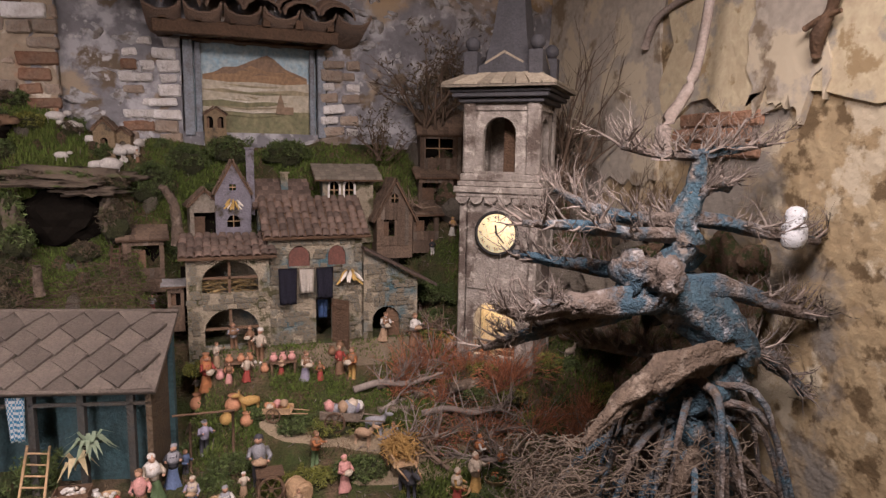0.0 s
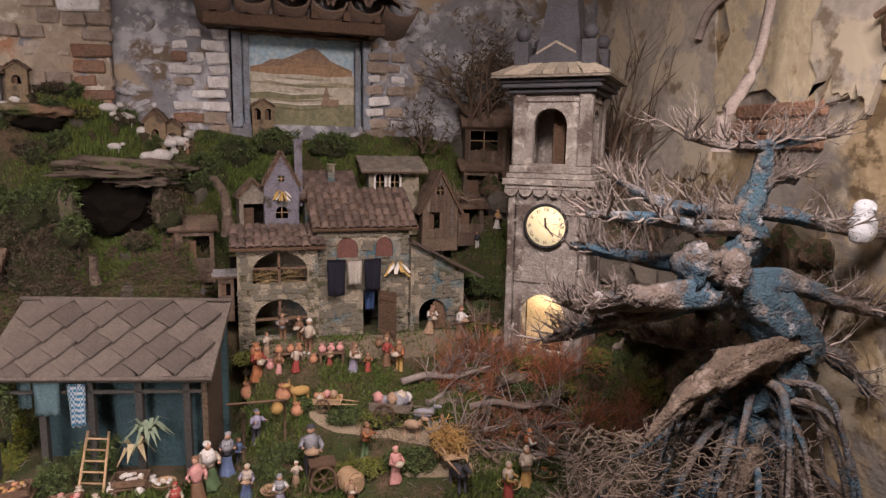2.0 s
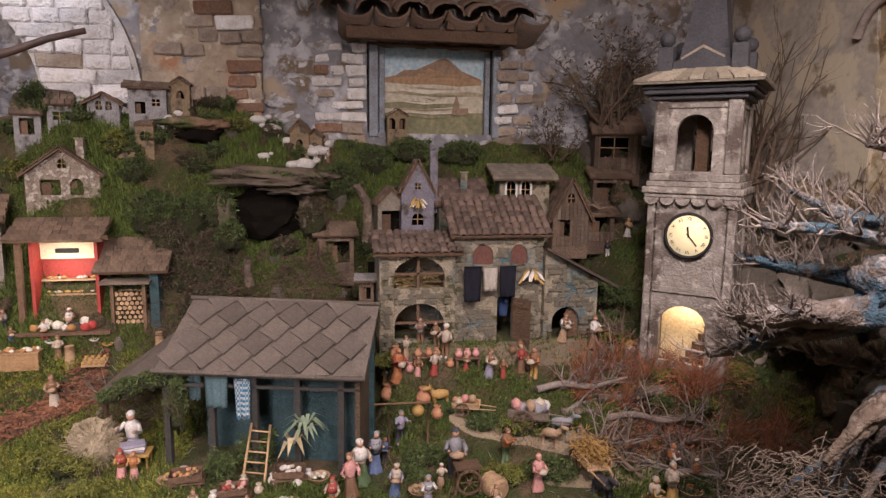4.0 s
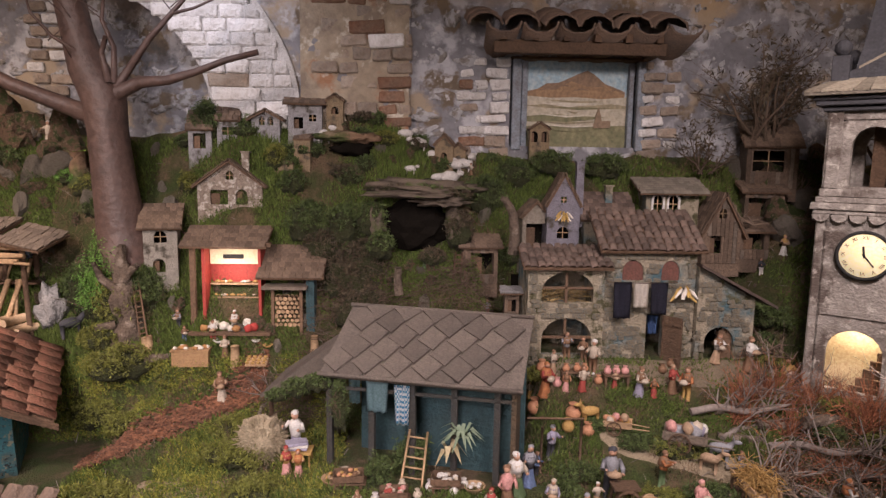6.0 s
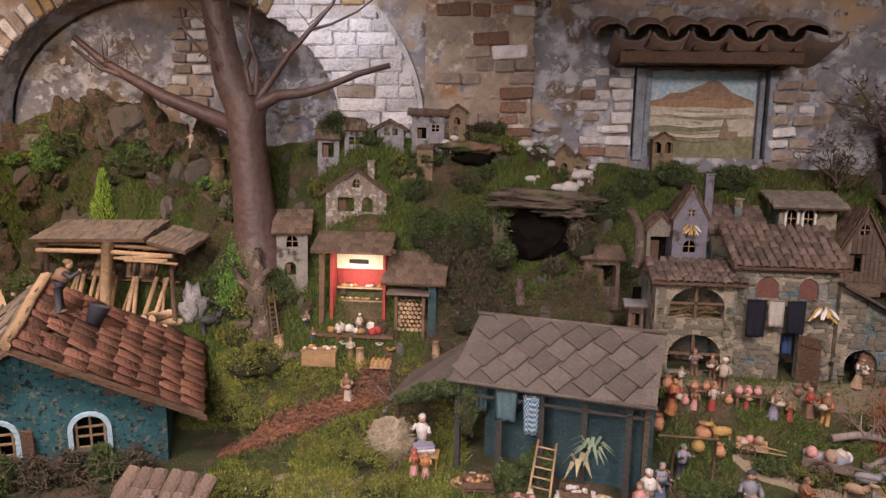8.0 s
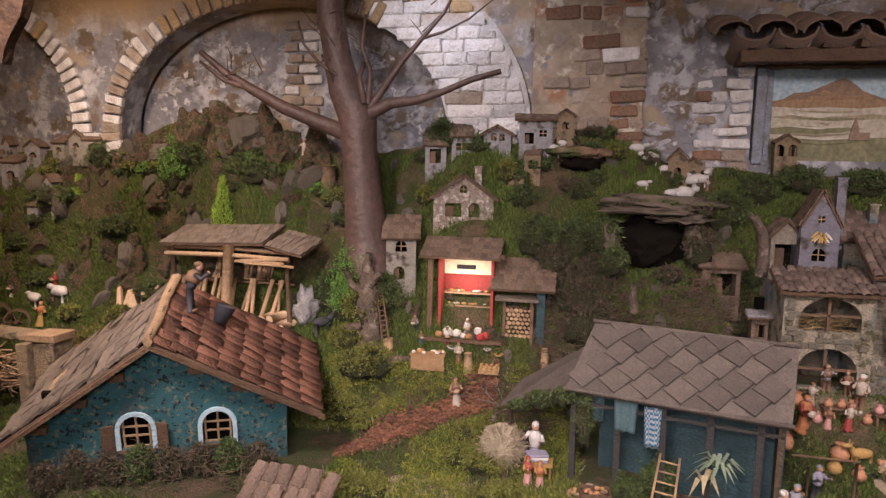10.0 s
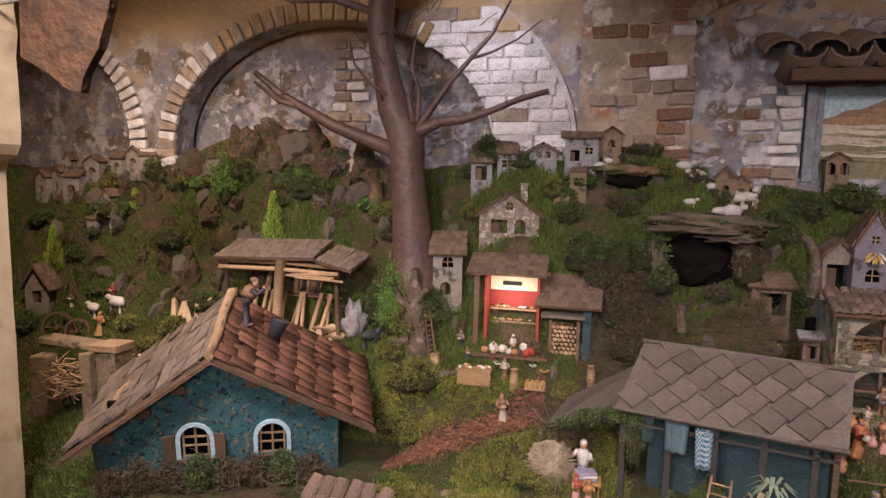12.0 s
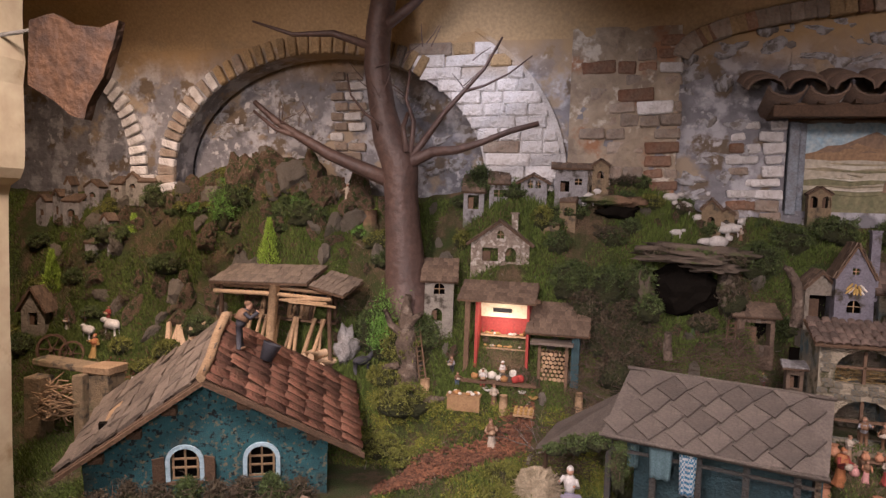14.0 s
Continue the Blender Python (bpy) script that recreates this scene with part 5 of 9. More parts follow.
def make_drift_tree():
    random.seed(5)
    root = thing("driftwood_tree", "gnarled driftwood tree washed with blue paint", "tree", at=pose(0, 0, 0))
    y = 1.85
    P = lambda *q: [(a, y + b, c) for a, b, c in q]
    Q = lambda *q: list(q)
    limbs = [
        ("trunk", Q((1.76, 1.87, 0.15), (1.73, 1.86, 0.35), (1.70, 1.85, 0.508), (1.677, 1.85, 0.597), (1.65, 1.85, 0.694), (1.774, 1.83, 0.76), (1.87, 1.82, 0.85), (1.788, 1.83, 0.973), (1.651, 1.85, 1.057), (1.562, 1.85, 1.121), (1.522, 1.85, 1.18)), [0.15, 0.13, 0.115, 0.105, 0.095, 0.085, 0.08, 0.095, 0.085, 0.07, 0.05]),
        ("root", Q((1.829, 1.79, 0.90), (1.66, 1.75, 0.90), (1.50, 1.74, 0.875), (1.37, 1.72, 0.835), (1.26, 1.70, 0.78), (1.16, 1.68, 0.70)), [0.04, 0.05, 0.048, 0.04, 0.028, 0.01]),
        ("limb", Q((1.563, 1.85, 1.108), (1.38, 1.83, 1.094), (1.204, 1.82, 1.093), (1.103, 1.82, 1.094), (1.001, 1.81, 1.086), (0.911, 1.8, 1.108)), [0.06, 0.05, 0.04, 0.032, 0.022, 0.01]),
        ("limb", Q((1.561, 1.85, 1.131), (1.741, 1.85, 1.121), (1.909, 1.85, 1.088), (2.039, 1.83, 1.037), (2.14, 1.81, 1.01), (2.205, 1.79, 0.99)), [0.05, 0.042, 0.034, 0.028, 0.022, 0.016]),
        ("neck", Q((1.556, 1.85, 1.188), (1.649, 1.87, 1.258), (1.63, 1.87, 1.326), (1.668, 1.87, 1.42), (1.69, 1.87, 1.505), (1.687, 1.87, 1.576)), [0.05, 0.062, 0.05, 0.04, 0.03, 0.02]),
        ("limb", Q((1.64, 1.87, 1.345), (1.471, 1.89, 1.359), (1.322, 1.9, 1.384), (1.169, 1.93, 1.455)), [0.028, 0.024, 0.018, 0.01]),
        ("limb", Q((1.64, 1.87, 1.297), (1.421, 1.85, 1.314), (1.215, 1.83, 1.344), (0.994, 1.82, 1.361)), [0.026, 0.022, 0.017, 0.01]),
        ("limb", Q((1.65, 1.87, 1.364), (1.79, 1.85, 1.344), (1.977, 1.83, 1.304), (2.1, 1.82, 1.285), (2.2, 1.8, 1.27)), [0.03, 0.026, 0.022, 0.018, 0.014]),
        ("limb", Q((1.683, 1.87, 1.57), (1.534, 1.88, 1.573), (1.393, 1.9, 1.592)), [0.018, 0.014, 0.008]),
        ("limb", Q((1.688, 1.87, 1.571), (1.831, 1.87, 1.592), (2.007, 1.87, 1.616)), [0.018, 0.013, 0.007]),
        ("limb", Q((1.661, 1.87, 1.42), (1.747, 1.87, 1.472), (1.834, 1.87, 1.464)), [0.032, 0.027, 0.018]),
        ("limb", Q((1.552, 1.91, 1.139), (1.395, 1.95, 1.178), (1.22, 1.99, 1.207), (1.06, 2.01, 1.238)), [0.03, 0.026, 0.02, 0.012]),
        ("limb", Q((1.419, 1.85, 1.063), (1.262, 1.87, 1.031), (1.15, 1.89, 1.006), (1.034, 1.9, 0.981), (0.922, 1.91, 0.955)), [0.035, 0.03, 0.026, 0.02, 0.009]),
        ("limb", Q((1.87, 1.85, 0.88), (1.98, 1.84, 0.862), (2.08, 1.82, 0.81), (2.19, 1.79, 0.70)), [0.045, 0.035, 0.028, 0.02]),
        ("limb", Q((1.72, 1.92, 0.844), (1.486, 1.95, 0.889), (1.31, 1.95, 0.928)), [0.022, 0.02, 0.015]),
        ("root", P((1.70, -0.05, 0.6), (1.55, -0.14, 0.50), (1.38, -0.22, 0.40), (1.22, -0.3, 0.30)), [0.05, 0.04, 0.03, 0.015]),
        ("root", P((1.82, 0.0, 0.45), (1.98, -0.1, 0.36), (2.12, -0.2, 0.26)), [0.05, 0.04, 0.02]),
    ]
    for name, pts, rad in limbs:
        bm = bmesh.new()
        tube(bm, *eased(pts, rad, 6), 20, wob=0.42 if name == "root" else 0.3)
        part(name, bm, DRIFT_BLUE if name in ("trunk", "neck") else GNARL if name == "root" else DRIFT, root)
    for k in range(44):
        a = random.uniform(math.pi * 0.8, math.pi * 1.75)
        ln = random.uniform(0.25, 0.6)
        p0 = Vector((1.72 + 0.08 * math.cos(a), y + 0.06 * math.sin(a), random.uniform(0.42, 0.8)))
        mid = p0 + Vector((math.cos(a) * ln * 0.5, math.sin(a) * ln * 0.35, -0.08 + random.uniform(-0.04, 0.05)))
        end = p0 + Vector((math.cos(a) * ln, math.sin(a) * ln * 0.6, 0))
        end.z = height(end.x, end.y) + 0.01
        bm = bmesh.new()
        tube(bm, *eased([p0, mid, end], [0.017, 0.011, 0.004]), 8, wob=0.3)
        part("root", bm, DRIFT, root)
    for at, size in (((1.435, 1.84, 1.185), (0.075, 0.07, 0.07)), ((1.515, 1.80, 1.175), (0.065, 0.06, 0.07)), ((1.18, 1.79, 1.10), (0.03, 0.03, 0.028))):
        bm = bmesh.new()
        blob(bm, at, size, 3, 0.5, 5)
        part("burl", bm, DRIFT, root)
    # bristling twigs, limb by limb
    for name, pts, rad in limbs[2:15]:
        if name == "neck":
            continue
        bm = bmesh.new()
        for _ in range(30):
            k = random.randint(max(1, len(pts) - 3), len(pts) - 1)
            f = random.random()
            p = Vector(pts[k - 1]).lerp(Vector(pts[k]), f)
            along = (Vector(pts[k]) - Vector(pts[k - 1])).normalized()
            d = (along * random.uniform(0.3, 1.0) + Vector((random.uniform(-0.5, 0.5), random.uniform(-0.7, 0.7), random.uniform(-0.15, 0.9)))).normalized()
            grow(bm, p, d, random.uniform(0.05, 0.13), 0.0056, 2, 1.0, 3, 5, 0.12)
        for v in bm.verts:
            v.co.x = min(v.co.x, SIDE_X - 0.03)
        part("twig_spray", bm, TWIG_GREY, root, "bristling pale grey twigs")


make_drift_tree()


def make_bush(at, size, name, label, leaf, count, lsize, twigs=14, depth=2, up=0.05, seed=1, category="bush", group=""):
    random.seed(seed)
    root = thing(name, label, category, group, pose(*at))
    bm, pts = bmesh.new(), []
    for k in range(twigs):
        if k and not leaf:
            part("limb", bm, TWIG, root)
            bm = bmesh.new()
        d = Vector((random.gauss(0, 0.6) * size[0], random.gauss(0, 0.5) * size[1], random.uniform(0.35, 1) * size[2])).normalized()
        grow(bm, Vector((random.uniform(-0.25, 0.25) * size[0], random.uniform(-0.25, 0.25) * size[1], 0)), d, max(size) * random.uniform(0.4, 0.65), max(size) * 0.018, depth, 0.75, 2, 4, up, pts)
    part("branchwork" if leaf else "limb", bm, TWIG, root)
    if leaf and count:
        bm = bmesh.new()
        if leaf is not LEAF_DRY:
            # Dark lump within the foliage, painted as the shade between its leaves.
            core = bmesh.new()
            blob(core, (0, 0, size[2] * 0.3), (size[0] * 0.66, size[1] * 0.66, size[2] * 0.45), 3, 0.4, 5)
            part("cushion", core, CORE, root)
            for _ in range(160):
                u, w = random.uniform(0, 6.283), random.uniform(-0.2, 1.57)
                pts.append(Vector((math.cos(u) * math.cos(w) * size[0] * 0.85, math.sin(u) * math.cos(w) * size[1] * 0.85, size[2] * (0.35 + 0.55 * math.sin(w)))))
        keep = [p for p in pts if abs(p.x) < size[0] and abs(p.y) < size[1] and -0.01 < p.z < size[2]] or pts
        leaves(bm, keep, lsize, count, max(size) * 0.05)
        part("foliage", bm, leaf, root)
    return root


# dry shrubs by the wall behind the tower
make_bush((1.36, 3.66, 1.70), (0.30, 0.14, 0.58), "dry_shrub", "dry brown shrub with curled leaves against the wall", LEAF_DRY, 1500, 0.013, 16, 3, seed=3)
make_bush((1.08, 3.68, 1.52), (0.18, 0.1, 0.32), "dry_shrub", "low dry brown shrub against the wall", LEAF_DRY, 500, 0.012, 9, 2, seed=4)
make_bush((1.95, 3.2, 1.25), (0.28, 0.2, 0.9), "bare_shrub", "leafless twiggy shrub in the corner", None, 0, 0.01, 18, 3, 0.1, seed=6)
make_bush((2.0, 2.7, 0.95), (0.2, 0.25, 0.6), "bare_shrub", "leafless twiggy shrub beside the wall", None, 0, 0.01, 14, 3, 0.08, seed=7)


def gz(x, y):
    return height(x, y)


SHRUBS = [
    (-1.96, 3.40, 0.12, 0.26, LEAF_GREEN, "mossy bank at the tree's foot"), (-1.84, 3.44, 0.10, 0.22, LEAF_DARK, "dark mossy bank at the tree's foot"), (-2.16, 3.44, 0.10, 0.24, LEAF_DARK, "dark mossy bank at the tree's foot"),
    (-1.88, 3.24, 0.20, 0.16, LEAF_GREEN, "rounded yellow-green moss bush"), (-1.98, 3.16, 0.14, 0.12, LEAF_GREEN, "rounded yellow-green moss bush"),
    (-2.02, 3.33, 0.12, 0.12, LEAF_GREEN, "rounded yellow-green moss bush"), (-1.80, 3.10, 0.12, 0.10, LEAF_GREEN, "low yellow-green moss bush"), (-1.25, 2.85, 0.16, 0.1, LEAF_GREEN, "low yellow-green moss bush"),
    (-1.3, 3.02, 0.13, 0.09, LEAF_GREEN, "low yellow-green moss bush"), (-1.7, 2.62, 0.15, 0.08, LEAF_GREEN, "low yellow-green moss bush"), (-1.12, 2.66, 0.14, 0.09, LEAF_GREEN, "low yellow-green moss bush"),
    (-0.85, 3.58, 0.16, 0.2, LEAF_DARK, "dark green shrub on the mossy slope"), (-1.05, 3.6, 0.14, 0.2, LEAF_DARK, "dark green shrub on the mossy slope"), (-0.98, 3.48, 0.14, 0.2, LEAF_DRY, "dark brown brushy shrub on the mossy slope"), (-0.80, 3.45, 0.14, 0.22, LEAF_DRY, "dark brown brushy shrub on the mossy slope"),
    (-0.12, 3.62, 0.14, 0.18, LEAF_DARK, "dark green shrub on the mossy slope"), (0.25, 3.76, 0.14, 0.14, LEAF_DARK, "dark green shrub below the niche"), (0.55, 3.77, 0.15, 0.13, LEAF_DARK, "dark green shrub below the niche"), (0.05, 3.72, 0.12, 0.14, LEAF_DARK, "dark green shrub on the mossy slope"),
    (-2.03, 3.46, 0.11, 0.33, LEAF_FRESH, "fresh green feathery shrub at the tree's foot"), (-2.08, 3.42, 0.08, 0.24, LEAF_FRESH, "fresh green feathery shrub at the tree's foot"), (-3.245, 3.68, 0.09, 0.24, LEAF_FRESH, "tall feathery green shrub on the rocky slope"), (-1.0, 3.7, 0.09, 0.1, LEAF_FRESH, "fresh green low shrub on the ridge"),
    (-2.7, 3.7, 0.15, 0.14, LEAF_DARK, "dark green shrub on the mossy slope"), (-3.2, 3.72, 0.15, 0.14, LEAF_DARK, "dark green shrub on the mossy slope"), (-3.6, 3.6, 0.16, 0.12, LEAF_DARK, "dark green shrub on the mossy slope"), (-4.1, 3.66, 0.18, 0.12, LEAF_DARK, "dark green shrub on the mossy slope"),
    (-1.62, 3.8, 0.1, 0.22, LEAF_DARK, "dark green shrub on the mossy slope"), (-3.85, 3.8, 0.12, 0.16, LEAF_DARK, "dark green shrub on the mossy slope"), (-0.45, 3.7, 0.12, 0.12, LEAF_DARK, "dark green shrub on the mossy slope"), (1.25, 3.28, 0.14, 0.1, LEAF_DARK, "dark green shrub on the mossy slope"),
    (-0.5, 2.72, 0.07, 0.16, LEAF_DARK, "dark green climbing plant at the shed"), (-0.62, 2.63, 0.06, 0.13, LEAF_DARK, "dark green climbing plant at the shed"),
]
for x, y, r, h in ((1.32, 2.78, 0.10, 0.09), (1.5, 2.62, 0.09, 0.10), (1.68, 2.8, 0.10, 0.10), (1.9, 2.6, 0.10, 0.12), (1.2, 2.62, 0.07, 0.06)):
    SHRUBS.append((x, y, r, h, LEAF_GREEN, "green moss bush behind the driftwood"))
random.seed(405)
for _ in range(26):
    x, y = random.uniform(-3.7, -2.3), random.uniform(3.66, 3.8)
    SHRUBS.append((x, y, random.uniform(0.05, 0.09), random.uniform(0.05, 0.1), random.choice((LEAF_DARK, LEAF_FRESH, LEAF_GREEN)), "mossy clump among the brown rocks"))
random.seed(404)
for _ in range(46):
    x, y = random.uniform(-4.7, -2.1), random.uniform(3.3, 3.8)
    if -3.1 < x < -2.25 and y < 3.6:
        continue
    SHRUBS.append((x, y, random.uniform(0.07, 0.14), random.uniform(0.06, 0.13), random.choice((LEAF_DARK, LEAF_DARK, LEAF_GREEN, LEAF_DRY)), "low shrub on the rocky slope"))
for _ in range(30):
    x, y = random.uniform(-1.75, 0.1), random.uniform(3.5, 3.82)
    if not (-1.75 < x < -0.95 and y < 3.62):
        SHRUBS.append((x, y, random.uniform(0.05, 0.1), random.uniform(0.05, 0.09), random.choice((LEAF_DARK, LEAF_DARK, LEAF_GREEN)), "low shrub on the mossy ridge"))
for _ in range(22):
    x, y = random.uniform(1.1, 2.1), random.uniform(2.5, 3.5)
    SHRUBS.append((x, y, random.uniform(0.06, 0.1), random.uniform(0.05, 0.1), random.choice((LEAF_DARK, LEAF_DRY, LEAF_GREEN)), "low shrub behind the driftwood"))
for _ in range(22):
    x, y = random.uniform(-1.1, -0.4), random.uniform(3.58, 3.82)
    SHRUBS.append((x, y, random.uniform(0.06, 0.11), random.uniform(0.05, 0.11), random.choice((LEAF_DARK, LEAF_BRAMBLE, LEAF_GREEN)), "low shrub on the ridge crest"))
for _ in range(12):
    x, y = random.uniform(-1.05, -0.7), random.uniform(3.36, 3.55)
    SHRUBS.append((x, y, random.uniform(0.09, 0.14), random.uniform(0.13, 0.22), LEAF_BRAMBLE, "dark bramble beside the cave"))
for x in (-1.72, -1.6, -1.48, -1.36, -1.24, -1.12, -1.0, -0.9):
    SHRUBS.append((x + random.uniform(-0.03, 0.03), 3.68 + random.uniform(-0.02, 0.03), random.uniform(0.06, 0.09), random.uniform(0.08, 0.14), random.choice((LEAF_DARK, LEAF_GREEN)), "low shrub before the upper houses"))
# the flock's meadow and the cottage front stay clear
SHRUBS = [s for s in SHRUBS if not (-0.65 < s[0] < -0.15 and 3.55 < s[1] < 3.78) and not (-1.05 < s[0] < -0.88 and 3.6 < s[1] < 3.78) and not (-1.66 < s[0] < -1.28 and 3.5 < s[1] < 3.68)]
for u, h in ((-0.42, 0.2), (-0.3, 0.24), (-0.18, 0.21), (-0.06, 0.25), (0.06, 0.22), (0.18, 0.24), (0.3, 0.26), (0.42, 0.22)):
    SHRUBS.append((-2.555 + 0.908 * u, 2.45 + 0.418 * u, 0.07, h * 0.72, LEAF_BRAMBLE if h < 0.245 else LEAF_DARK, "dark brushy plant before the blue house"))
for k, (x, y, r, h, leaf, label) in enumerate(SHRUBS):
    make_bush((x, y, gz(x, y) - 0.02), (r, r * 0.8, h), "shrub", label, leaf, (5200 if k < 30 else 2000) if leaf is not LEAF_DRY else 420, 0.0075, 20 if k < 30 else 12, 2, seed=20 + k, group="shrubs")


for k, (x, y, r) in enumerate(((0.38, 3.57, 0.08), (0.52, 3.52, 0.1), (0.63, 3.45, 0.1), (0.8, 3.53, 0.07), (0.18, 3.64, 0.07), (0.47, 2.77, 0.11), (0.61, 2.73, 0.12), (0.76, 2.73, 0.09), (0.66, 2.51, 0.12), (0.48, 2.52, 0.1), (0.29, 2.83, 0.08), (0.19, 2.66, 0.1), (0.09, 3.08, 0.09), (0.1, 2.6, 0.09), (0.04, 2.81, 0.08), (0.83, 2.4, 0.05), (1.26, 2.4, 0.1), (1.11, 2.31, 0.08), (1.38, 2.47, 0.07), (1.12, 2.21, 0.09), (1.03, 2.33, 0.06), (0.35, 2.52, 0.09))):
    make_bush((x, y, gz(x, y) - 0.025), (r * 1.15, r * 0.8, r * 0.62), "moss_cushion", "dark green cushion of moss in the yard", LEAF_DARK if k % 3 else LEAF_GREEN, 3200, 0.0062, 8, 1, seed=600 + k, category="moss", group="moss cushions")


def cypress(x, y, h, seed):
    random.seed(seed)
    root = thing("cypress", "small bright green model cypress", "tree", "cypresses", pose(x, y, gz(x, y) - 0.01))
    bm = bmesh.new()
    tube(bm, [(0, 0, 0), (0, 0, h)], [0.006, 0.002], 5)
    part("trunk", bm, TWIG, root)
    bm = bmesh.new()
    for _ in range(2600):
        z = random.uniform(0.0, 1) ** 1.15 * h
        a = random.uniform(0, 6.283)
        r = h * (0.235 + 0.04 * math.sin(3 * a + 9 * z / h)) * min(1.0, 3.2 * z / h + 0.5) * (1 - z / h) ** 0.75 + 0.002
        q = r * math.sqrt(random.uniform(0.15, 1))
        c = Vector((math.cos(a) * q, math.sin(a) * q, z))
        d = Vector((math.cos(a) * 0.5 + random.uniform(-0.3, 0.3), math.sin(a) * 0.5 + random.uniform(-0.3, 0.3), 1)) * random.uniform(0.01, 0.024)
        b = random.uniform(0, 6.283)
        s = Vector((math.cos(b), math.sin(b), 0)) * 0.0028
        bm.faces.new([bm.verts.new(c - s), bm.verts.new(c + s), bm.verts.new(c + d)])
    part("foliage", bm, LEAF_LIME, root)


cypress(-2.89, 3.60, 0.31, 1)
cypress(-4.42, 3.50, 0.30, 2)
cypress(-3.95, 3.7, 0.12, 3)


# ---- ground cover ----
def scatter_ground():
    random.seed(77)
    verts, faces = [], []
    n = 0
    while n < 310000:
        x, y = (random.uniform(-5.2, 2.15), random.uniform(2.2, 3.83)) if n < 190000 else (random.uniform(-5.0, 0.6), random.uniform(3.3, 3.83))
        m = noise.fractal(Vector((x * 2.6, y * 2.6, 9)), 1.0, 2.0, 3)
        if m < -0.22 + random.uniform(-0.12, 0.12):
            continue
        if any(abs(x - p[0]) < p[2] * 0.95 and abs(y - p[1]) < p[3] * 0.95 for p in PADS) or (0.3 < x < 1.0 and 2.5 < y < 2.8 and m < 0.25):
            continue
        if -1.9 < x < -1.15 and abs(y - 3.12 - 0.55 * (x + 1.45)) < 0.075:
            continue
        z = height(x, y) - 0.004 + random.choice((0.0, 0.0, random.uniform(0, 0.02)))
        a, s, t = random.uniform(0, 6.283), random.uniform(0.0025, 0.005), random.uniform(0.010, 0.024) * (1.0 + max(0.0, m) * 1.6)
        dx, dy = math.cos(a) * s, math.sin(a) * s
        k = len(verts)
        verts += [(x - dx, y - dy, z), (x + dx, y + dy, z), (x + random.uniform(-0.014, 0.014), y - random.uniform(0, 0.016), z + t)]
        faces.append((k, k + 1, k + 2))
        n += 1
    me = bpy.data.meshes.new("moss")
    me.from_pydata(verts, [], faces)
    me.materials.append(GRASS)
    tagged(new("moss", me), "short green moss covering the slopes", "moss", kind="stuff")
    # rounded tufts of moss, dense domes of short blades
    rng = np.random.default_rng(4)
    for name, label, material, x0, x1, y1, total, big in (("moss_tuft", "rounded dark green moss tufts", GRASS, -5.0, 2.1, 3.8, 2700, 0.042), ("bright_moss", "thick yellow-green moss tufts at the front", GRASS_BRIGHT, -2.2, -0.75, 3.3, 1300, 0.05)):
        verts, n = [], 0
        while n < total:
            x, y = random.uniform(x0, x1), random.uniform(2.25, y1)
            m = noise.fractal(Vector((x * 2.6, y * 2.6, 9)), 1.0, 2.0, 3)
            if m < -0.05 or any(abs(x - p[0]) < p[2] and abs(y - p[1]) < p[3] for p in PADS) or (0.3 < x < 1.0 and 2.5 < y < 2.8) or (-1.9 < x < -1.15 and abs(y - 3.12 - 0.55 * (x + 1.45)) < 0.09):
                continue
            n += 1
            r = random.uniform(0.012, big)
            k = 110
            d = rng.standard_normal((k, 3))
            d[:, 2] = np.abs(d[:, 2]) * 0.8
            d /= np.linalg.norm(d, axis=1)[:, None]
            c = np.array((x, y, height(x, y) - 0.004))
            at = c + d * r * np.array((1.2, 1.0, 0.8)) * rng.uniform(0.55, 0.95, (k, 1))
            side = np.cross(d, rng.standard_normal((k, 3)))
            side *= 0.0022 / (np.linalg.norm(side, axis=1)[:, None] + 1e-6)
            tip = at + (d * 0.7 + rng.standard_normal((k, 3)) * 0.45) * rng.uniform(0.006, 0.014, (k, 1))
            verts.append(np.stack((at - side, at + side, tip), 1).reshape(-1, 3))
        verts = np.concatenate(verts)
        me = bpy.data.meshes.new(name)
        me.from_pydata(verts.tolist(), [], np.arange(len(verts)).reshape(-1, 3).tolist())
        me.materials.append(material)
        tagged(new(name, me), label, "moss", kind="stuff")
    # dry grass and dead brush among the moss
    verts = []
    n = 0
    while n < 42000:
        x, y = random.uniform(-4.8, 2.1), random.uniform(2.6, 3.83)
        m = noise.fractal(Vector((x * 3.1, y * 3.1, 31)), 1.0, 2.0, 3)
        if m < 0.02 or any(abs(x - p[0]) < p[2] * 0.95 and abs(y - p[1]) < p[3] * 0.95 for p in PADS) or (-1.9 < x < -1.15 and abs(y - 3.12 - 0.55 * (x + 1.45)) < 0.075):
            continue
        n += 1
        z, a, t = height(x, y), random.uniform(0, 6.283), random.uniform(0.012, 0.045)
        dx, dy = math.cos(a) * 0.0014, math.sin(a) * 0.0014
        verts += [(x - dx, y - dy, z), (x + dx, y + dy, z), (x + random.uniform(-0.03, 0.03), y + random.uniform(-0.03, 0.02), z + t)]
    me = bpy.data.meshes.new("dry_grass")
    me.from_pydata(verts, [], [(k, k + 1, k + 2) for k in range(0, len(verts), 3)])
    me.materials.append(DRY_GRASS)
    tagged(new("dry_grass", me), "dry brown grass and fine brush in the moss", "dry grass", kind="stuff")
    # litter of twigs
    bm = bmesh.new()
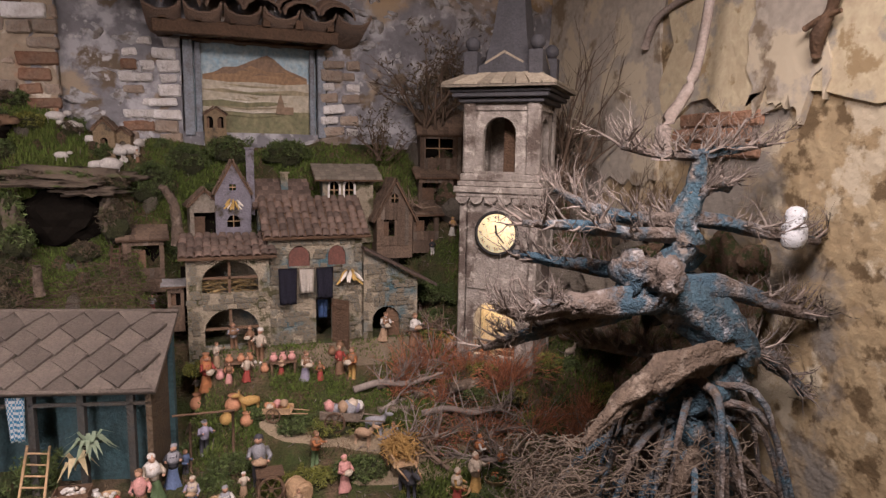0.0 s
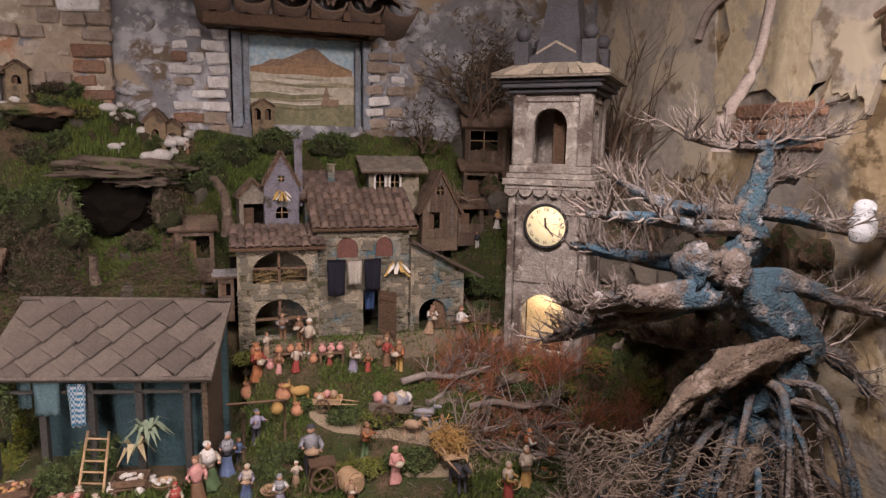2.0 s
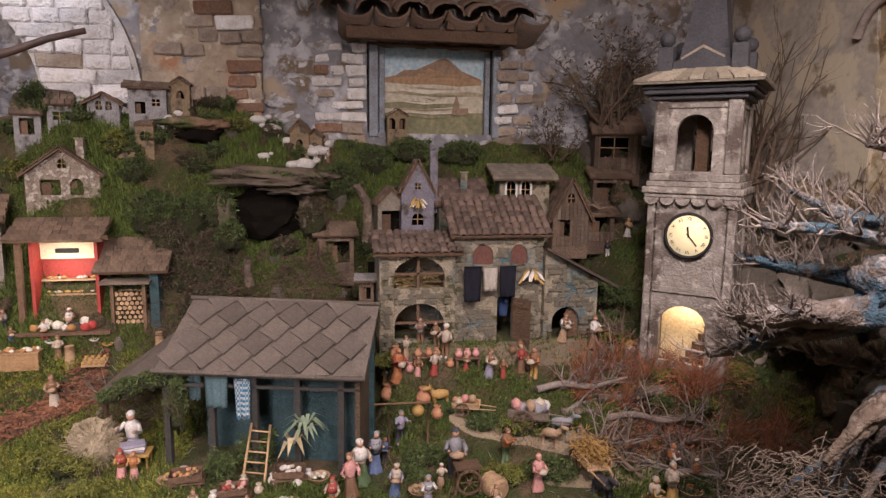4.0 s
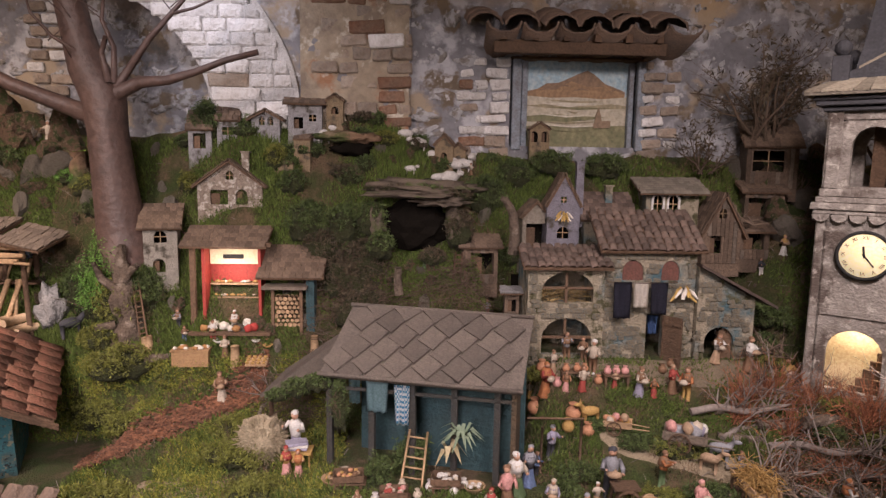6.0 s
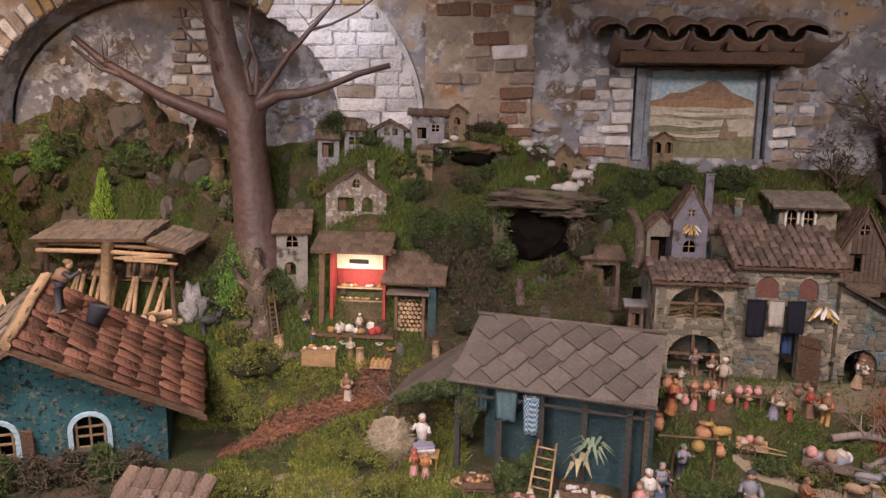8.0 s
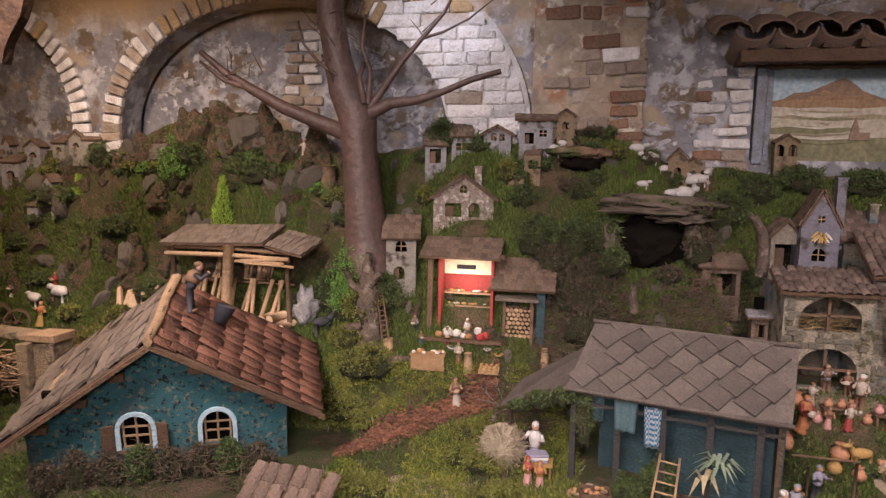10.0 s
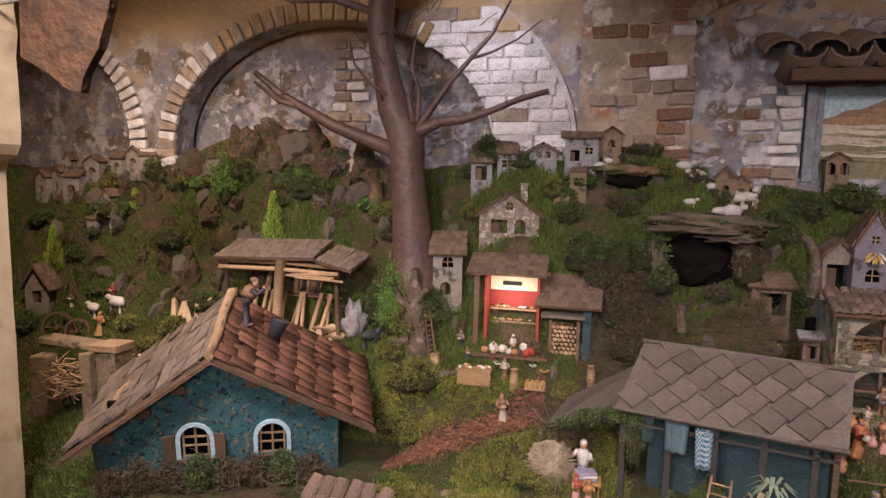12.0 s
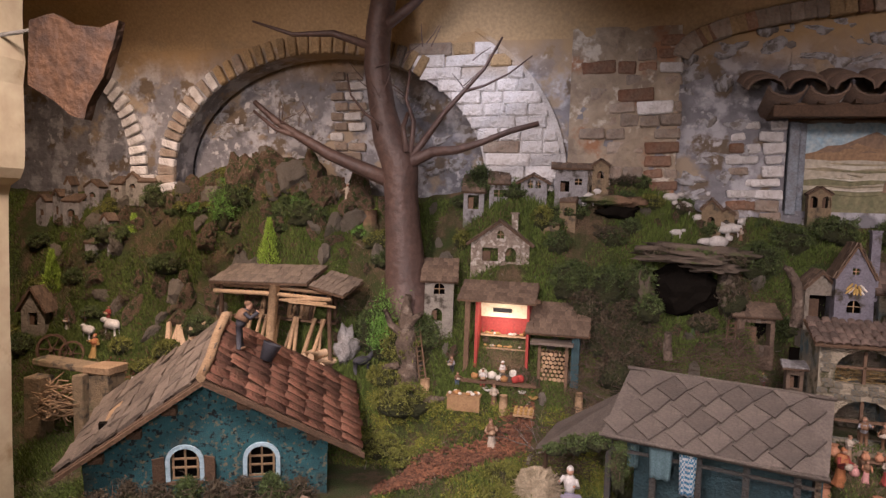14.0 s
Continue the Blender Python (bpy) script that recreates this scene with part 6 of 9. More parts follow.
    for _ in range(2600):
        x, y = random.uniform(-4.4, 2.1), random.uniform(2.25, 3.8)
        if any(abs(x - p[0]) < p[2] * 0.9 and abs(y - p[1]) < p[3] * 0.9 for p in PADS):
            continue
        z = height(x, y)
        d = Vector((random.uniform(-1, 1), random.uniform(-1, 1), random.uniform(-0.1, 0.9))).normalized() * random.uniform(0.02, 0.05)
        tube(bm, [(x, y, z), (x + d.x, y + d.y, z + max(0.004, d.z))], [0.002, 0.001], 3, cap=False)
    tagged(part("twig_litter", bm, TWIG_GREY), "scattered dry twigs on the moss", "twigs", kind="stuff")


scatter_ground()


def make_rocks():
    random.seed(8)
    meshes = []
    for k in range(7):
        bm = bmesh.new()
        blob(bm, (0, 0, 0), (0.85, 0.8, 1.0), 3, 0.5, 2.4)
        planes = [(Vector([random.gauss(0, 1) for _ in range(3)]).normalized(), random.uniform(0.45, 0.8)) for _ in range(13)]
        for v in bm.verts:
            for nrm, far in planes:
                past = v.co.dot(nrm) - far
                if past > 0:
                    v.co -= nrm * past
            v.co *= 1.25 + 0.16 * noise.noise(v.co * 4.1 + Vector((k, 0, 0))) + 0.10 * noise.noise(v.co * 10)
        for f in bm.faces:
            f.smooth = False
        me = bpy.data.meshes.new("rock")
        bm.to_mesh(me)
        bm.free()
        me.materials.append(ROCK_BROWN if k < 5 else STONE)
        meshes.append(me)

    def rock(x, y, s, label="rough brown rock in the moss"):
        ob = new("rock", random.choice(meshes))
        ob.matrix_world = pose(x, y, gz(x, y) + s * 0.15, random.uniform(-25, 25), random.uniform(-25, 25), random.uniform(0, 360)) @ Matrix.Diagonal((s, s * random.uniform(0.7, 1.1), s * random.uniform(0.7, 1.5), 1))
        tagged(ob, label, "rock", "rocks")

    for _ in range(110):
        rock(random.uniform(-4.6, -2.15), random.uniform(3.42, 3.83), random.uniform(0.025, 0.08))
    for _ in range(34):
        rock(random.uniform(-3.7, -2.3), random.uniform(3.74, 3.83), random.uniform(0.05, 0.11), "rough brown rock along the top of the slope")
    for _ in range(60):
        rock(random.uniform(-2.0, 0.1), random.uniform(3.3, 3.82), random.uniform(0.015, 0.05))
    for _ in range(22):
        rock(random.uniform(1.2, 2.15), random.uniform(2.3, 3.3), random.uniform(0.03, 0.08))
    for _ in range(26):
        rock(random.uniform(1.3, 2.15), random.uniform(1.6, 2.1), random.uniform(0.05, 0.11), "brown rock heaped at the driftwood roots")
    for _ in range(24):
        rock(random.uniform(1.3, 2.15), random.uniform(3.45, 3.8), random.uniform(0.06, 0.12), "grey-brown rock stacked behind the tower")
    for tier in range(7):
        for k in range(6):
            y = 2.0 + k * 0.1 + random.uniform(-0.03, 0.03)
            x = 2.14 - 0.035 * (6 - tier) + random.uniform(-0.03, 0.03)
            ob = new("rock", random.choice(meshes))
            ob.matrix_world = pose(x, y, 0.36 + tier * 0.13 + random.uniform(-0.02, 0.02), random.uniform(-15, 15), random.uniform(-15, 15), random.uniform(0, 360)) @ Matrix.Diagonal((0.085, 0.08, 0.085, 1))
            tagged(ob, "dark brown rock in a stacked bank by the wall", "rock", "rocks")
    for tier in range(4):
        for k in range(8):
            y = 2.42 + k * 0.13 + random.uniform(-0.04, 0.04)
            x = 2.12 - 0.10 * (3 - tier) - max(0.0, y - 2.95) * 0.35 + random.uniform(-0.03, 0.03)
            ob = new("rock", random.choice(meshes))
            ob.matrix_world = pose(x, y, 0.80 + tier * 0.14 + random.uniform(-0.02, 0.02), random.uniform(-15, 15), random.uniform(-15, 15), random.uniform(0, 360)) @ Matrix.Diagonal((0.11, 0.10, 0.085, 1))
            tagged(ob, "dark brown rock in a stacked bank by the wall", "rock", "rocks")


ROCK_BROWN = layered("brown_cork_rock", ((0.23, 0.14, 0.08), (0.10, 0.065, 0.045), 9.0), [((0.055, 0.075, 0.018), 2.6, 0.48, 0.58, 2.0), ((0.30, 0.22, 0.15), 6.0, 0.56, 0.66, 5.0)], bump=1.0, fine=30)
make_rocks()

# ---- small houses of the village ----
PLASTER_PALE = layered("pale_house_plaster", ((0.36, 0.33, 0.28), (0.22, 0.20, 0.17), 26.0), [((0.07, 0.06, 0.045), 11.0, 0.53, 0.63, 2.0), ((0.10, 0.11, 0.05), 7.0, 0.58, 0.70, 6.0)], bump=0.7, fine=120)
PLASTER_WHITE = layered("chalky_house_plaster", ((0.38, 0.37, 0.37), (0.20, 0.19, 0.19), 26.0), [((0.07, 0.06, 0.045), 11.0, 0.53, 0.63, 2.0), ((0.10, 0.11, 0.05), 7.0, 0.58, 0.70, 6.0)], bump=0.7, fine=120)
PLASTER_TAN = layered("tan_house_plaster", ((0.30, 0.22, 0.13), (0.19, 0.14, 0.085), 26.0), [((0.07, 0.06, 0.045), 11.0, 0.53, 0.63, 2.0), ((0.10, 0.11, 0.05), 7.0, 0.58, 0.70, 6.0)], bump=0.7, fine=120)
PLASTER_LILAC = layered("grey_lilac_stone", ((0.24, 0.23, 0.27), (0.14, 0.13, 0.15), 26.0), [((0.07, 0.06, 0.045), 11.0, 0.53, 0.63, 2.0), ((0.10, 0.11, 0.05), 7.0, 0.58, 0.70, 6.0)], bump=0.7, fine=120)
PEBBLE = layered("pebbled_house_wall", ((0.40, 0.34, 0.28), (0.20, 0.15, 0.11), 40.0), [((0.55, 0.50, 0.44), 36.0, 0.55, 0.62, 3.0)], bump=1.0, fine=90)
FRAME_WHITE = mat("white_arch_paint", (0.70, 0.68, 0.64), (0.5, 0.48, 0.45), 30, 0.8, 0.3)
PLANK_ROOF = mat("brown_plank_roof", (0.16, 0.11, 0.075), (0.10, 0.07, 0.05), 16, 0.9, 0.5, 90, random_tint=0.3)


def shingle_field(parent, m, width, length, w=0.03, l=0.03, material=None):
    """Small flat shingles in staggered rows on a slope."""
    key = (round(w, 3), round(l, 3), (material or PLANK_ROOF).name)
    if key not in SHINGLES:
        bm = bmesh.new()
        box(bm, (-w * 0.48, 0, 0), (w * 0.48, l * 1.15, 0.005), jig=0.001)
        me = bpy.data.meshes.new("shingle")
        bm.to_mesh(me)
        bm.free()
        me.materials.append(material or PLANK_ROOF)
        SHINGLES[key] = me
    nx, ny = max(1, round(width / w)), max(1, round(length / l))
    for j in range(ny):
        for i in range(nx):
            ob = new("shingle", SHINGLES[key])
            ob.parent = parent
            ob.matrix_local = m @ pose((i + 0.5 + 0.18 * (j % 2)) * width / (nx + 0.2), j * length / ny, 0.002, 5 + random.uniform(-2, 3), random.uniform(-2, 2), random.uniform(-4, 4))


SHINGLES = {}


def small_house(name, label, x, y, z, w, d, h, rise, wall, gable=True, yaw=0, openings=(), roof=None, chimney=None, over=0.025, group="village houses", category="house"):
    """A model house. gable: the ridge runs away from the viewer; else it runs across and the slope faces the viewer."""
    z = max(z, gz(x, y - 0.01) - 0.025)
    root = thing(name, label, category, group, pose(x, y, z, 0, 0, yaw))
    holes = []
    for o in openings:
        x0, x1, z0, z1, arched = o
        holes.append(arch_line(x0, x1, z0, z1 - (x1 - x0) / 2 * arched, (x1 - x0) / 2 * arched, 6) if arched else [(x0, z0), (x0, z1), (x1, z1), (x1, z0)])
    bm = bmesh.new()
    top = [(-w / 2, h), (0, h + rise), (w / 2, h)] if gable else None
    holed_wall(bm, -w / 2, w / 2, -0.12, h, 0, 0.012, holes, top=top)
    part("front_wall", bm, wall, root)
    bm = bmesh.new()
    box(bm, (-w / 2, 0.0125, -0.12), (-w / 2 + 0.012, d, h))
    part("side_wall", bm, wall, root)
    bm = bmesh.new()
    box(bm, (w / 2 - 0.012, 0.0125, -0.12), (w / 2, d, h))
    part("side_wall", bm, wall, root)
    # Rear wall painted black to stand for the shade inside the room.
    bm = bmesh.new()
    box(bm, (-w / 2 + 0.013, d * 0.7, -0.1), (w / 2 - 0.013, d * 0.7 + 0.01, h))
    part("rear_wall", bm, SHADE_BLACK, root)
    if wall is PLANK_ROOF:
        n = max(4, int(w / 0.021))
        for k in range(n):
            u0, u1 = -w / 2 + w * k / n, -w / 2 + w * (k + 1) / n
            mid = (u0 + u1) / 2
            roofline = h + rise * (1 - abs(mid) / (w / 2)) - 0.006 if gable else h - 0.004
            cuts = sorted((o[2], o[3]) for o in openings if o[0] - 0.004 < u1 and u0 < o[1] + 0.004)
            low = -0.05
            for c0, c1 in cuts + [(roofline, roofline)]:
                if c0 - low > 0.012:
                    bm = bmesh.new()
                    box(bm, (u0 + 0.0012, -0.004 - random.uniform(0, 0.002), low), (u1 - 0.0012, -0.0008, c0 - random.uniform(0, 0.004)))
                    part("plank", bm, random.choice((PLANK_ROOF, PLANK_ROOF, WOOD_GREY)), root)
                low = max(low, c1)
    for o in openings:
        x0, x1, z0, z1, arched = o
        if z0 > 0.02:
            bm = bmesh.new()
            cx = (x0 + x1) / 2
            box(bm, (cx - 0.002, 0.004, z0), (cx + 0.002, 0.008, z1))
            box(bm, (x0, 0.004, (z0 + z1) / 2 - 0.002), (x1, 0.008, (z0 + z1) / 2 + 0.002))
            part("window_bar", bm, WOOD_PALE, root)
        else:
            bm = bmesh.new()
            box(bm, (x0, 0.014, z0), (x0 + (x1 - x0) * 0.5, 0.02, z1 - (x1 - x0) * 0.2))
            part("door", bm, WOOD, root)
    if gable:
        run = w / 2 + over
        drop = run * rise / (w / 2)
        ang = math.degrees(math.atan2(drop, run))
        ln = math.hypot(run, drop)
        for s in (1, -1):
            if s > 0:
                m = Matrix.Translation((run, -over, h + rise - drop + 0.004)) @ pose(0, 0, 0, 0, 0, 90) @ pose(0, 0, 0, ang)
            else:
                m = Matrix.Translation((-run, d + over, h + rise - drop + 0.004)) @ pose(0, 0, 0, 0, 0, -90) @ pose(0, 0, 0, ang)
            slab(root, m, d + 2 * over, ln, 0.008, WOOD)
            shingle_field(root, m, d + 2 * over, ln, 0.028, 0.03, roof)
    else:
        m, ln = slope(-w / 2 - over, -over, h - over * rise / d, d + over, rise + over * rise / d)
        slab(root, m, w + 2 * over, ln, 0.008, WOOD)
        shingle_field(root, m, w + 2 * over, ln, 0.03, 0.032, roof)
    if chimney:
        cx, cy, cz = chimney
        bm = bmesh.new()
        box(bm, (cx - 0.018, cy - 0.018, h * 0.5), (cx + 0.018, cy + 0.018, cz), jig=0.002)
        box(bm, (cx - 0.024, cy - 0.024, cz), (cx + 0.024, cy + 0.024, cz + 0.008), jig=0.001)
        part("chimney", bm, wall, root)
    return root


random.seed(31)
small_house("stone_cottage", "pebble-walled cottage with a brown gable roof", -1.46, 3.62, 1.325, 0.33, 0.16, 0.105, 0.12, PEBBLE, True, 3, ((-0.1, -0.01, 0.0, 0.075, 0), (0.03, 0.09, 0.0, 0.08, 1), (-0.02, 0.02, 0.13, 0.175, 1)), chimney=(0.075, 0.05, 0.27))
small_house("grey_cottage", "tall narrow grey cottage under a sloping plank roof", -1.765, 3.46, 0.97, 0.16, 0.12, 0.26, 0.09, PLASTER_PALE, False, 12, ((-0.04, 0.02, 0.02, 0.09, 1), (-0.03, 0.03, 0.17, 0.23, 1)))
small_house("ruined_house", "tan ruined house with arched windows", -1.2, 3.68, 1.35, 0.12, 0.1, 0.14, 0.04, PLASTER_TAN, False, -8, ((-0.02, 0.03, 0.02, 0.1, 1),), over=0.005)
small_house("ruined_tower", "tan ruined house with arched windows", -1.1, 3.71, 1.38, 0.09, 0.09, 0.2, 0.03, PLASTER_TAN, False, -8, ((-0.02, 0.02, 0.12, 0.17, 1),), over=0.004)
small_house("plaster_house", "pale plaster house with blue-grey shutters", -1.645, 3.74, 1.605, 0.12, 0.08, 0.12, 0.09, PLASTER_WHITE, False, 5, ((-0.035, 0.03, 0.01, 0.09, 0),), over=0.012)
small_house("plaster_house", "pale plaster house with a balcony", -1.50, 3.75, 1.61, 0.11, 0.08, 0.165, 0.08, PLASTER_WHITE, False, 5, ((-0.03, 0.03, 0.08, 0.12, 0), (-0.03, 0.03, 0.01, 0.05, 0)), over=0.012)
small_house("white_lattice_house", "white house with lattice windows", -1.30, 3.76, 1.715, 0.15, 0.06, 0.065, 0.04, PLASTER_WHITE, True, 0, ((-0.035, -0.005, 0.03, 0.075, 1), (0.01, 0.04, 0.03, 0.075, 1)))
small_house("plaster_house", "pale plaster house under a flat plank roof", -1.09, 3.76, 1.72, 0.18, 0.06, 0.15, 0.025, PLASTER_WHITE, False, 3, ((-0.06, -0.01, 0.01, 0.07, 0), (0.02, 0.06, 0.05, 0.085, 0)))
small_house("red_brick_ruin", "reddish ruined house on the ridge", -0.93, 3.76, 1.80, 0.09, 0.06, 0.08, 0.03, PLASTER_TAN, True, 0, ((-0.02, 0.02, 0.01, 0.05, 1),), over=0.008)
small_house("tan_church", "small tan church with a bell gable", -0.34, 3.76, 1.555, 0.1, 0.08, 0.1, 0.05, PLASTER_TAN, True, -10, ((-0.018, 0.018, 0.0, 0.06, 1),), over=0.008)
small_house("tan_church", "small tan chapel with a round arch", -0.26, 3.78, 1.54, 0.08, 0.06, 0.09, 0.03, PLASTER_TAN, True, -10, ((-0.018, 0.018, 0.0, 0.06, 1),), over=0.006)
small_house("brick_ruin", "reddish brick ruin with double arches", 0.19, 3.79, 1.68, 0.11, 0.05, 0.07, 0.035, PLASTER_TAN, True, 0, ((-0.05, -0.01, 0.0, 0.06, 1), (0.01, 0.05, 0.0, 0.06, 1)), over=0.006)
# rear village behind the farmhouse
small_house("gabled_house", "narrow grey-lilac stone house with a steep gable", 0.25, 3.40, 1.13, 0.165, 0.12, 0.23, 0.15, PLASTER_LILAC, True, 0, ((-0.03, 0.03, 0.06, 0.12, 1), (-0.015, 0.015, 0.24, 0.27, 0)), chimney=(0.085, 0.05, 0.44), over=0.008)
small_house("stone_barn", "grey stone barn with a sagging slab roof", 0.12, 3.44, 1.12, 0.14, 0.1, 0.18, 0.07, STONE, True, 8, ((-0.05, 0.05, 0.0, 0.14, 0),), over=0.015)
small_house("tiled_house", "stone house under a brown tiled roof", 0.49, 3.43, 1.10, 0.25, 0.16, 0.20, 0.11, CASTLE, False, 0, (), roof=TILE_BROWN, chimney=(0.02, 0.1, 0.35))
arched = small_house("arched_house", "dark stone house with white arched windows", 0.84, 3.50, 1.20, 0.27, 0.16, 0.235, 0.055, CASTLE, False, -3, ((-0.1, -0.05, 0.12, 0.21, 1), (-0.02, 0.03, 0.12, 0.21, 1)), roof=STONE, over=0.045)
for x in (-0.075, 0.005):
    bm = bmesh.new()
    o, i = arch_line(x - 0.034, x + 0.034, 0.12, 0.185, 0.036, 8), arch_line(x - 0.024, x + 0.024, 0.12, 0.185, 0.025, 8)
    for a in range(len(o) - 1):
        prism(bm, [o[a], o[a + 1], i[a + 1], i[a]], -0.006, 0.002)
    bmesh.ops.remove_doubles(bm, verts=bm.verts, dist=0.0002)
    part("arch_frame", bm, FRAME_WHITE, arched, "white painted arch frame")
small_house("timber_chalet", "brown timber chalet with a steep gable", 1.075, 3.42, 1.12, 0.2, 0.14, 0.12, 0.18, PLANK_ROOF, True, 0, ((-0.02, 0.02, 0.18, 0.23, 1), (-0.06, 0.0, 0.0, 0.09, 0)))
small_house("timber_stall", "low timber stall with a plank roof", 1.26, 3.44, 1.14, 0.15, 0.1, 0.10, 0.03, PLANK_ROOF, False, 0, ((-0.06, 0.05, 0.0, 0.08, 0),))
small_house("timber_barn", "large brown timber barn on the rocks", 1.42, 3.62, 1.50, 0.26, 0.14, 0.19, 0.12, PLANK_ROOF, False, -10, ((-0.1, 0.06, 0.04, 0.15, 0),))
small_house("timber_barn", "brown timber hayloft below the barn", 1.36, 3.56, 1.30, 0.2, 0.1, 0.14, 0.04, PLANK_ROOF, False, -8, ((-0.08, 0.06, 0.0, 0.1, 0),))
small_house("plank_hut", "low plank hut beside the cave", -0.16, 3.42, 1.0, 0.18, 0.12, 0.15, 0.05, PLANK_ROOF, False, 6, ((-0.05, 0.07, 0.0, 0.11, 0),))
small_house("plank_hut", "small plank kiosk with a pale stone top", -0.02, 3.24, 0.85, 0.07, 0.05, 0.10, 0.012, PLANK_ROOF, False, 0, ((-0.02, 0.02, 0.0, 0.06, 0),), roof=PLASTER_WHITE)
# far hamlet by the side arch
for x, y, z, w, h, g in ((-4.72, 3.74, 1.42, 0.1, 0.1, True), (-4.60, 3.75, 1.43, 0.07, 0.13, True), (-4.46, 3.73, 1.42, 0.13, 0.11, False), (-4.52, 3.77, 1.45, 0.045, 0.2, True), (-4.35, 3.80, 1.56, 0.12, 0.07, True), (-4.15, 3.80, 1.60, 0.1, 0.06, False), (-4.02, 3.80, 1.63, 0.11, 0.06, True), (-3.9, 3.8, 1.63, 0.12, 0.05, False), (-4.12, 3.66, 1.24, 0.07, 0.17, True), (-4.05, 3.64, 1.2, 0.06, 0.12, True), (-4.2, 3.62, 1.16, 0.08, 0.1, False)):
    small_house("far_house", "tiny grey-lilac plaster house in the far hamlet", x, y - 0.03, z + 0.05, w, 0.07, h, 0.04, PLASTER_WHITE if h > 0.06 else PLASTER_PALE, g, random.uniform(-10, 10), ((-w * 0.25, w * 0.25, 0.0, h * 0.5, 1),), over=0.008, group="far hamlet houses")
small_house("dark_hut", "dark grey gabled hut near the pillar", -4.42, 3.35, 0.78, 0.16, 0.12, 0.12, 0.12, STONE, True, 10, ((-0.03, 0.03, 0.0, 0.08, 0),))


INK_RED = mat("red_cloth", (0.42, 0.05, 0.04), (0.30, 0.04, 0.03), 30, 0.85, 0.3)
CUT_TAN = mat("tan_counter_wood", (0.40, 0.25, 0.12), (0.28, 0.16, 0.08), 30, 0.8, 0.4, 120)

# ---- bakery ----
def make_bakery():
    root = thing("bakery_stall", "open bakery stall with a red interior and plank roof", "stall", at=pose(0, 0, 0))
    cream = mat("cream_fascia", (0.82, 0.72, 0.48), (0.74, 0.62, 0.40), 12, 0.7, 0.1)
    red = mat("red_stall_paint", (0.40, 0.05, 0.035), (0.28, 0.04, 0.03), 14, 0.7, 0.2)
    spec = [("rear_wall", (-1.54, 3.50, 0.66), (-1.26, 3.515, 1.15), red), ("side_wall", (-1.545, 3.40, 0.66), (-1.53, 3.499, 1.13), red), ("side_wall", (-1.27, 3.40, 0.66), (-1.255, 3.499, 1.13), red),
            ("fascia", (-1.528, 3.478, 1.035), (-1.275, 3.486, 1.115), cream), ("sign", (-1.46, 3.472, 1.062), (-1.36, 3.4775, 1.082), BLACK), ("floor_board", (-1.6, 3.33, 0.70), (-1.2, 3.499, 0.715), WOOD),
            ("post", (-1.60, 3.385, 0.6), (-1.575, 3.405, 1.14), WOOD), ("beam", (-1.62, 3.38, 1.135), (-1.2, 3.40, 1.155), WOOD)]
    for name, lo, hi, m in spec:
        bm = bmesh.new()
        box(bm, lo, hi, jig=0.001)
        part(name, bm, m, root)
    for z in (0.86, 0.93):
        bm = bmesh.new()
        box(bm, (-1.525, 3.46, z), (-1.275, 3.498, z + 0.008))
        part("shelf", bm, WOOD_PALE, root)
    m, ln = slope(-1.64, 3.36, 1.135, 0.17, 0.08)
    slab(root, m, 0.42, ln, 0.01, WOOD)
    shingle_field(root, m, 0.42, ln, 0.032, 0.035)
    m, ln = slope(-1.27, 3.345, 0.985, 0.2, 0.13)
    slab(root, m, 0.33, ln, 0.01, WOOD)
    shingle_field(root, m, 0.33, ln, 0.032, 0.035)
    shed = thing("fuel_store", "dark lean-to store with stacked firewood", "shed", at=pose(0, 0, 0))
    # The store's rear wall is black: its inner shade is in the colour.
    for name, lo, hi, mt in (("side_wall", (-1.03, 3.38, 0.66), (-0.99, 3.5, 0.98), TEAL), ("post", (-1.2, 3.36, 0.66), (-1.185, 3.375, 0.93), WOOD), ("post", (-1.06, 3.36, 0.66), (-1.045, 3.375, 0.93), WOOD), ("awning", (-1.24, 3.33, 0.93), (-1.02, 3.44, 0.945), WOOD_GREY), ("rear_wall", (-1.25, 3.50, 0.6), (-0.96, 3.515, 1.05), SHADE_BLACK)):
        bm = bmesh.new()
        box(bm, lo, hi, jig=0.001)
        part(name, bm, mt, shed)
    stack = thing("firewood_stack", "stack of round split firewood billets", "firewood", at=pose(0, 0, 0))
    for j in range(7):
        for i in range(6):
            bm = bmesh.new()
            r = random.uniform(0.008, 0.012)
            c = (-1.178 + i * 0.0225 + 0.011 * (j % 2), 3.375, 0.745 + j * 0.022)
            tube(bm, [c, (c[0], 3.44, c[2])], r, 7)
            part("billet", bm, WOOD_PALE, stack)


make_bakery()
random.seed(52)
BREAD = mat("crusty_bread", (0.50, 0.27, 0.10), (0.34, 0.16, 0.06), 60, 0.8, 0.4, 120, random_tint=0.2)
FLOUR = mat("white_flour_sack", (0.72, 0.68, 0.60), (0.58, 0.53, 0.45), 40, 0.9, 0.4, 120, random_tint=0.1)


def goods(name, label, x, y, z, s, material, category):
    bm = bmesh.new()
    blob(bm, (0, 0, s[2] * 0.9), s, 2, 0.2, 4)
    ob = part(name, bm, material)
    ob.matrix_world = pose(x, y, z, 0, 0, random.uniform(-40, 40))
    tagged(ob, label, category, "bakery goods")


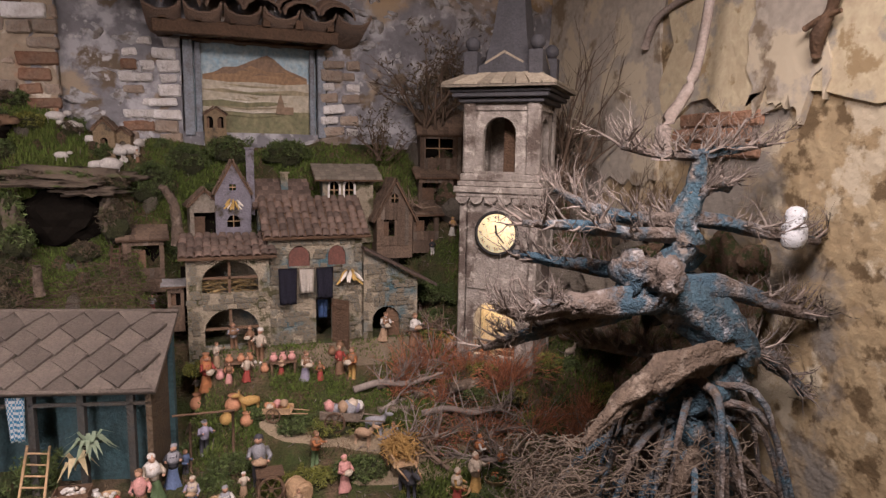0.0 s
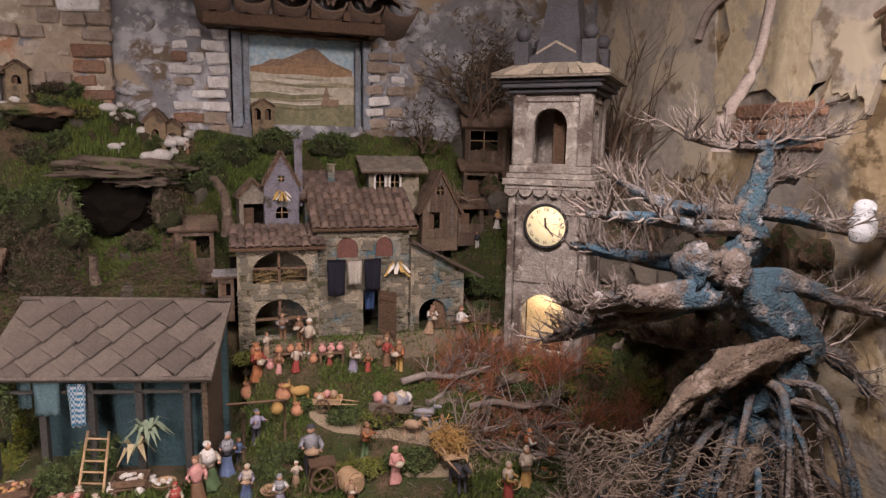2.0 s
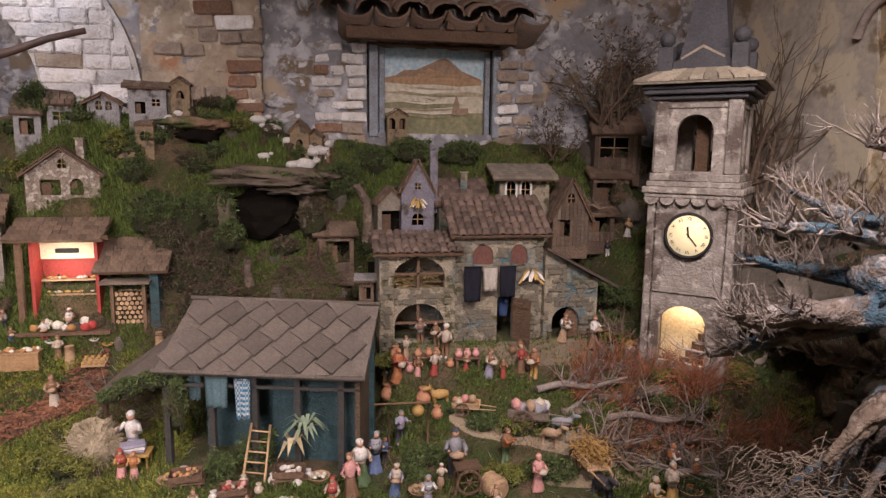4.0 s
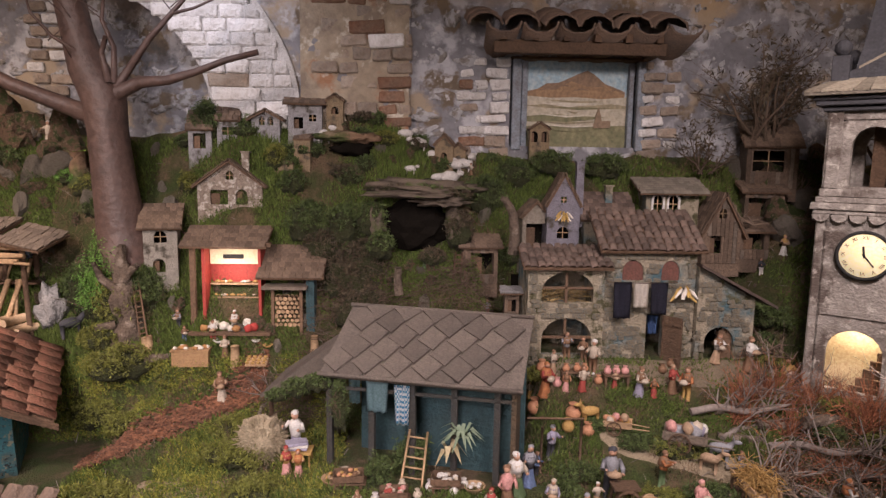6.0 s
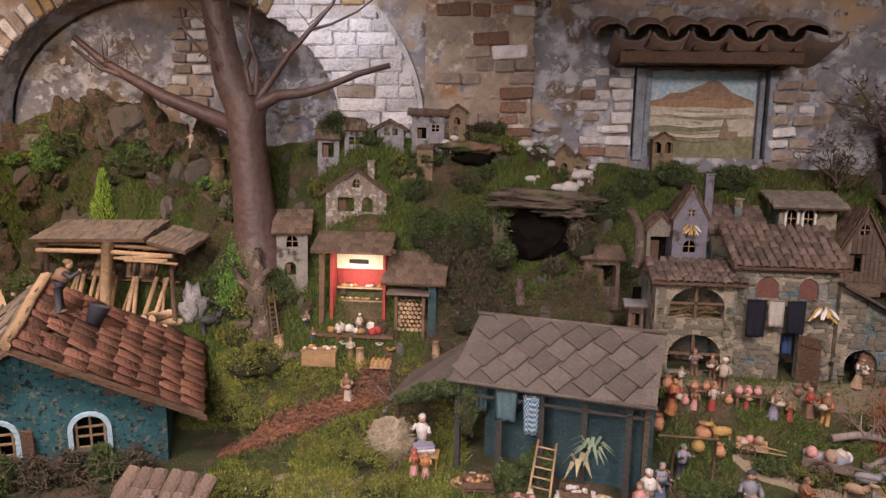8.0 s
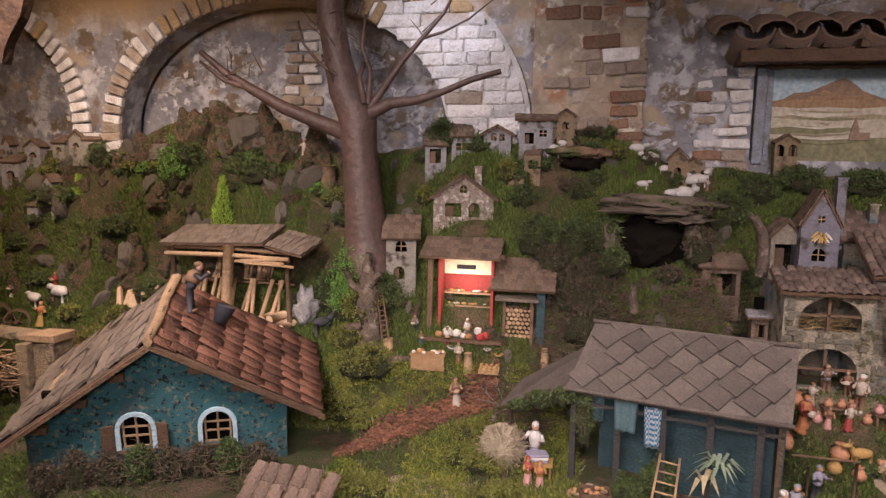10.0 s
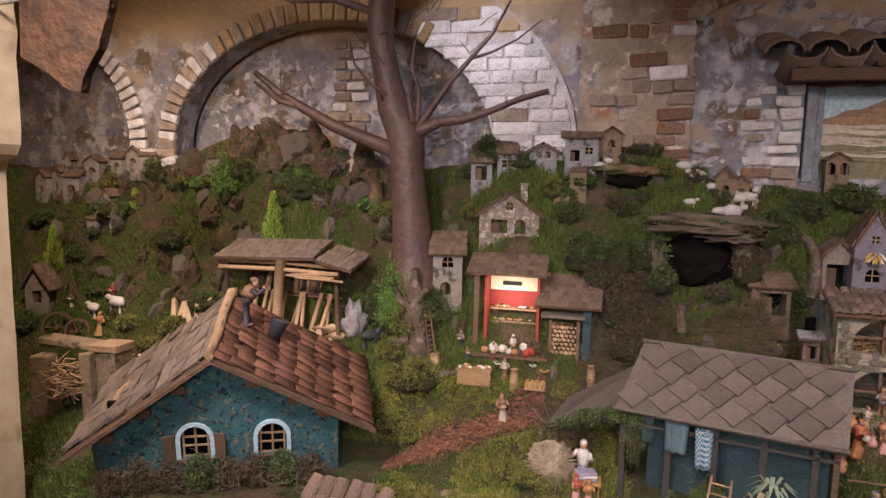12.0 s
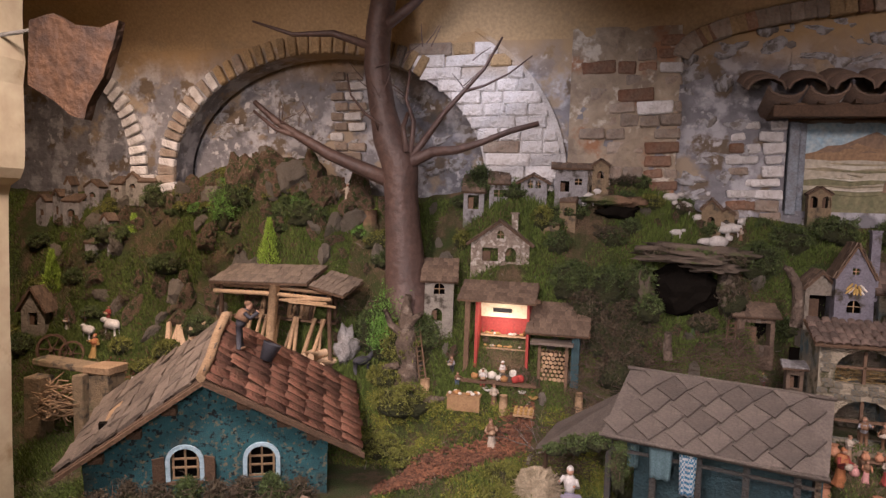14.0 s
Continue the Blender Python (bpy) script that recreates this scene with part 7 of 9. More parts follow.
for k in range(22):
    goods("bread_loaf", "small browned loaf on the bakery shelf", random.uniform(-1.5, -1.3), 3.478, random.choice((0.868, 0.938)), (random.uniform(0.009, 0.016), 0.009, 0.007), random.choice((BREAD, BREAD, FLOUR)), "bread")
for x, y, s, mt, nm in ((-1.49, 3.40, 0.026, FLOUR, "flour_sack"), (-1.44, 3.385, 0.022, FLOUR, "flour_sack"), (-1.33, 3.42, 0.028, FLOUR, "flour_sack"), (-1.29, 3.37, 0.022, INK_RED, "red_bundle"), (-1.31, 3.35, 0.02, INK_RED, "red_bundle"), (-1.53, 3.36, 0.018, BREAD, "bread_loaf"), (-1.37, 3.35, 0.018, BREAD, "bread_loaf"), (-1.40, 3.36, 0.016, FLOUR, "flour_sack")):
    goods(nm, {"flour_sack": "white flour sack at the bakery counter", "red_bundle": "red cloth bundle at the bakery", "bread_loaf": "large brown loaf at the bakery counter"}[nm], x, y, 0.7145, (s * 1.2, s, s), mt, {"flour_sack": "sack", "red_bundle": "bundle", "bread_loaf": "bread"}[nm])
counter = thing("bread_counter", "tan wooden counter stacked with bread before the bakery", "counter", at=pose(-1.565, 3.27, gz(-1.565, 3.27) - 0.005, 0, 0, 4))
for nm, lo, hi in (("front_board", (-0.085, -0.03, 0.0), (0.085, -0.022, 0.075)), ("side_board", (-0.085, -0.021, 0.0), (-0.077, 0.03, 0.075)), ("side_board", (0.077, -0.021, 0.0), (0.085, 0.03, 0.075)), ("top_board", (-0.09, -0.033, 0.0755), (0.09, 0.033, 0.083))):
    bm = bmesh.new()
    box(bm, lo, hi, jig=0.001)
    part(nm, bm, CUT_TAN, counter)
for k in range(18):
    goods("bread_loaf", "small browned loaf on the bread counter", -1.565 + random.uniform(-0.075, 0.075), 3.27 + random.uniform(-0.02, 0.025), gz(-1.565, 3.27) + 0.0775, (random.uniform(0.010, 0.017), 0.009, 0.008), random.choice((BREAD, BREAD, FLOUR)), "bread")
point_lamp("bakery_bulb", (-1.40, 3.36, 1.02), 1.3, 0.015, (1.0, 0.88, 0.70))


# ---- open woodshed ----
def make_woodshed():
    random.seed(14)
    root = thing("woodshed", "open timber woodshed with a warped plank roof", "shed", at=pose(0, 0, 0))
    m, ln = slope(-3.08, 3.26, 1.155, 0.26, 0.07)
    m = m @ pose(0, 0, 0, 0, -2, 0)
    slab(root, m, 0.62, ln, 0.012, WOOD)
    shingle_field(root, m, 0.62, ln, 0.03, 0.045, WOOD_GREY)
    m2 = Matrix.Translation((-2.46, 3.27, 1.165)) @ pose(0, 0, 0, 14, 12, -4)
    slab(root, m2, 0.22, 0.24, 0.012, WOOD)
    shingle_field(root, m2, 0.22, 0.24, 0.03, 0.045, WOOD_GREY)
    for (x, y, r, lean) in ((-3.02, 3.30, 0.014, 0.0), (-2.67, 3.28, 0.03, 0.05), (-2.36, 3.32, 0.014, -0.02), (-2.98, 3.5, 0.014, 0), (-2.4, 3.5, 0.014, 0)):
        bm = bmesh.new()
        tube(bm, [(x - lean, y, 0.6), (x - lean / 2, y, 0.85), (x, y, 1.16)], [r, r * 0.9, r], 7, wob=0.1)
        part("post", bm, WOOD_PALE if r > 0.02 else WOOD, root)
    for y0, z0 in ((3.29, 1.10), (3.31, 1.135)):
        bm = bmesh.new()
        tube(bm, [(-3.06, y0, z0), (-2.68, y0 - 0.01, z0 + 0.005), (-2.33, y0, z0 - 0.01)], 0.014, 6, wob=0.1)
        part("beam", bm, WOOD_PALE, root)
    blue = mat("dark_blue_cloth", (0.06, 0.075, 0.11), (0.03, 0.035, 0.05), 20, 0.9, 0.4)
    bm = bmesh.new()
    box(bm, (-3.02, 3.54, 0.6), (-2.36, 3.55, 1.16))
    part("rear_wall", bm, blue, root)
    bm = bmesh.new()
    box(bm, (-3.03, 3.42, 0.93), (-2.36, 3.54, 0.94))
    part("shelf", bm, WOOD, root)
    for k in range(14):
        bm = bmesh.new()
        x = -3.0 + k * 0.045
        tube(bm, [(x, 3.27 + random.uniform(0, 0.05), 0.72), (x + random.uniform(-0.04, 0.04), 3.40, 0.96)], random.uniform(0.008, 0.015), 6)
        part("leaning_pole", bm, WOOD_PALE, root)
    for k in range(16):
        bm = bmesh.new()
        x = random.uniform(-3.0, -2.42)
        tube(bm, [(x, 3.44, 0.945), (x + random.uniform(-0.015, 0.015), 3.50, 0.945 + random.uniform(0.08, 0.16))], random.uniform(0.008, 0.014), 6)
        part("standing_pole", bm, WOOD_PALE if k % 3 else WOOD, root)
    for k in range(5):
        bm = bmesh.new()
        z = 1.085 + random.uniform(-0.02, 0.03)
        tube(bm, [(-2.62 + random.uniform(-0.05, 0.05), 3.285, z), (-2.33 + random.uniform(-0.04, 0.04), 3.27, z + random.uniform(-0.03, 0.03))], random.uniform(0.007, 0.011), 6, wob=0.1)
        part("cross_pole", bm, WOOD_PALE, root)
    pile = thing("log_pile", "pile of pale cut logs", "logs", at=pose(0, 0, 0))
    for x, z, r in ((-2.49, 0.735, 0.021), (-2.445, 0.735, 0.021), (-2.40, 0.735, 0.02), (-2.47, 0.775, 0.022), (-2.425, 0.775, 0.022), (-2.36, 0.735, 0.018)):
        bm = bmesh.new()
        tube(bm, [(x, 3.24, z), (x + 0.02, 3.38, z)], r, 9)
        part("log", bm, [CUT_END, WOOD][0], pile)
    for x, y, h, lean in ((-2.60, 3.24, 0.13, 0.03), (-2.57, 3.26, 0.11, -0.02)):
        ob = thing("split_log", "pale split log standing upright", "log", "split logs", pose(x, y, gz(x, y), 0, lean * 300, 20))
        bm = bmesh.new()
        prism(bm, [(-0.025, 0), (0.025, 0), (0.018, h), (-0.01, h)], -0.012, 0.012)
        part("billet", bm, CUT_END, ob)
    for k in range(8):
        x, y = -3.46 + k * 0.042, 3.40 + random.uniform(-0.02, 0.02)
        ob = thing("split_log", "pale split log leaning in a row", "log", "split logs", pose(x, y, gz(x, y), random.uniform(-15, 5), random.uniform(-25, 20), random.uniform(0, 60)))
        bm = bmesh.new()
        prism(bm, [(-0.016, 0), (0.016, 0), (0.012, 0.11), (-0.01, 0.10)], -0.01, 0.01)
        part("billet", bm, CUT_END, ob)


CUT_END = mat("fresh_cut_wood", (0.62, 0.46, 0.30), (0.48, 0.32, 0.19), 30, 0.8, 0.3, 120, random_tint=0.15)
make_woodshed()


# ---- cave ----
CAVE_ROCK = layered("dark_cave_rock", ((0.15, 0.115, 0.085), (0.07, 0.055, 0.04), 9.0), [((0.06, 0.075, 0.02), 6.0, 0.52, 0.6, 2.0)], bump=0.9, fine=24)


def make_cave():
    random.seed(3)
    root = thing("cave_mouth", "cave mouth, its shade a black lump, under a flat stone slab", "cave", at=pose(0, 0, 0))
    # The ground has no hole: a solid black lump stands for the shade.
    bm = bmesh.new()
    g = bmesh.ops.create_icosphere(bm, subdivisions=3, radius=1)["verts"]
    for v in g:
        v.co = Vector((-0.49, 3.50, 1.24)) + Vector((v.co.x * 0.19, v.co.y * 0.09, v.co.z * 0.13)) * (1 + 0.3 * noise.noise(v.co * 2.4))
    part("shade_lump", bm, SHADE_BLACK, root)
    for at, size in (((-0.52, 3.42, 1.40), (0.21, 0.1, 0.02)), ((-0.36, 3.42, 1.365), (0.13, 0.08, 0.02)), ((-0.69, 3.46, 1.25), (0.04, 0.06, 0.09)), ((-0.295, 3.45, 1.25), (0.035, 0.05, 0.10)), ((-0.45, 3.50, 1.43), (0.25, 0.1, 0.04))):
        bm = bmesh.new()
        blob(bm, at, size, 3, 0.6, 5)
        part("slab" if size[0] > 0.1 else "boulder", bm, CAVE_ROCK, root)
    root = thing("cave_mouth", "small black lump of painted shade under a rock ledge", "cave", at=pose(0, 0, 0))
    # Again a black lump for the shade; only the slab is rock.
    for nm, at, size, mt in (("shade_lump", (-0.83, 3.70, 1.63), (0.1, 0.05, 0.04), SHADE_BLACK), ("slab", (-0.85, 3.68, 1.685), (0.17, 0.07, 0.03), ROCK_BROWN)):
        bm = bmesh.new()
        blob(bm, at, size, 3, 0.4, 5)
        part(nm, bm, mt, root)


make_cave()
for k, (x, y, z, r, h) in enumerate(((-0.6, 3.47, 1.41, 0.1, 0.05), (-0.42, 3.47, 1.41, 0.1, 0.05), (-0.28, 3.46, 1.37, 0.09, 0.07), (-0.72, 3.44, 1.22, 0.09, 0.15), (-0.27, 3.42, 1.16, 0.08, 0.17), (-0.66, 3.40, 1.1, 0.08, 0.12), (-0.40, 3.40, 1.06, 0.08, 0.08))):
    make_bush((x, y, z), (r, r * 0.6, h), "shrub", "low dark green shrub round the cave", LEAF_DARK if k % 2 else LEAF_BRAMBLE, 1100, 0.009, 12, 2, seed=300 + k, group="shrubs")


# ---- figurines ----
def flat(name, rgb, rough=0.75):
    return mat(name, rgb, tuple(v * 0.72 for v in rgb), 40, rough, 0.15, 150)


INK = {k: flat("figurine_" + k, v) for k, v in {
    "skin": (0.46, 0.26, 0.17), "cream": (0.50, 0.42, 0.33), "white": (0.62, 0.59, 0.55), "red": (0.34, 0.06, 0.045), "orange": (0.42, 0.16, 0.06), "blue": (0.12, 0.17, 0.30), "brown": (0.20, 0.11, 0.06),
    "pink": (0.60, 0.30, 0.27), "dark": (0.05, 0.05, 0.06), "grey": (0.26, 0.26, 0.28), "green": (0.10, 0.16, 0.07), "ochre": (0.46, 0.28, 0.09), "tan": (0.40, 0.27, 0.17), "lilac": (0.30, 0.28, 0.36), "terracotta": (0.50, 0.24, 0.13)}.items()}


def figurine(x, y, h, lower, upper, head="brown", yaw=0, trousers=False, arm=(30, -20), load=None, z=None, lean=0, label=""):
    """A small painted clay figure in one mesh."""
    mats = [INK[lower], INK[upper], INK["skin"], INK[head], INK[load or "tan"]]
    bm = bmesh.new()
    u = h / 8.0
    if trousers:
        for s in (-1, 1):
            tube(bm, [(s * 0.6 * u, -0.2 * u * s, 0), (s * 0.55 * u, 0, 1.9 * u), (s * 0.45 * u, 0, 3.7 * u)], [0.42 * u, 0.46 * u, 0.6 * u], 7, 0)
            blob(bm, (s * 0.6 * u, -0.45 * u, 0.15 * u), (0.4 * u, 0.7 * u, 0.28 * u), 1, 0.1, 2, 3)
    else:
        lathe(bm, [(1.45 * u, 0), (1.35 * u, 0.3 * u), (1.2 * u, 0.9 * u), (1.05 * u, 1.6 * u), (0.88 * u, 3.0 * u), (0.66 * u, 4.0 * u)], 20, None, 0)
        ph, folds = random.uniform(0, 6), random.choice((5, 6, 7))
        for v in bm.verts:
            a = math.atan2(v.co.y, v.co.x)
            k = 1 + 0.16 * math.cos(folds * a + ph + v.co.z / u * 0.5) * max(0.0, 1 - v.co.z / (3.8 * u))
            v.co.x *= k
            v.co.y *= k * 0.9
    m = pose(0, 0, 3.6 * u, lean)
    lathe(bm, [(0.78 * u, 0), (0.85 * u, 0.5 * u), (0.98 * u, 1.6 * u), (1.0 * u, 2.3 * u), (0.5 * u, 2.75 * u), (0.34 * u, 3.0 * u)], 12, m, 1)
    hc = m @ Vector((0, -0.08 * u, 3.55 * u))
    blob(bm, hc, (0.56 * u, 0.6 * u, 0.7 * u), 2, 0.08, 3, 2)
    blob(bm, hc + Vector((0, 0.14 * u, 0.28 * u)), (0.62 * u, 0.64 * u, 0.52 * u), 2, 0.15, 3, 3)
    for s, a in ((-1, arm[0]), (1, arm[1])):
        sh = m @ Vector((s * 0.95 * u, 0, 2.3 * u))
        el = sh + Vector((s * 0.55 * u, -0.3 * u - 0.6 * u * math.sin(radians(max(a, 0))), -1.3 * u * math.cos(radians(a))))
        ha = el + Vector((-s * 0.3 * u, -1.2 * u, 1.0 * u * math.sin(radians(a))))
        tube(bm, [sh, el, ha], [0.4 * u, 0.34 * u, 0.26 * u], 6, 1)
        blob(bm, ha, (0.26 * u, 0.26 * u, 0.26 * u), 1, 0.1, 2, 2)
    if random.random() < 0.45:
        shawl = [(1.25 * u, 1.0 * u), (1.18 * u, 1.7 * u), (1.08 * u, 2.35 * u), (0.6 * u, 2.85 * u)]
        lathe(bm, shawl, 14, m @ pose(0, 0.12 * u, 0), 3)
    if load:
        blob(bm, (0, -1.6 * u, 4.6 * u), (1.0 * u, 0.7 * u, 0.6 * u), 2, 0.25, 4, 4)
    if z is None:
        z = gz(x, y) - 0.003
    off = Vector((x * 31, y * 17, h * 11))
    for v in bm.verts:
        v.co += noise.noise_vector(v.co / (1.1 * u) + off) * 0.2 * u
    bm.transform(pose(x, y, z, random.uniform(-3, 7), random.uniform(-4, 4), yaw))
    return tagged(part("figurine", bm, mats), label or f"small painted clay figurine in {upper} and {lower}", "figurine", "village figurines")


random.seed(90)
PEOPLE = [
    (0.114, 3.02, 0.17, "orange", "red", "orange", 30, False), (0.165, 3.05, 0.14, "tan", "cream", "brown", 60, False), (0.22, 3.07, 0.14, "brown", "grey", "brown", 0, True), (0.275, 3.07, 0.13, "brown", "brown", "brown", -20, True), (0.345, 3.06, 0.16, "brown", "cream", "white", -30, True),
    (0.29, 2.95, 0.14, "red", "cream", "brown", 10, False), (0.51, 2.97, 0.165, "lilac", "cream", "brown", 20, False), (0.565, 2.96, 0.09, "red", "orange", "brown", 0, False), (0.76, 2.95, 0.16, "ochre", "orange", "brown", -40, True), (0.92, 3.07, 0.15, "tan", "white", "brown", 20, False),
    (1.07, 3.05, 0.17, "brown", "white", "brown", 10, False), (1.27, 3.05, 0.17, "ochre", "ochre", "brown", -10, False), (1.08, 2.98, 0.12, "white", "dark", "brown", 20, False), (0.08, 2.72, 0.15, "dark", "lilac", "grey", 30, True), (0.29, 2.56, 0.24, "dark", "grey", "dark", 0, True),
    (0.49, 2.58, 0.17, "green", "orange", "brown", 50, True), (0.58, 2.44, 0.17, "pink", "pink", "pink", 10, False), (1.10, 2.34, 0.22, "ochre", "cream", "cream", 30, False), (1.17, 2.48, 0.17, "brown", "white", "orange", 60, True), (0.85, 2.66, 0.10, "white", "grey", "brown", 0, True),
    (-0.08, 2.53, 0.2, "green", "cream", "white", 10, False), (0.04, 2.49, 0.15, "blue", "lilac", "cream", -15, False), (-0.04, 2.60, 0.17, "blue", "dark", "grey", 10, False), (-1.0, 2.75, 0.14, "pink", "ochre", "red", 20, False), (-0.69, 2.5, 0.12, "brown", "cream", "brown", 0, False),
    (-1.40, 3.17, 0.155, "cream", "tan", "brown", 20, False), (-1.40, 3.30, 0.13, "brown", "cream", "brown", 0, False), (-1.39, 3.385, 0.15, "white", "brown", "white", 0, True), (-1.62, 3.36, 0.10, "blue", "brown", "brown", 30, True), (-1.66, 3.37, 0.10, "dark", "grey", "brown", -30, True),
    (-0.44, 3.43, 0.10, "green", "white", "brown", 0, False), (-3.53, 3.2, 0.12, "cream", "cream", "white", 20, False), (-3.92, 3.3, 0.17, "ochre", "ochre", "orange", 10, False), (-3.93, 3.43, 0.12, "red", "red", "brown", 0, False), (-4.2, 3.42, 0.11, "white", "grey", "brown", 0, False), (-4.08, 3.42, 0.1, "brown", "grey", "brown", 0, True),
    (-2.93, 3.22, 0.13, "dark", "grey", "brown", 60, True), (-2.68, 3.28, 0.12, "red", "dark", "brown", 0, True), (-2.72, 3.0, 0.0, "dark", "dark", "brown", 0, True), (1.95, 2.85, 0.11, "terracotta", "cream", "terracotta", 40, False), (1.3, 3.40, 0.09, "white", "dark", "brown", 0, True), (1.42, 3.46, 0.13, "white", "tan", "ochre", 0, False),
    (-0.12, 3.36, 0.09, "red", "grey", "brown", 0, True), (-0.06, 3.35, 0.09, "brown", "white", "brown", 0, True), (0.05, 3.12, 0.10, "ochre", "cream", "brown", 0, False), (1.07, 3.38, 0.1, "dark", "white", "brown", 0, True), (-0.18, 3.76, 0.08, "brown", "cream", "brown", 0, False), (-2.46, 3.79, 0.14, "cream", "cream", "white", 0, False),
]
PEOPLE += [
    (-0.14, 2.47, 0.17, "brown", "pink", "brown", 20, False), (0.14, 2.42, 0.14, "lilac", "white", "grey", 0, False), (0.21, 2.52, 0.12, "tan", "cream", "white", 10, False), (-0.2, 2.44, 0.15, "orange", "cream", "red", -20, False), (0.0, 2.68, 0.13, "dark", "blue", "brown", 40, True), (0.4, 2.4, 0.1, "terracotta", "tan", "brown", 0, False), (1.0, 2.28, 0.15, "red", "ochre", "cream", 30, False), (1.24, 2.42, 0.13, "green", "orange", "white", 50, True),
    (-0.62, 2.46, 0.12, "cream", "pink", "white", 10, False), (-0.5, 2.44, 0.11, "tan", "white", "brown", 0, False), (-1.48, 3.36, 0.11, "red", "white", "brown", 20, True), (0.44, 2.98, 0.1, "red", "tan", "brown", 10, False), (0.2, 2.99, 0.12, "pink", "terracotta", "brown", 0, False), (0.66, 2.98, 0.13, "brown", "red", "tan", 10, False), (1.33, 2.98, 0.13, "tan", "cream", "brown", 0, False),
]
for k, (x, y, h, lo, upn, hd, yaw, tr) in enumerate(PEOPLE):
    if h:
        loose = 0.03 if 0.1 < x < 0.85 and y > 2.9 else 0.01
        figurine(x + random.uniform(-loose, loose), y + random.uniform(-loose * 2, loose), h * random.uniform(0.82, 1.05), lo, upn, hd, yaw + random.uniform(-15, 15), tr, (random.uniform(-10, 60), random.uniform(-10, 60)), random.choice((None, None, "tan", "cream")))
# a sweep working on the red roof, beside his basket
figurine(-2.557, 2.749, 0.24, "dark", "dark", "brown", 120, True, (50, 50), None, 0.918, 25, "grey clay chimney-sweep figurine bending on the roof")


def sheep(x, y, s, yaw, col="white"):
    bm = bmesh.new()
    blob(bm, (0, 0, 0.62 * s), (0.62 * s, 0.3 * s, 0.32 * s), 2, 0.25, 5, 0)
    blob(bm, (0.68 * s, 0, 0.82 * s), (0.24 * s, 0.16 * s, 0.17 * s), 2, 0.1, 3, 0)
    for a in (-0.38, 0.36):
        for b in (-0.15, 0.15):
            tube(bm, [(a * s, b * s, 0), (a * s, b * s, 0.45 * s)], 0.06 * s, 5, 0)
    for b in (-1, 1):
        tube(bm, [(0.62 * s, b * 0.12 * s, 0.92 * s), (0.58 * s, b * 0.28 * s, 0.9 * s)], [0.05 * s, 0.02 * s], 4, 0)
    bm.transform(pose(x, y, gz(x, y), 0, 0, yaw))
    tagged(part("sheep_figurine", bm, INK[col]), "small white clay sheep on the moss", "sheep", "flock of sheep")


for x, y, s, yaw in ((-0.99, 3.77, 0.05, 170), (-0.93, 3.78, 0.045, 20), (-0.55, 3.79, 0.05, 10), (-0.48, 3.79, 0.05, 200), (-0.40, 3.79, 0.04, 0), (-0.28, 3.76, 0.05, 150), (-0.23, 3.765, 0.05, 170), (-0.37, 3.70, 0.045, 0), (-0.31, 3.70, 0.06, 20), (-0.18, 3.8, 0.04, 60), (-0.52, 3.70, 0.035, 0), (-3.86, 3.40, 0.07, 170), (-4.02, 3.38, 0.06, 160)):
    sheep(x, y, s * 1.55, yaw)

# ---- plaster skins on the side wall ----
def plaster_sheet(name, label, material, x0, y0, y1, z0, z1, thick, seed):
    """A ragged sheet of plaster lying on the side wall."""
    rnd = random.Random(seed)
    n = 26
    line = []
    for k in range(n + 1):
        t = k / n
        line.append((y0 + (y1 - y0) * t, z0 + noise.fractal(Vector((t * 5, seed, 0)), 1.0, 2.0, 4) * 0.22))
    line += [(y1 + noise.noise(Vector((k * 0.7, seed, 5))) * 0.08, z0 + (z1 - z0) * k / 10) for k in range(1, 10)]
    line += [(y1 + (y0 - y1) * k / 6, z1) for k in range(7)]
    line += [(y0 + noise.noise(Vector((k * 0.7, seed, 8))) * 0.08, z1 + (z0 - z1) * k / 10) for k in range(1, 10)]
    bm = bmesh.new()
    m = Matrix(((0, 1, 0, x0), (1, 0, 0, 0), (0, 0, 1, 0), (0, 0, 0, 1)))
    prism(bm, line, -thick, 0.03, m)
    part(name, bm, material, bpy.data.objects["wall_east"], label)


plaster_sheet("plaster_skin", "cream plaster skin with a ragged edge", CREAM_PLASTER, SIDE_X, 0.2, 2.72, 1.74, 3.5, 0.022, 3)
plaster_sheet("plaster_skin", "grey plaster skin with a ragged edge", GREY_PLASTER, SIDE_X, 2.76, 3.84, 1.45, 3.5, 0.016, 8)
plaster_sheet("plaster_skin", "grey plaster patch over the cream", GREY_PLASTER, SIDE_X - 0.022, 1.85, 2.2, 1.78, 2.5, 0.01, 12)
for k in range(9):
    brick_at(bpy.data.objects["wall_east"], "red", 0.15, 0.06, pose(SIDE_X - 0.012, 2.2 + (k % 3) * 0.155 + 0.05 * (k // 3 % 2), 1.60 + (k // 3) * 0.065, 0, 0, -90), 0.02)

# ---- pillar at the left end and what hangs by it ----
PILLAR = layered("worn_cream_plaster", ((0.54, 0.43, 0.27), (0.66, 0.55, 0.37), 3.0), [((0.34, 0.22, 0.11), 4.0, 0.55, 0.7, 2.0)], bump=0.18, fine=14)


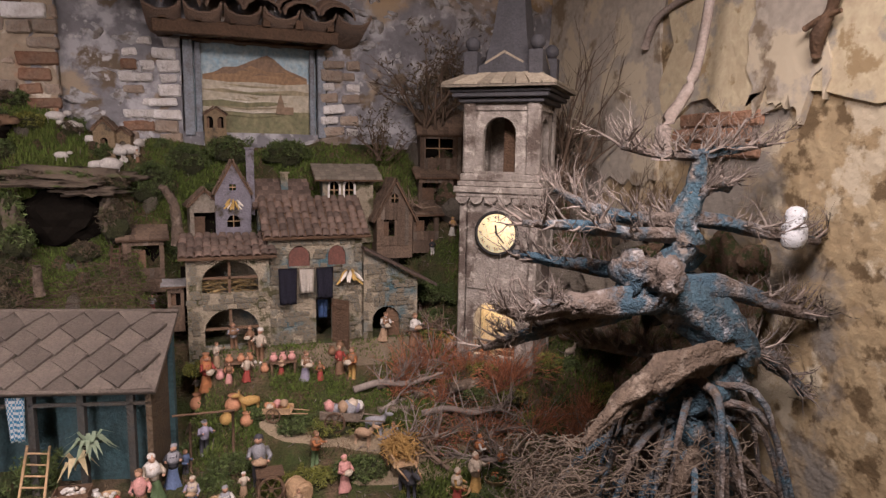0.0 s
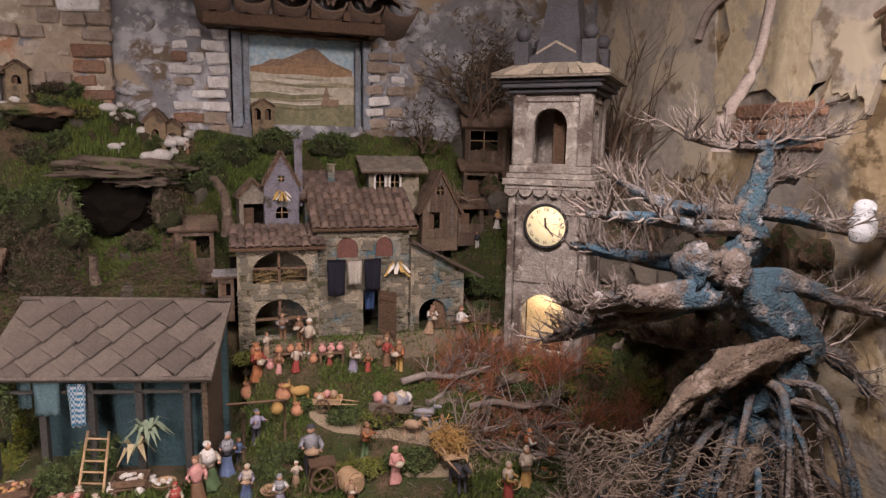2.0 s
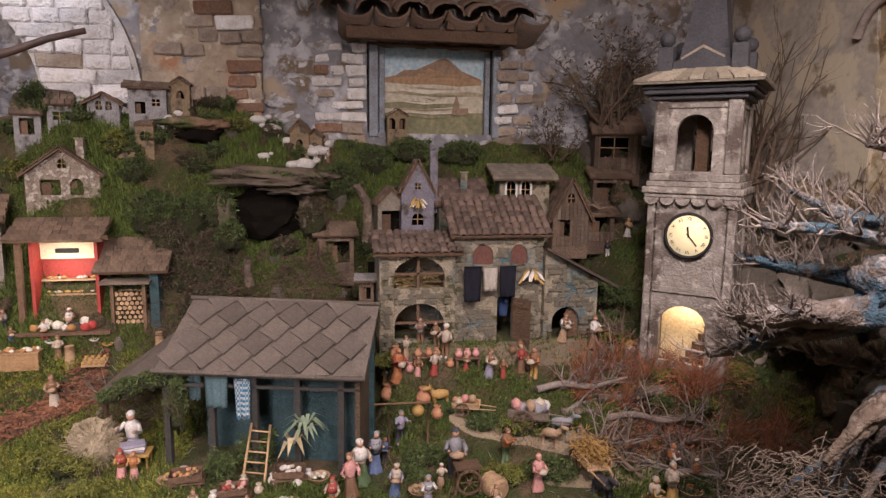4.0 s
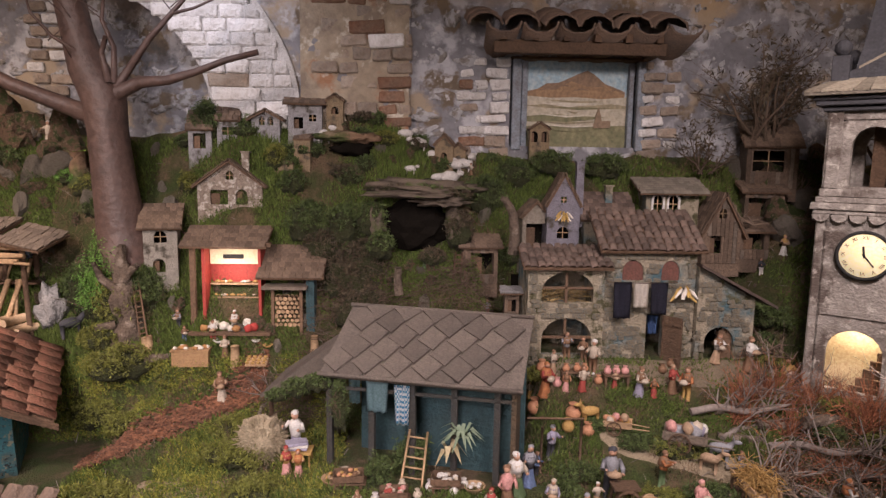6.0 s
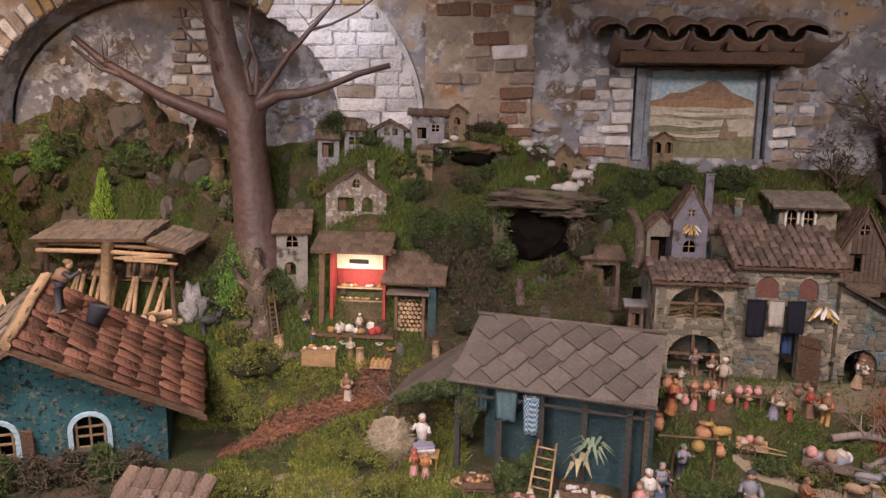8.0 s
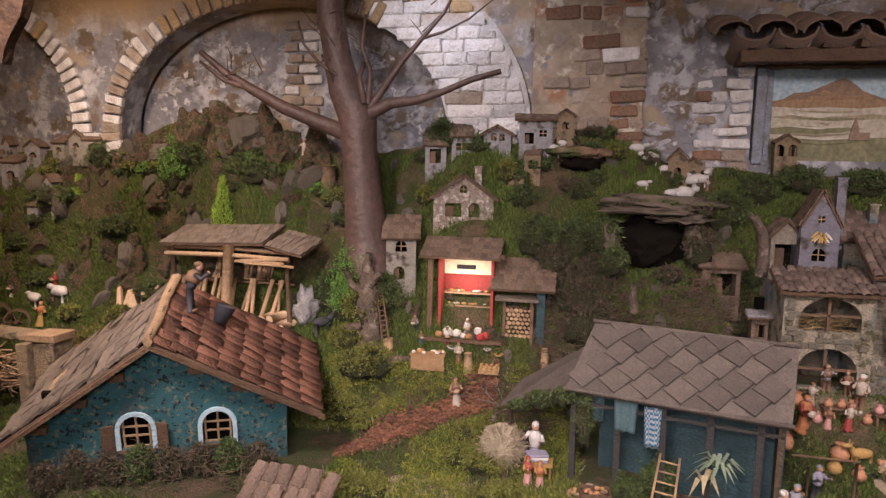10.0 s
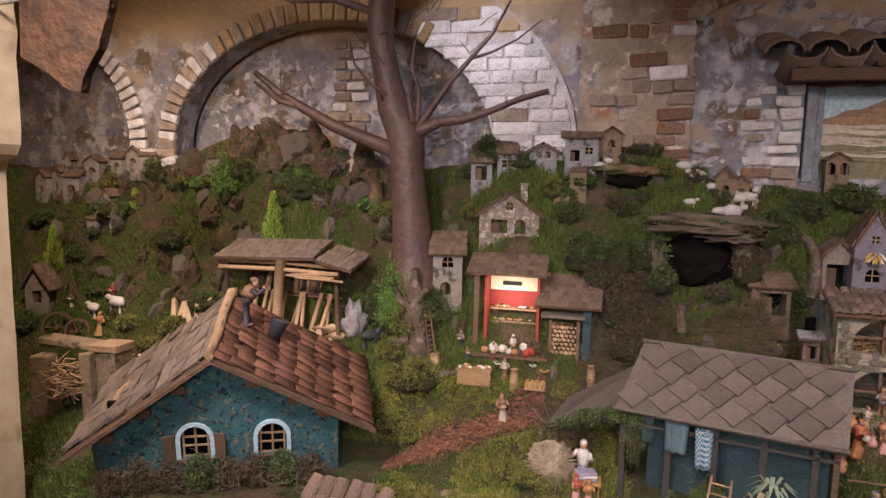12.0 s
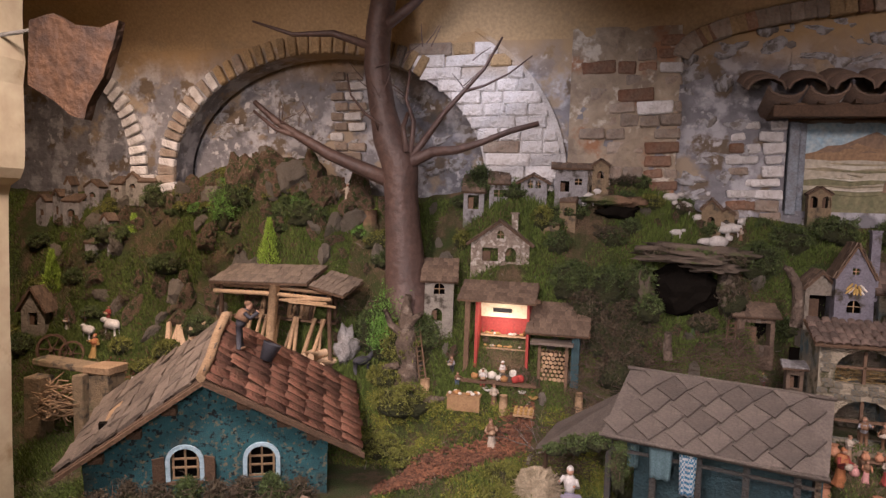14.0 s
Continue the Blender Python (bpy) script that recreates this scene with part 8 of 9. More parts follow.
def make_pillar():
    bm = bmesh.new()
    outline = [(-3.95, 0), (-3.18, 0)] + [(-3.165 + 0.008 * noise.noise(Vector((0, z * 4, 2))), z) for z in np.linspace(0.1, 1.62, 14)] + [(-3.15, 1.66), (-3.10, 1.69), (-3.08, 1.73)] + [(-3.075 + 0.014 * noise.noise(Vector((0, z * 9, 2))), z) for z in np.linspace(1.78, 3.4, 18)] + [(-3.95, 3.4)]
    prism(bm, [(x - 0.14, z) for x, z in outline], 2.08, 2.2)
    tagged(part("wall_pillar", bm, PILLAR), "worn cream plaster pillar with a stone corbel", "pillar", kind="structure")
    bm = bmesh.new()
    line = [(-3.055, 2.30), (-2.95, 2.32), (-2.86, 2.275), (-2.74, 2.26), (-2.66, 2.285), (-2.69, 2.18), (-2.72, 2.08), (-2.78, 2.0), (-2.82, 1.93), (-2.87, 1.945), (-2.95, 2.0), (-3.06, 2.06)]
    prism(bm, [(x + 0.03 + random.uniform(-0.006, 0.006), z - 0.02) for x, z in line], 2.05, 2.085)
    bmesh.ops.subdivide_edges(bm, edges=bm.edges, cuts=2)
    for v in bm.verts:
        v.co.y += noise.fractal(v.co * 9, 1.0, 2.0, 3) * 0.014
    root = thing("bark_sheet", "broken brown sheet of bark hanging by the pillar", "bark", at=pose(0, 0, 0))
    part("bark", bm, mat("red_brown_bark", (0.105, 0.05, 0.022), (0.035, 0.018, 0.01), 9, 0.8, 1.0, 22, spread=0.15), root)
    bm = bmesh.new()
    tube(bm, [(-3.25, 2.1, 2.24), (-3.05, 2.08, 2.25), (-2.97, 2.06, 2.24)], 0.008, 6)
    part("nail", bm, PLASTER_PALE, root, "bright metal nail")


make_pillar()


def post_block(name, label, lo, hi, material, cap=None, category="ruin", yaw=0):
    c = ((lo[0] + hi[0]) / 2, (lo[1] + hi[1]) / 2)
    root = thing(name, label, category, at=pose(c[0], c[1], 0, 0, 0, yaw))
    w, d = (hi[0] - lo[0]) / 2, (hi[1] - lo[1]) / 2
    bm = bmesh.new()
    box(bm, (-w, -d, lo[2]), (w, d, hi[2]), jig=0.008, bev=0.006)
    part("shaft", bm, material, root)
    if cap:
        bm = bmesh.new()
        box(bm, (-w - 0.012, -d - 0.012, hi[2]), (w + 0.012, d + 0.012, hi[2] + cap), jig=0.004, bev=0.004)
        part("cap", bm, WOOD_PALE, root)
    return root


post_block("gate_post", "tan plaster gate post with a wooden cap", (-3.47, 2.78, 0.2), (-3.34, 2.9, 0.70), PLASTER_TAN, 0.04)
post_block("ruined_wall", "crumbling tan wall beside the pillar", (-3.62, 2.84, 0.2), (-3.56, 2.94, 0.66), PLASTER_TAN)
post_block("ruined_wall", "crumbling tan wall beside the pillar", (-3.95, 2.84, 0.2), (-3.84, 2.94, 0.62), PLASTER_TAN)
post_block("ruined_wall", "broken tan plaster ledge on the ruin", (-3.98, 2.9, 0.66), (-3.5, 3.0, 0.70), PLASTER_TAN, yaw=-6)


def heap(name, label, category, cx, cy, w, d, z, count, length, r, material, lift=0.06, kind=""):
    """A tangle of sticks."""
    bm = bmesh.new()
    for _ in range(count):
        p = Vector((cx + random.uniform(-w, w), cy + random.uniform(-d, d), 0))
        p.z = (gz(p.x, p.y) if z is None else z) + random.uniform(0, lift)
        dd = Vector((random.gauss(0, 1), random.gauss(0, 0.6), random.gauss(0, 0.35))).normalized() * length * random.uniform(0.4, 1)
        tube(bm, [p - dd / 2, p + Vector((random.gauss(0, 0.01), 0, random.gauss(0, 0.01))), p + dd / 2], [r, r * 0.8, r * 0.5], 4, cap=False)
    return tagged(part(name, bm, material), label, category, kind="stuff")


random.seed(55)
heap("brushwood", "reddish brushwood heaped in the ruin", "brushwood", -3.72, 2.85, 0.1, 0.05, 0.42, 120, 0.16, 0.006, WOOD_PALE, 0.18)
heap("brushwood", "tangled dry brushwood above the shed", "brushwood", -0.42, 3.27, 0.28, 0.1, None, 420, 0.15, 0.0017, TWIG, 0.12)
heap("brushwood", "tangled dry brushwood on the slope", "brushwood", -0.82, 3.33, 0.22, 0.14, None, 380, 0.15, 0.0017, TWIG, 0.14)
heap("brushwood", "dry brushwood below the cave", "brushwood", -0.15, 3.36, 0.16, 0.06, None, 180, 0.11, 0.0017, TWIG, 0.1)
heap("brushwood", "tangled dry brushwood on the slope", "brushwood", -1.05, 3.12, 0.16, 0.12, None, 200, 0.13, 0.0018, TWIG, 0.1)
heap("brushwood", "grey brushwood at the driftwood roots", "brushwood", 1.55, 2.05, 0.4, 0.2, None, 620, 0.09, 0.002, WOOD_GREY, 0.24)
heap("brushwood", "grey root tangle under the driftwood tree", "brushwood", 1.42, 1.78, 0.40, 0.16, 0.3, 1500, 0.10, 0.0022, WOOD_GREY, 0.36)
heap("brushwood", "brown brushwood around the tower foot", "brushwood", 1.35, 2.62, 0.35, 0.12, None, 420, 0.08, 0.0018, TWIG_RED, 0.1)
heap("brushwood", "dark twigs in front of the blue cottage", "brushwood", -2.55, 2.42, 0.5, 0.1, None, 140, 0.1, 0.002, TWIG, 0.14)


def heather(x, y, s, seed):
    """A tuft of fine red dry stems."""
    random.seed(seed)
    root = thing("heather_tuft", "tuft of fine red-brown dry heather", "heather", "heather tufts", pose(x, y, gz(x, y)))
    bm = bmesh.new()
    for _ in range(70):
        d = Vector((random.gauss(0, 0.6), random.gauss(0, 0.5), 0.7)).normalized()
        grow(bm, Vector((random.uniform(-0.04, 0.04), random.uniform(-0.03, 0.03), 0)), d, s * random.uniform(0.5, 1), 0.0022, 1, 0.5, 3, 4)
    part("stem_spray", bm, TWIG_RED, root)


for k, (x, y, s) in enumerate(((1.0, 2.93, 0.13), (1.14, 2.95, 0.15), (1.28, 2.86, 0.14), (1.12, 2.78, 0.12), (1.36, 2.68, 0.17), (1.5, 2.58, 0.17), (1.24, 2.62, 0.12), (1.66, 2.5, 0.17), (1.8, 2.62, 0.15), (1.02, 2.62, 0.09), (0.93, 2.84, 0.1), (1.46, 2.74, 0.15), (1.18, 2.88, 0.13), (1.75, 2.4, 0.15))):
    heather(x, y, s * 1.15, 100 + k)


def fallen_branch(x, y, length, r, yaw, seed, label="fallen grey branch bristling with twigs"):
    random.seed(seed)
    root = thing("fallen_branch", label, "branch", "fallen branches", pose(x, y, gz(x, y) + r, 0, 0, yaw))
    pts = [(0, 0, 0.01), (length * 0.3, 0.02, 0.03), (length * 0.6, -0.01, 0.03), (length, 0.02, 0.06)]
    bm = bmesh.new()
    tube(bm, *eased(pts, [r, r * 0.9, r * 0.7, r * 0.3]), 8, wob=0.12)
    part("stem", bm, TWIG_GREY, root)
    bm = bmesh.new()
    for _ in range(16):
        t = random.uniform(0.2, 1)
        p = Vector((length * t, 0, 0.04))
        d = Vector((random.uniform(-0.3, 1), random.gauss(0, 0.7), random.uniform(0.1, 0.9))).normalized()
        grow(bm, p, d, random.uniform(0.08, 0.18), 0.004, 2, 0.7, 2, 4)
    part("twig_spray", bm, TWIG_GREY, root)


for k, (x, y, ln, r, yaw) in enumerate(((0.72, 2.86, 0.42, 0.018, -8), (0.82, 2.76, 0.4, 0.014, 20), (1.0, 2.72, 0.4, 0.016, -25), (1.2, 2.55, 0.45, 0.016, 12), (0.95, 2.93, 0.35, 0.02, 4), (1.35, 2.4, 0.4, 0.014, 160), (1.6, 2.35, 0.45, 0.02, 170), (1.5, 2.2, 0.4, 0.016, 190), (-1.2, 3.08, 0.24, 0.01, 70), (-0.75, 3.26, 0.28, 0.012, 100), (0.78, 2.64, 0.3, 0.01, -30), (1.95, 2.35, 0.4, 0.02, 200))):
    fallen_branch(x, y, ln, r, yaw, 200 + k)


def crooked_branch(x, y, seed):
    """A dead branch with bent, forked twigs, lying on its elbows."""
    random.seed(seed)
    root = thing("dead_branch", "crooked dark dead branch lying among the logs", "branch", "dead branches", pose(x, y, gz(x, y) + 0.015, 0, 0, random.uniform(-40, 40)))
    p, d, pts = Vector((0, 0, 0)), Vector((random.choice((-1, 1)), random.uniform(-0.4, 0.4), 0.25)).normalized(), [Vector((0, 0, 0))]
    for _ in range(5):
        d = (d + Vector((random.gauss(0, 0.2), random.gauss(0, 0.35), random.gauss(0, 0.3)))).normalized()
        p = p + d * 0.05
        p.z = max(0.0, min(p.z, 0.09))
        pts.append(p.copy())
    bm = bmesh.new()
    tube(bm, pts, [0.010, 0.009, 0.008, 0.0065, 0.005, 0.003], 7, wob=0.15)
    part("stem", bm, TWIG_DEAD, root)
    bm = bmesh.new()
    for q in pts[1:]:
        for _ in range(4):
            e = Vector((random.gauss(0, 0.8), random.gauss(0, 0.5), random.uniform(0.1, 1.0))).normalized()
            grow(bm, q, e, random.uniform(0.06, 0.12), 0.0042, 2, 1.0, 2, 4)
    part("twig_spray", bm, TWIG_DEAD, root)


TWIG_DEAD = leaf_mat("dead_brown_twig", (0.20, 0.145, 0.105), (0.12, 0.085, 0.06), 0.9)
for k, (x, y) in enumerate(((1.3, 1.95), (1.45, 1.9), (1.2, 2.1), (1.55, 2.05), (1.15, 1.85), (1.35, 2.15), (0.9, 3.52), (1.1, 3.56), (1.26, 3.41), (1.03, 3.11), (1.46, 3.67), (1.3, 2.94), (1.56, 3.31), (0.99, 2.63), (1.04, 2.44), (1.37, 2.63), (1.56, 2.71), (1.55, 2.45))):
    crooked_branch(x, y, 700 + k)


def log(x, y, length, r, yaw, z=None, label="sawn brown log lying on the moss"):
    bm = bmesh.new()
    tube(bm, [(-length / 2, 0, 0), (-length / 6, 0, 0.004), (length / 4, 0, -0.002), (length / 2, 0, 0)], r, 10, wob=0.06)
    ob = part("log", bm, GNARL)
    ob.matrix_world = pose(x, y, (gz(x, y) if z is None else z) + r * 0.9, 0, 0, yaw)
    tagged(ob, label, "log", "lying logs")


for a in ((0.95, 2.88, 0.24, 0.022, 6), (1.1, 2.8, 0.22, 0.02, -4), (1.25, 2.72, 0.25, 0.024, 10), (0.9, 2.77, 0.18, 0.016, -12), (-1.72, 3.27, 0.13, 0.02, 25), (-1.85, 3.30, 0.1, 0.02, -20)):
    log(*a)


# ---- paths ----
def path_sheet(name, label, x0, x1, mid, half, material, lift=0.006):
    bm = bmesh.new()
    nx, ny = 28, 9
    rows = []
    for i in range(nx + 1):
        x = x0 + (x1 - x0) * i / nx
        hw = half * (1 + 0.35 * noise.noise(Vector((x * 5, 1, 4)))) * math.sqrt(max(0.02, 1 - (2 * i / nx - 1) ** 4))
        rows.append([bm.verts.new((x, mid(x) + hw * (2 * j / ny - 1), height(x, mid(x) + hw * (2 * j / ny - 1)) + (lift if 0 < j < ny else -0.012))) for j in range(ny + 1)])
    for a, b in zip(rows, rows[1:]):
        for j in range(ny):
            bm.faces.new((a[j], b[j], b[j + 1], a[j + 1])).smooth = True
    tagged(part(name, bm, material), label, "path", kind="structure")


path_sheet("path_yard", "pale trodden earth path through the moss", 0.30, 1.15, lambda x: 2.78 - 0.26 * (x - 0.3), 0.07, EARTH)
path_sheet("path_front", "pale trodden earth path through the moss", 0.6, 1.15, lambda x: 2.5, 0.09, EARTH)
path_sheet("path_left", "pale sandy path at the edge", -1.62, -1.2, lambda x: 2.66, 0.1, EARTH)
path_sheet("path_courtyard", "earth yard before the farmhouse", 0.0, 1.2, lambda x: 3.045, 0.05, mat("dark_trodden_earth", (0.13, 0.10, 0.065), (0.19, 0.15, 0.1), 16, 0.95, 0.6, 150))
random.seed(66)
bm = bmesh.new()
for _ in range(1900):
    x = random.uniform(-1.9, -1.2)
    y = 3.12 + 0.55 * (x + 1.45) + random.gauss(0, 0.04)
    box(bm, (-0.012, -0.006, -0.003), (0.012, 0.006, 0.003), pose(x, y, height(x, y) + random.uniform(0.004, 0.018), random.uniform(-30, 30), random.uniform(-30, 30), random.uniform(0, 180)) @ Matrix.Diagonal((random.uniform(0.5, 1.3), random.uniform(0.5, 1.3), 1, 1)))
for _ in range(500):
    x, y = random.uniform(-3.8, -3.3), random.gauss(3.25, 0.05)
    box(bm, (-0.012, -0.006, -0.003), (0.012, 0.006, 0.003), pose(x, y, height(x, y) + random.uniform(0.002, 0.012), random.uniform(-30, 30), random.uniform(-30, 30), random.uniform(0, 180)))
tagged(part("bark_chips", bm, leaf_mat("red_bark_chip", (0.20, 0.085, 0.042), (0.11, 0.052, 0.032), 0.9)), "red-brown bark chips laid as a path", "bark chips", kind="stuff")


# ---- farmhouse yard ----
def cloth(name, label, x, y, z, w, l, material, yaw=0, seed=0):
    bm = bmesh.new()
    n = 10
    rows = []
    for j in range(n + 1):
        rows.append([bm.verts.new(((i / n - 0.5) * w * (1 - 0.12 * (j / n)), 0.008 * math.sin(i * 1.5 + seed) * (j / n) + random.uniform(-0.001, 0.001), -l * j / n)) for i in range(n + 1)])
    for a, b in zip(rows, rows[1:]):
        for i in range(n):
            bm.faces.new((a[i], b[i], b[i + 1], a[i + 1])).smooth = True
    g = bmesh.ops.solidify(bm, geom=bm.faces[:], thickness=0.002)
    ob = part(name, bm, material)
    ob.matrix_world = pose(x, y, z, 0, 0, yaw)
    return tagged(ob, label, "laundry", "hanging laundry")


NAVY = flat("navy_wool", (0.03, 0.03, 0.05), 0.95)
OFFWHITE = flat("offwhite_linen", (0.78, 0.72, 0.64), 0.9)
TEAL_CLOTH = flat("pale_teal_cloth", (0.18, 0.30, 0.33), 0.9)
cloth("laundry", "navy trousers hung out to dry", 0.465, 3.08, 1.03, 0.085, 0.17, NAVY, 0, 1)
cloth("laundry", "off-white shirt hung out to dry", 0.55, 3.08, 1.03, 0.07, 0.12, OFFWHITE, 0, 2)
cloth("laundry", "navy trousers hung out to dry", 0.635, 3.08, 1.03, 0.08, 0.15, NAVY, 0, 3)
cloth("laundry", "blue cloth hung in the doorway", 0.635, 3.145, 0.86, 0.05, 0.09, flat("blue_cloth", (0.06, 0.12, 0.28)), 0, 4)
bm = bmesh.new()
tube(bm, [(0.40, 3.085, 1.03), (0.56, 3.08, 1.025), (0.72, 3.085, 1.03)], 0.002, 4)
for x in (0.40, 0.72):
    tube(bm, [(x, 3.085, 1.03), (x, 3.135, 1.03)], 0.003, 4)
tagged(part("washing_line", bm, TWIG), "thin dark washing line on the farmhouse", "washing line")


def cobs(x, y, z, n, s, label):
    root = thing("maize_bunch", label, "maize", "maize bunches", pose(x, y, z))
    m = flat("maize_yellow", (0.55, 0.36, 0.11))
    for k in range(n):
        bm = bmesh.new()
        a = random.uniform(-0.9, 0.9)
        p = Vector((math.sin(a) * s * 0.4, random.uniform(-0.015, 0.015), -random.uniform(0, s * 0.5)))
        d = Vector((math.sin(a) * s * 0.8, 0, -s * 0.6))
        tube(bm, [p, p + d * 0.4, p + d], [0.004, s * 0.13, 0.003], 7)
        part("cob", bm, m if k % 3 else OFFWHITE, root)


cobs(0.755, 3.09, 1.01, 13, 0.075, "bunch of yellow maize cobs on the wall")
cobs(0.25, 3.385, 1.33, 12, 0.05, "row of yellow maize cobs on the gable")


def jar(x, y, s, z=None, ink="terracotta", label="small round terracotta jar", group="terracotta jars"):
    bm = bmesh.new()
    lathe(bm, [(0.4 * s, 0), (0.62 * s, 0.25 * s), (0.7 * s, 0.6 * s), (0.55 * s, 0.95 * s), (0.32 * s, 1.15 * s), (0.36 * s, 1.35 * s), (0.45 * s, 1.45 * s), (0.3 * s, 1.4 * s)], 12)
    ob = part("jar", bm, INK[ink])
    ob.matrix_world = pose(x, y, gz(x, y) if z is None else z)
    tagged(ob, label, "jar", group)


def bench(x, y, w, h, label="low wooden bench for jars"):
    root = thing("bench", label, "bench", "benches", pose(x, y, gz(x, y)))
    bm = bmesh.new()
    box(bm, (-w / 2, -0.025, h - 0.008), (w / 2, 0.025, h))
    part("seat", bm, WOOD, root)
    for s in (-1, 1):
        bm = bmesh.new()
        box(bm, (s * w * 0.42 - 0.005, -0.02, -0.02), (s * w * 0.42 + 0.005, 0.02, h - 0.0085))
        part("leg", bm, WOOD, root)
    return gz(x, y) + h


top = bench(0.425, 2.99, 0.12, 0.05)
for dx in (-0.04, 0.0, 0.04):
    jar(0.425 + dx, 2.99, 0.026, top, "pink", "pale pink clay jar on a bench")
top = bench(0.235, 3.0, 0.12, 0.045)
for dx in (-0.04, 0.01, 0.045):
    jar(0.235 + dx, 2.99, 0.025, top, "terracotta", "terracotta jar on a bench")
for x, y, s, c in ((0.06, 3.0, 0.05, "terracotta"), (0.1, 3.06, 0.04, "terracotta"), (0.155, 2.98, 0.03, "pink"), (0.345, 2.99, 0.028, "terracotta"), (0.66, 3.05, 0.03, "brown"), (0.70, 3.06, 0.026, "brown"), (0.20, 2.85, 0.05, "terracotta"), (0.17, 2.81, 0.04, "ochre"), (0.25, 2.79, 0.04, "terracotta"), (1.95, 2.92, 0.06, "terracotta"), (1.87, 2.95, 0.05, "brown"), (-0.42, 2.56, 0.03, "white"), (-0.36, 2.57, 0.03, "cream"), (-0.33, 2.54, 0.026, "white"), (-0.47, 2.53, 0.026, "cream"), (-0.29, 2.58, 0.028, "white"), (-0.53, 2.58, 0.024, "cream"), (-0.58, 2.55, 0.024, "pink"), (-0.76, 2.66, 0.032, "cream"), (-0.63, 2.52, 0.03, "white")):
    jar(x, y, s, None, c, f"small {c} clay jar on the ground")


def wheel(parent, at, r, yaw=0):
    m = at @ pose(0, 0, 0, 90, 0, 0)
    bm = bmesh.new()
    n = 18
    ro, ri = r, r * 0.84
    for k in range(n):
        a, b = 2 * math.pi * k / n, 2 * math.pi * (k + 1) / n
        q = [(math.cos(a) * ro, math.sin(a) * ro), (math.cos(b) * ro, math.sin(b) * ro), (math.cos(b) * ri, math.sin(b) * ri), (math.cos(a) * ri, math.sin(a) * ri)]
        lo = [bm.verts.new(m @ Vector((x, y, -r * 0.07))) for x, y in q]
        up = [bm.verts.new(m @ Vector((x, y, r * 0.07))) for x, y in q]
        bm.faces.new(up)
        bm.faces.new(lo[::-1])
        bm.faces.new((lo[0], lo[1], up[1], up[0]))
        bm.faces.new((lo[2], lo[3], up[3], up[2]))
    bmesh.ops.remove_doubles(bm, verts=bm.verts, dist=0.0002)
    w = part("wheel", bm, WOOD, parent)
    for k in range(6):
        bm = bmesh.new()
        a = math.pi * k / 6 * 2
        tube(bm, [m @ Vector((0, 0, 0)), m @ Vector((math.cos(a) * ri, math.sin(a) * ri, 0))], r * 0.05, 4)
        part("spoke", bm, WOOD, w)
    bm = bmesh.new()
    tube(bm, [m @ Vector((0, 0, -r * 0.15)), m @ Vector((0, 0, r * 0.15))], r * 0.16, 8)
    part("hub", bm, WOOD, w)


def cart(x, y, s, yaw, label, load, mats):
    root = thing("cart", label, "cart", "village carts", pose(x, y, gz(x, y), 0, 0, yaw))
    for side in (-1, 1):
        wheel(root, pose(0.1 * s, side * 0.3 * s, 0.24 * s), 0.24 * s)
    bm = bmesh.new()
    box(bm, (-0.45 * s, -0.25 * s, 0.26 * s), (0.45 * s, 0.25 * s, 0.3 * s))
    part("bed", bm, mats, root)
    for side in (-1, 1):
        bm = bmesh.new()
        box(bm, (-0.45 * s, side * 0.25 * s - 0.02 * s, 0.3 * s), (0.45 * s, side * 0.25 * s + 0.02 * s, 0.46 * s), jig=0.002)
        part("side_board", bm, mats, root)
        bm = bmesh.new()
        tube(bm, [(-0.4 * s, side * 0.2 * s, 0.28 * s), (-1.0 * s, side * 0.14 * s, 0.26 * s)], 0.02 * s, 5)
        part("shaft", bm, mats, root)
    for k, ink in enumerate(load):
        bm = bmesh.new()
        blob(bm, (random.uniform(-0.35, 0.35) * s, random.uniform(-0.16, 0.16) * s, random.uniform(0.38, 0.6) * s), (0.13 * s, 0.12 * s, 0.13 * s), 2, 0.3, 4)
        part("cargo", bm, INK[ink], root)
    return root


def donkey(x, y, s, yaw, ink, label):
    bm = bmesh.new()
    blob(bm, (0, 0, 0.75 * s), (0.52 * s, 0.24 * s, 0.27 * s), 2, 0.12, 3)
    tube(bm, [(0.4 * s, 0, 0.85 * s), (0.62 * s, 0, 1.15 * s)], [0.17 * s, 0.11 * s], 8)
    blob(bm, (0.75 * s, 0, 1.14 * s), (0.24 * s, 0.1 * s, 0.11 * s), 2, 0.1, 3)
    for b in (-1, 1):
        tube(bm, [(0.6 * s, b * 0.07 * s, 1.22 * s), (0.56 * s, b * 0.13 * s, 1.42 * s)], [0.04 * s, 0.015 * s], 5)
        for a in (-0.36, 0.34):
            tube(bm, [(a * s, b * 0.13 * s, 0.7 * s), (a * s, b * 0.13 * s, 0)], [0.09 * s, 0.06 * s], 6)
    bm.transform(pose(x, y, gz(x, y), 0, 0, yaw))
    tagged(part("animal_figurine", bm, INK[ink]), label, "animal figurine", "animal figurines")


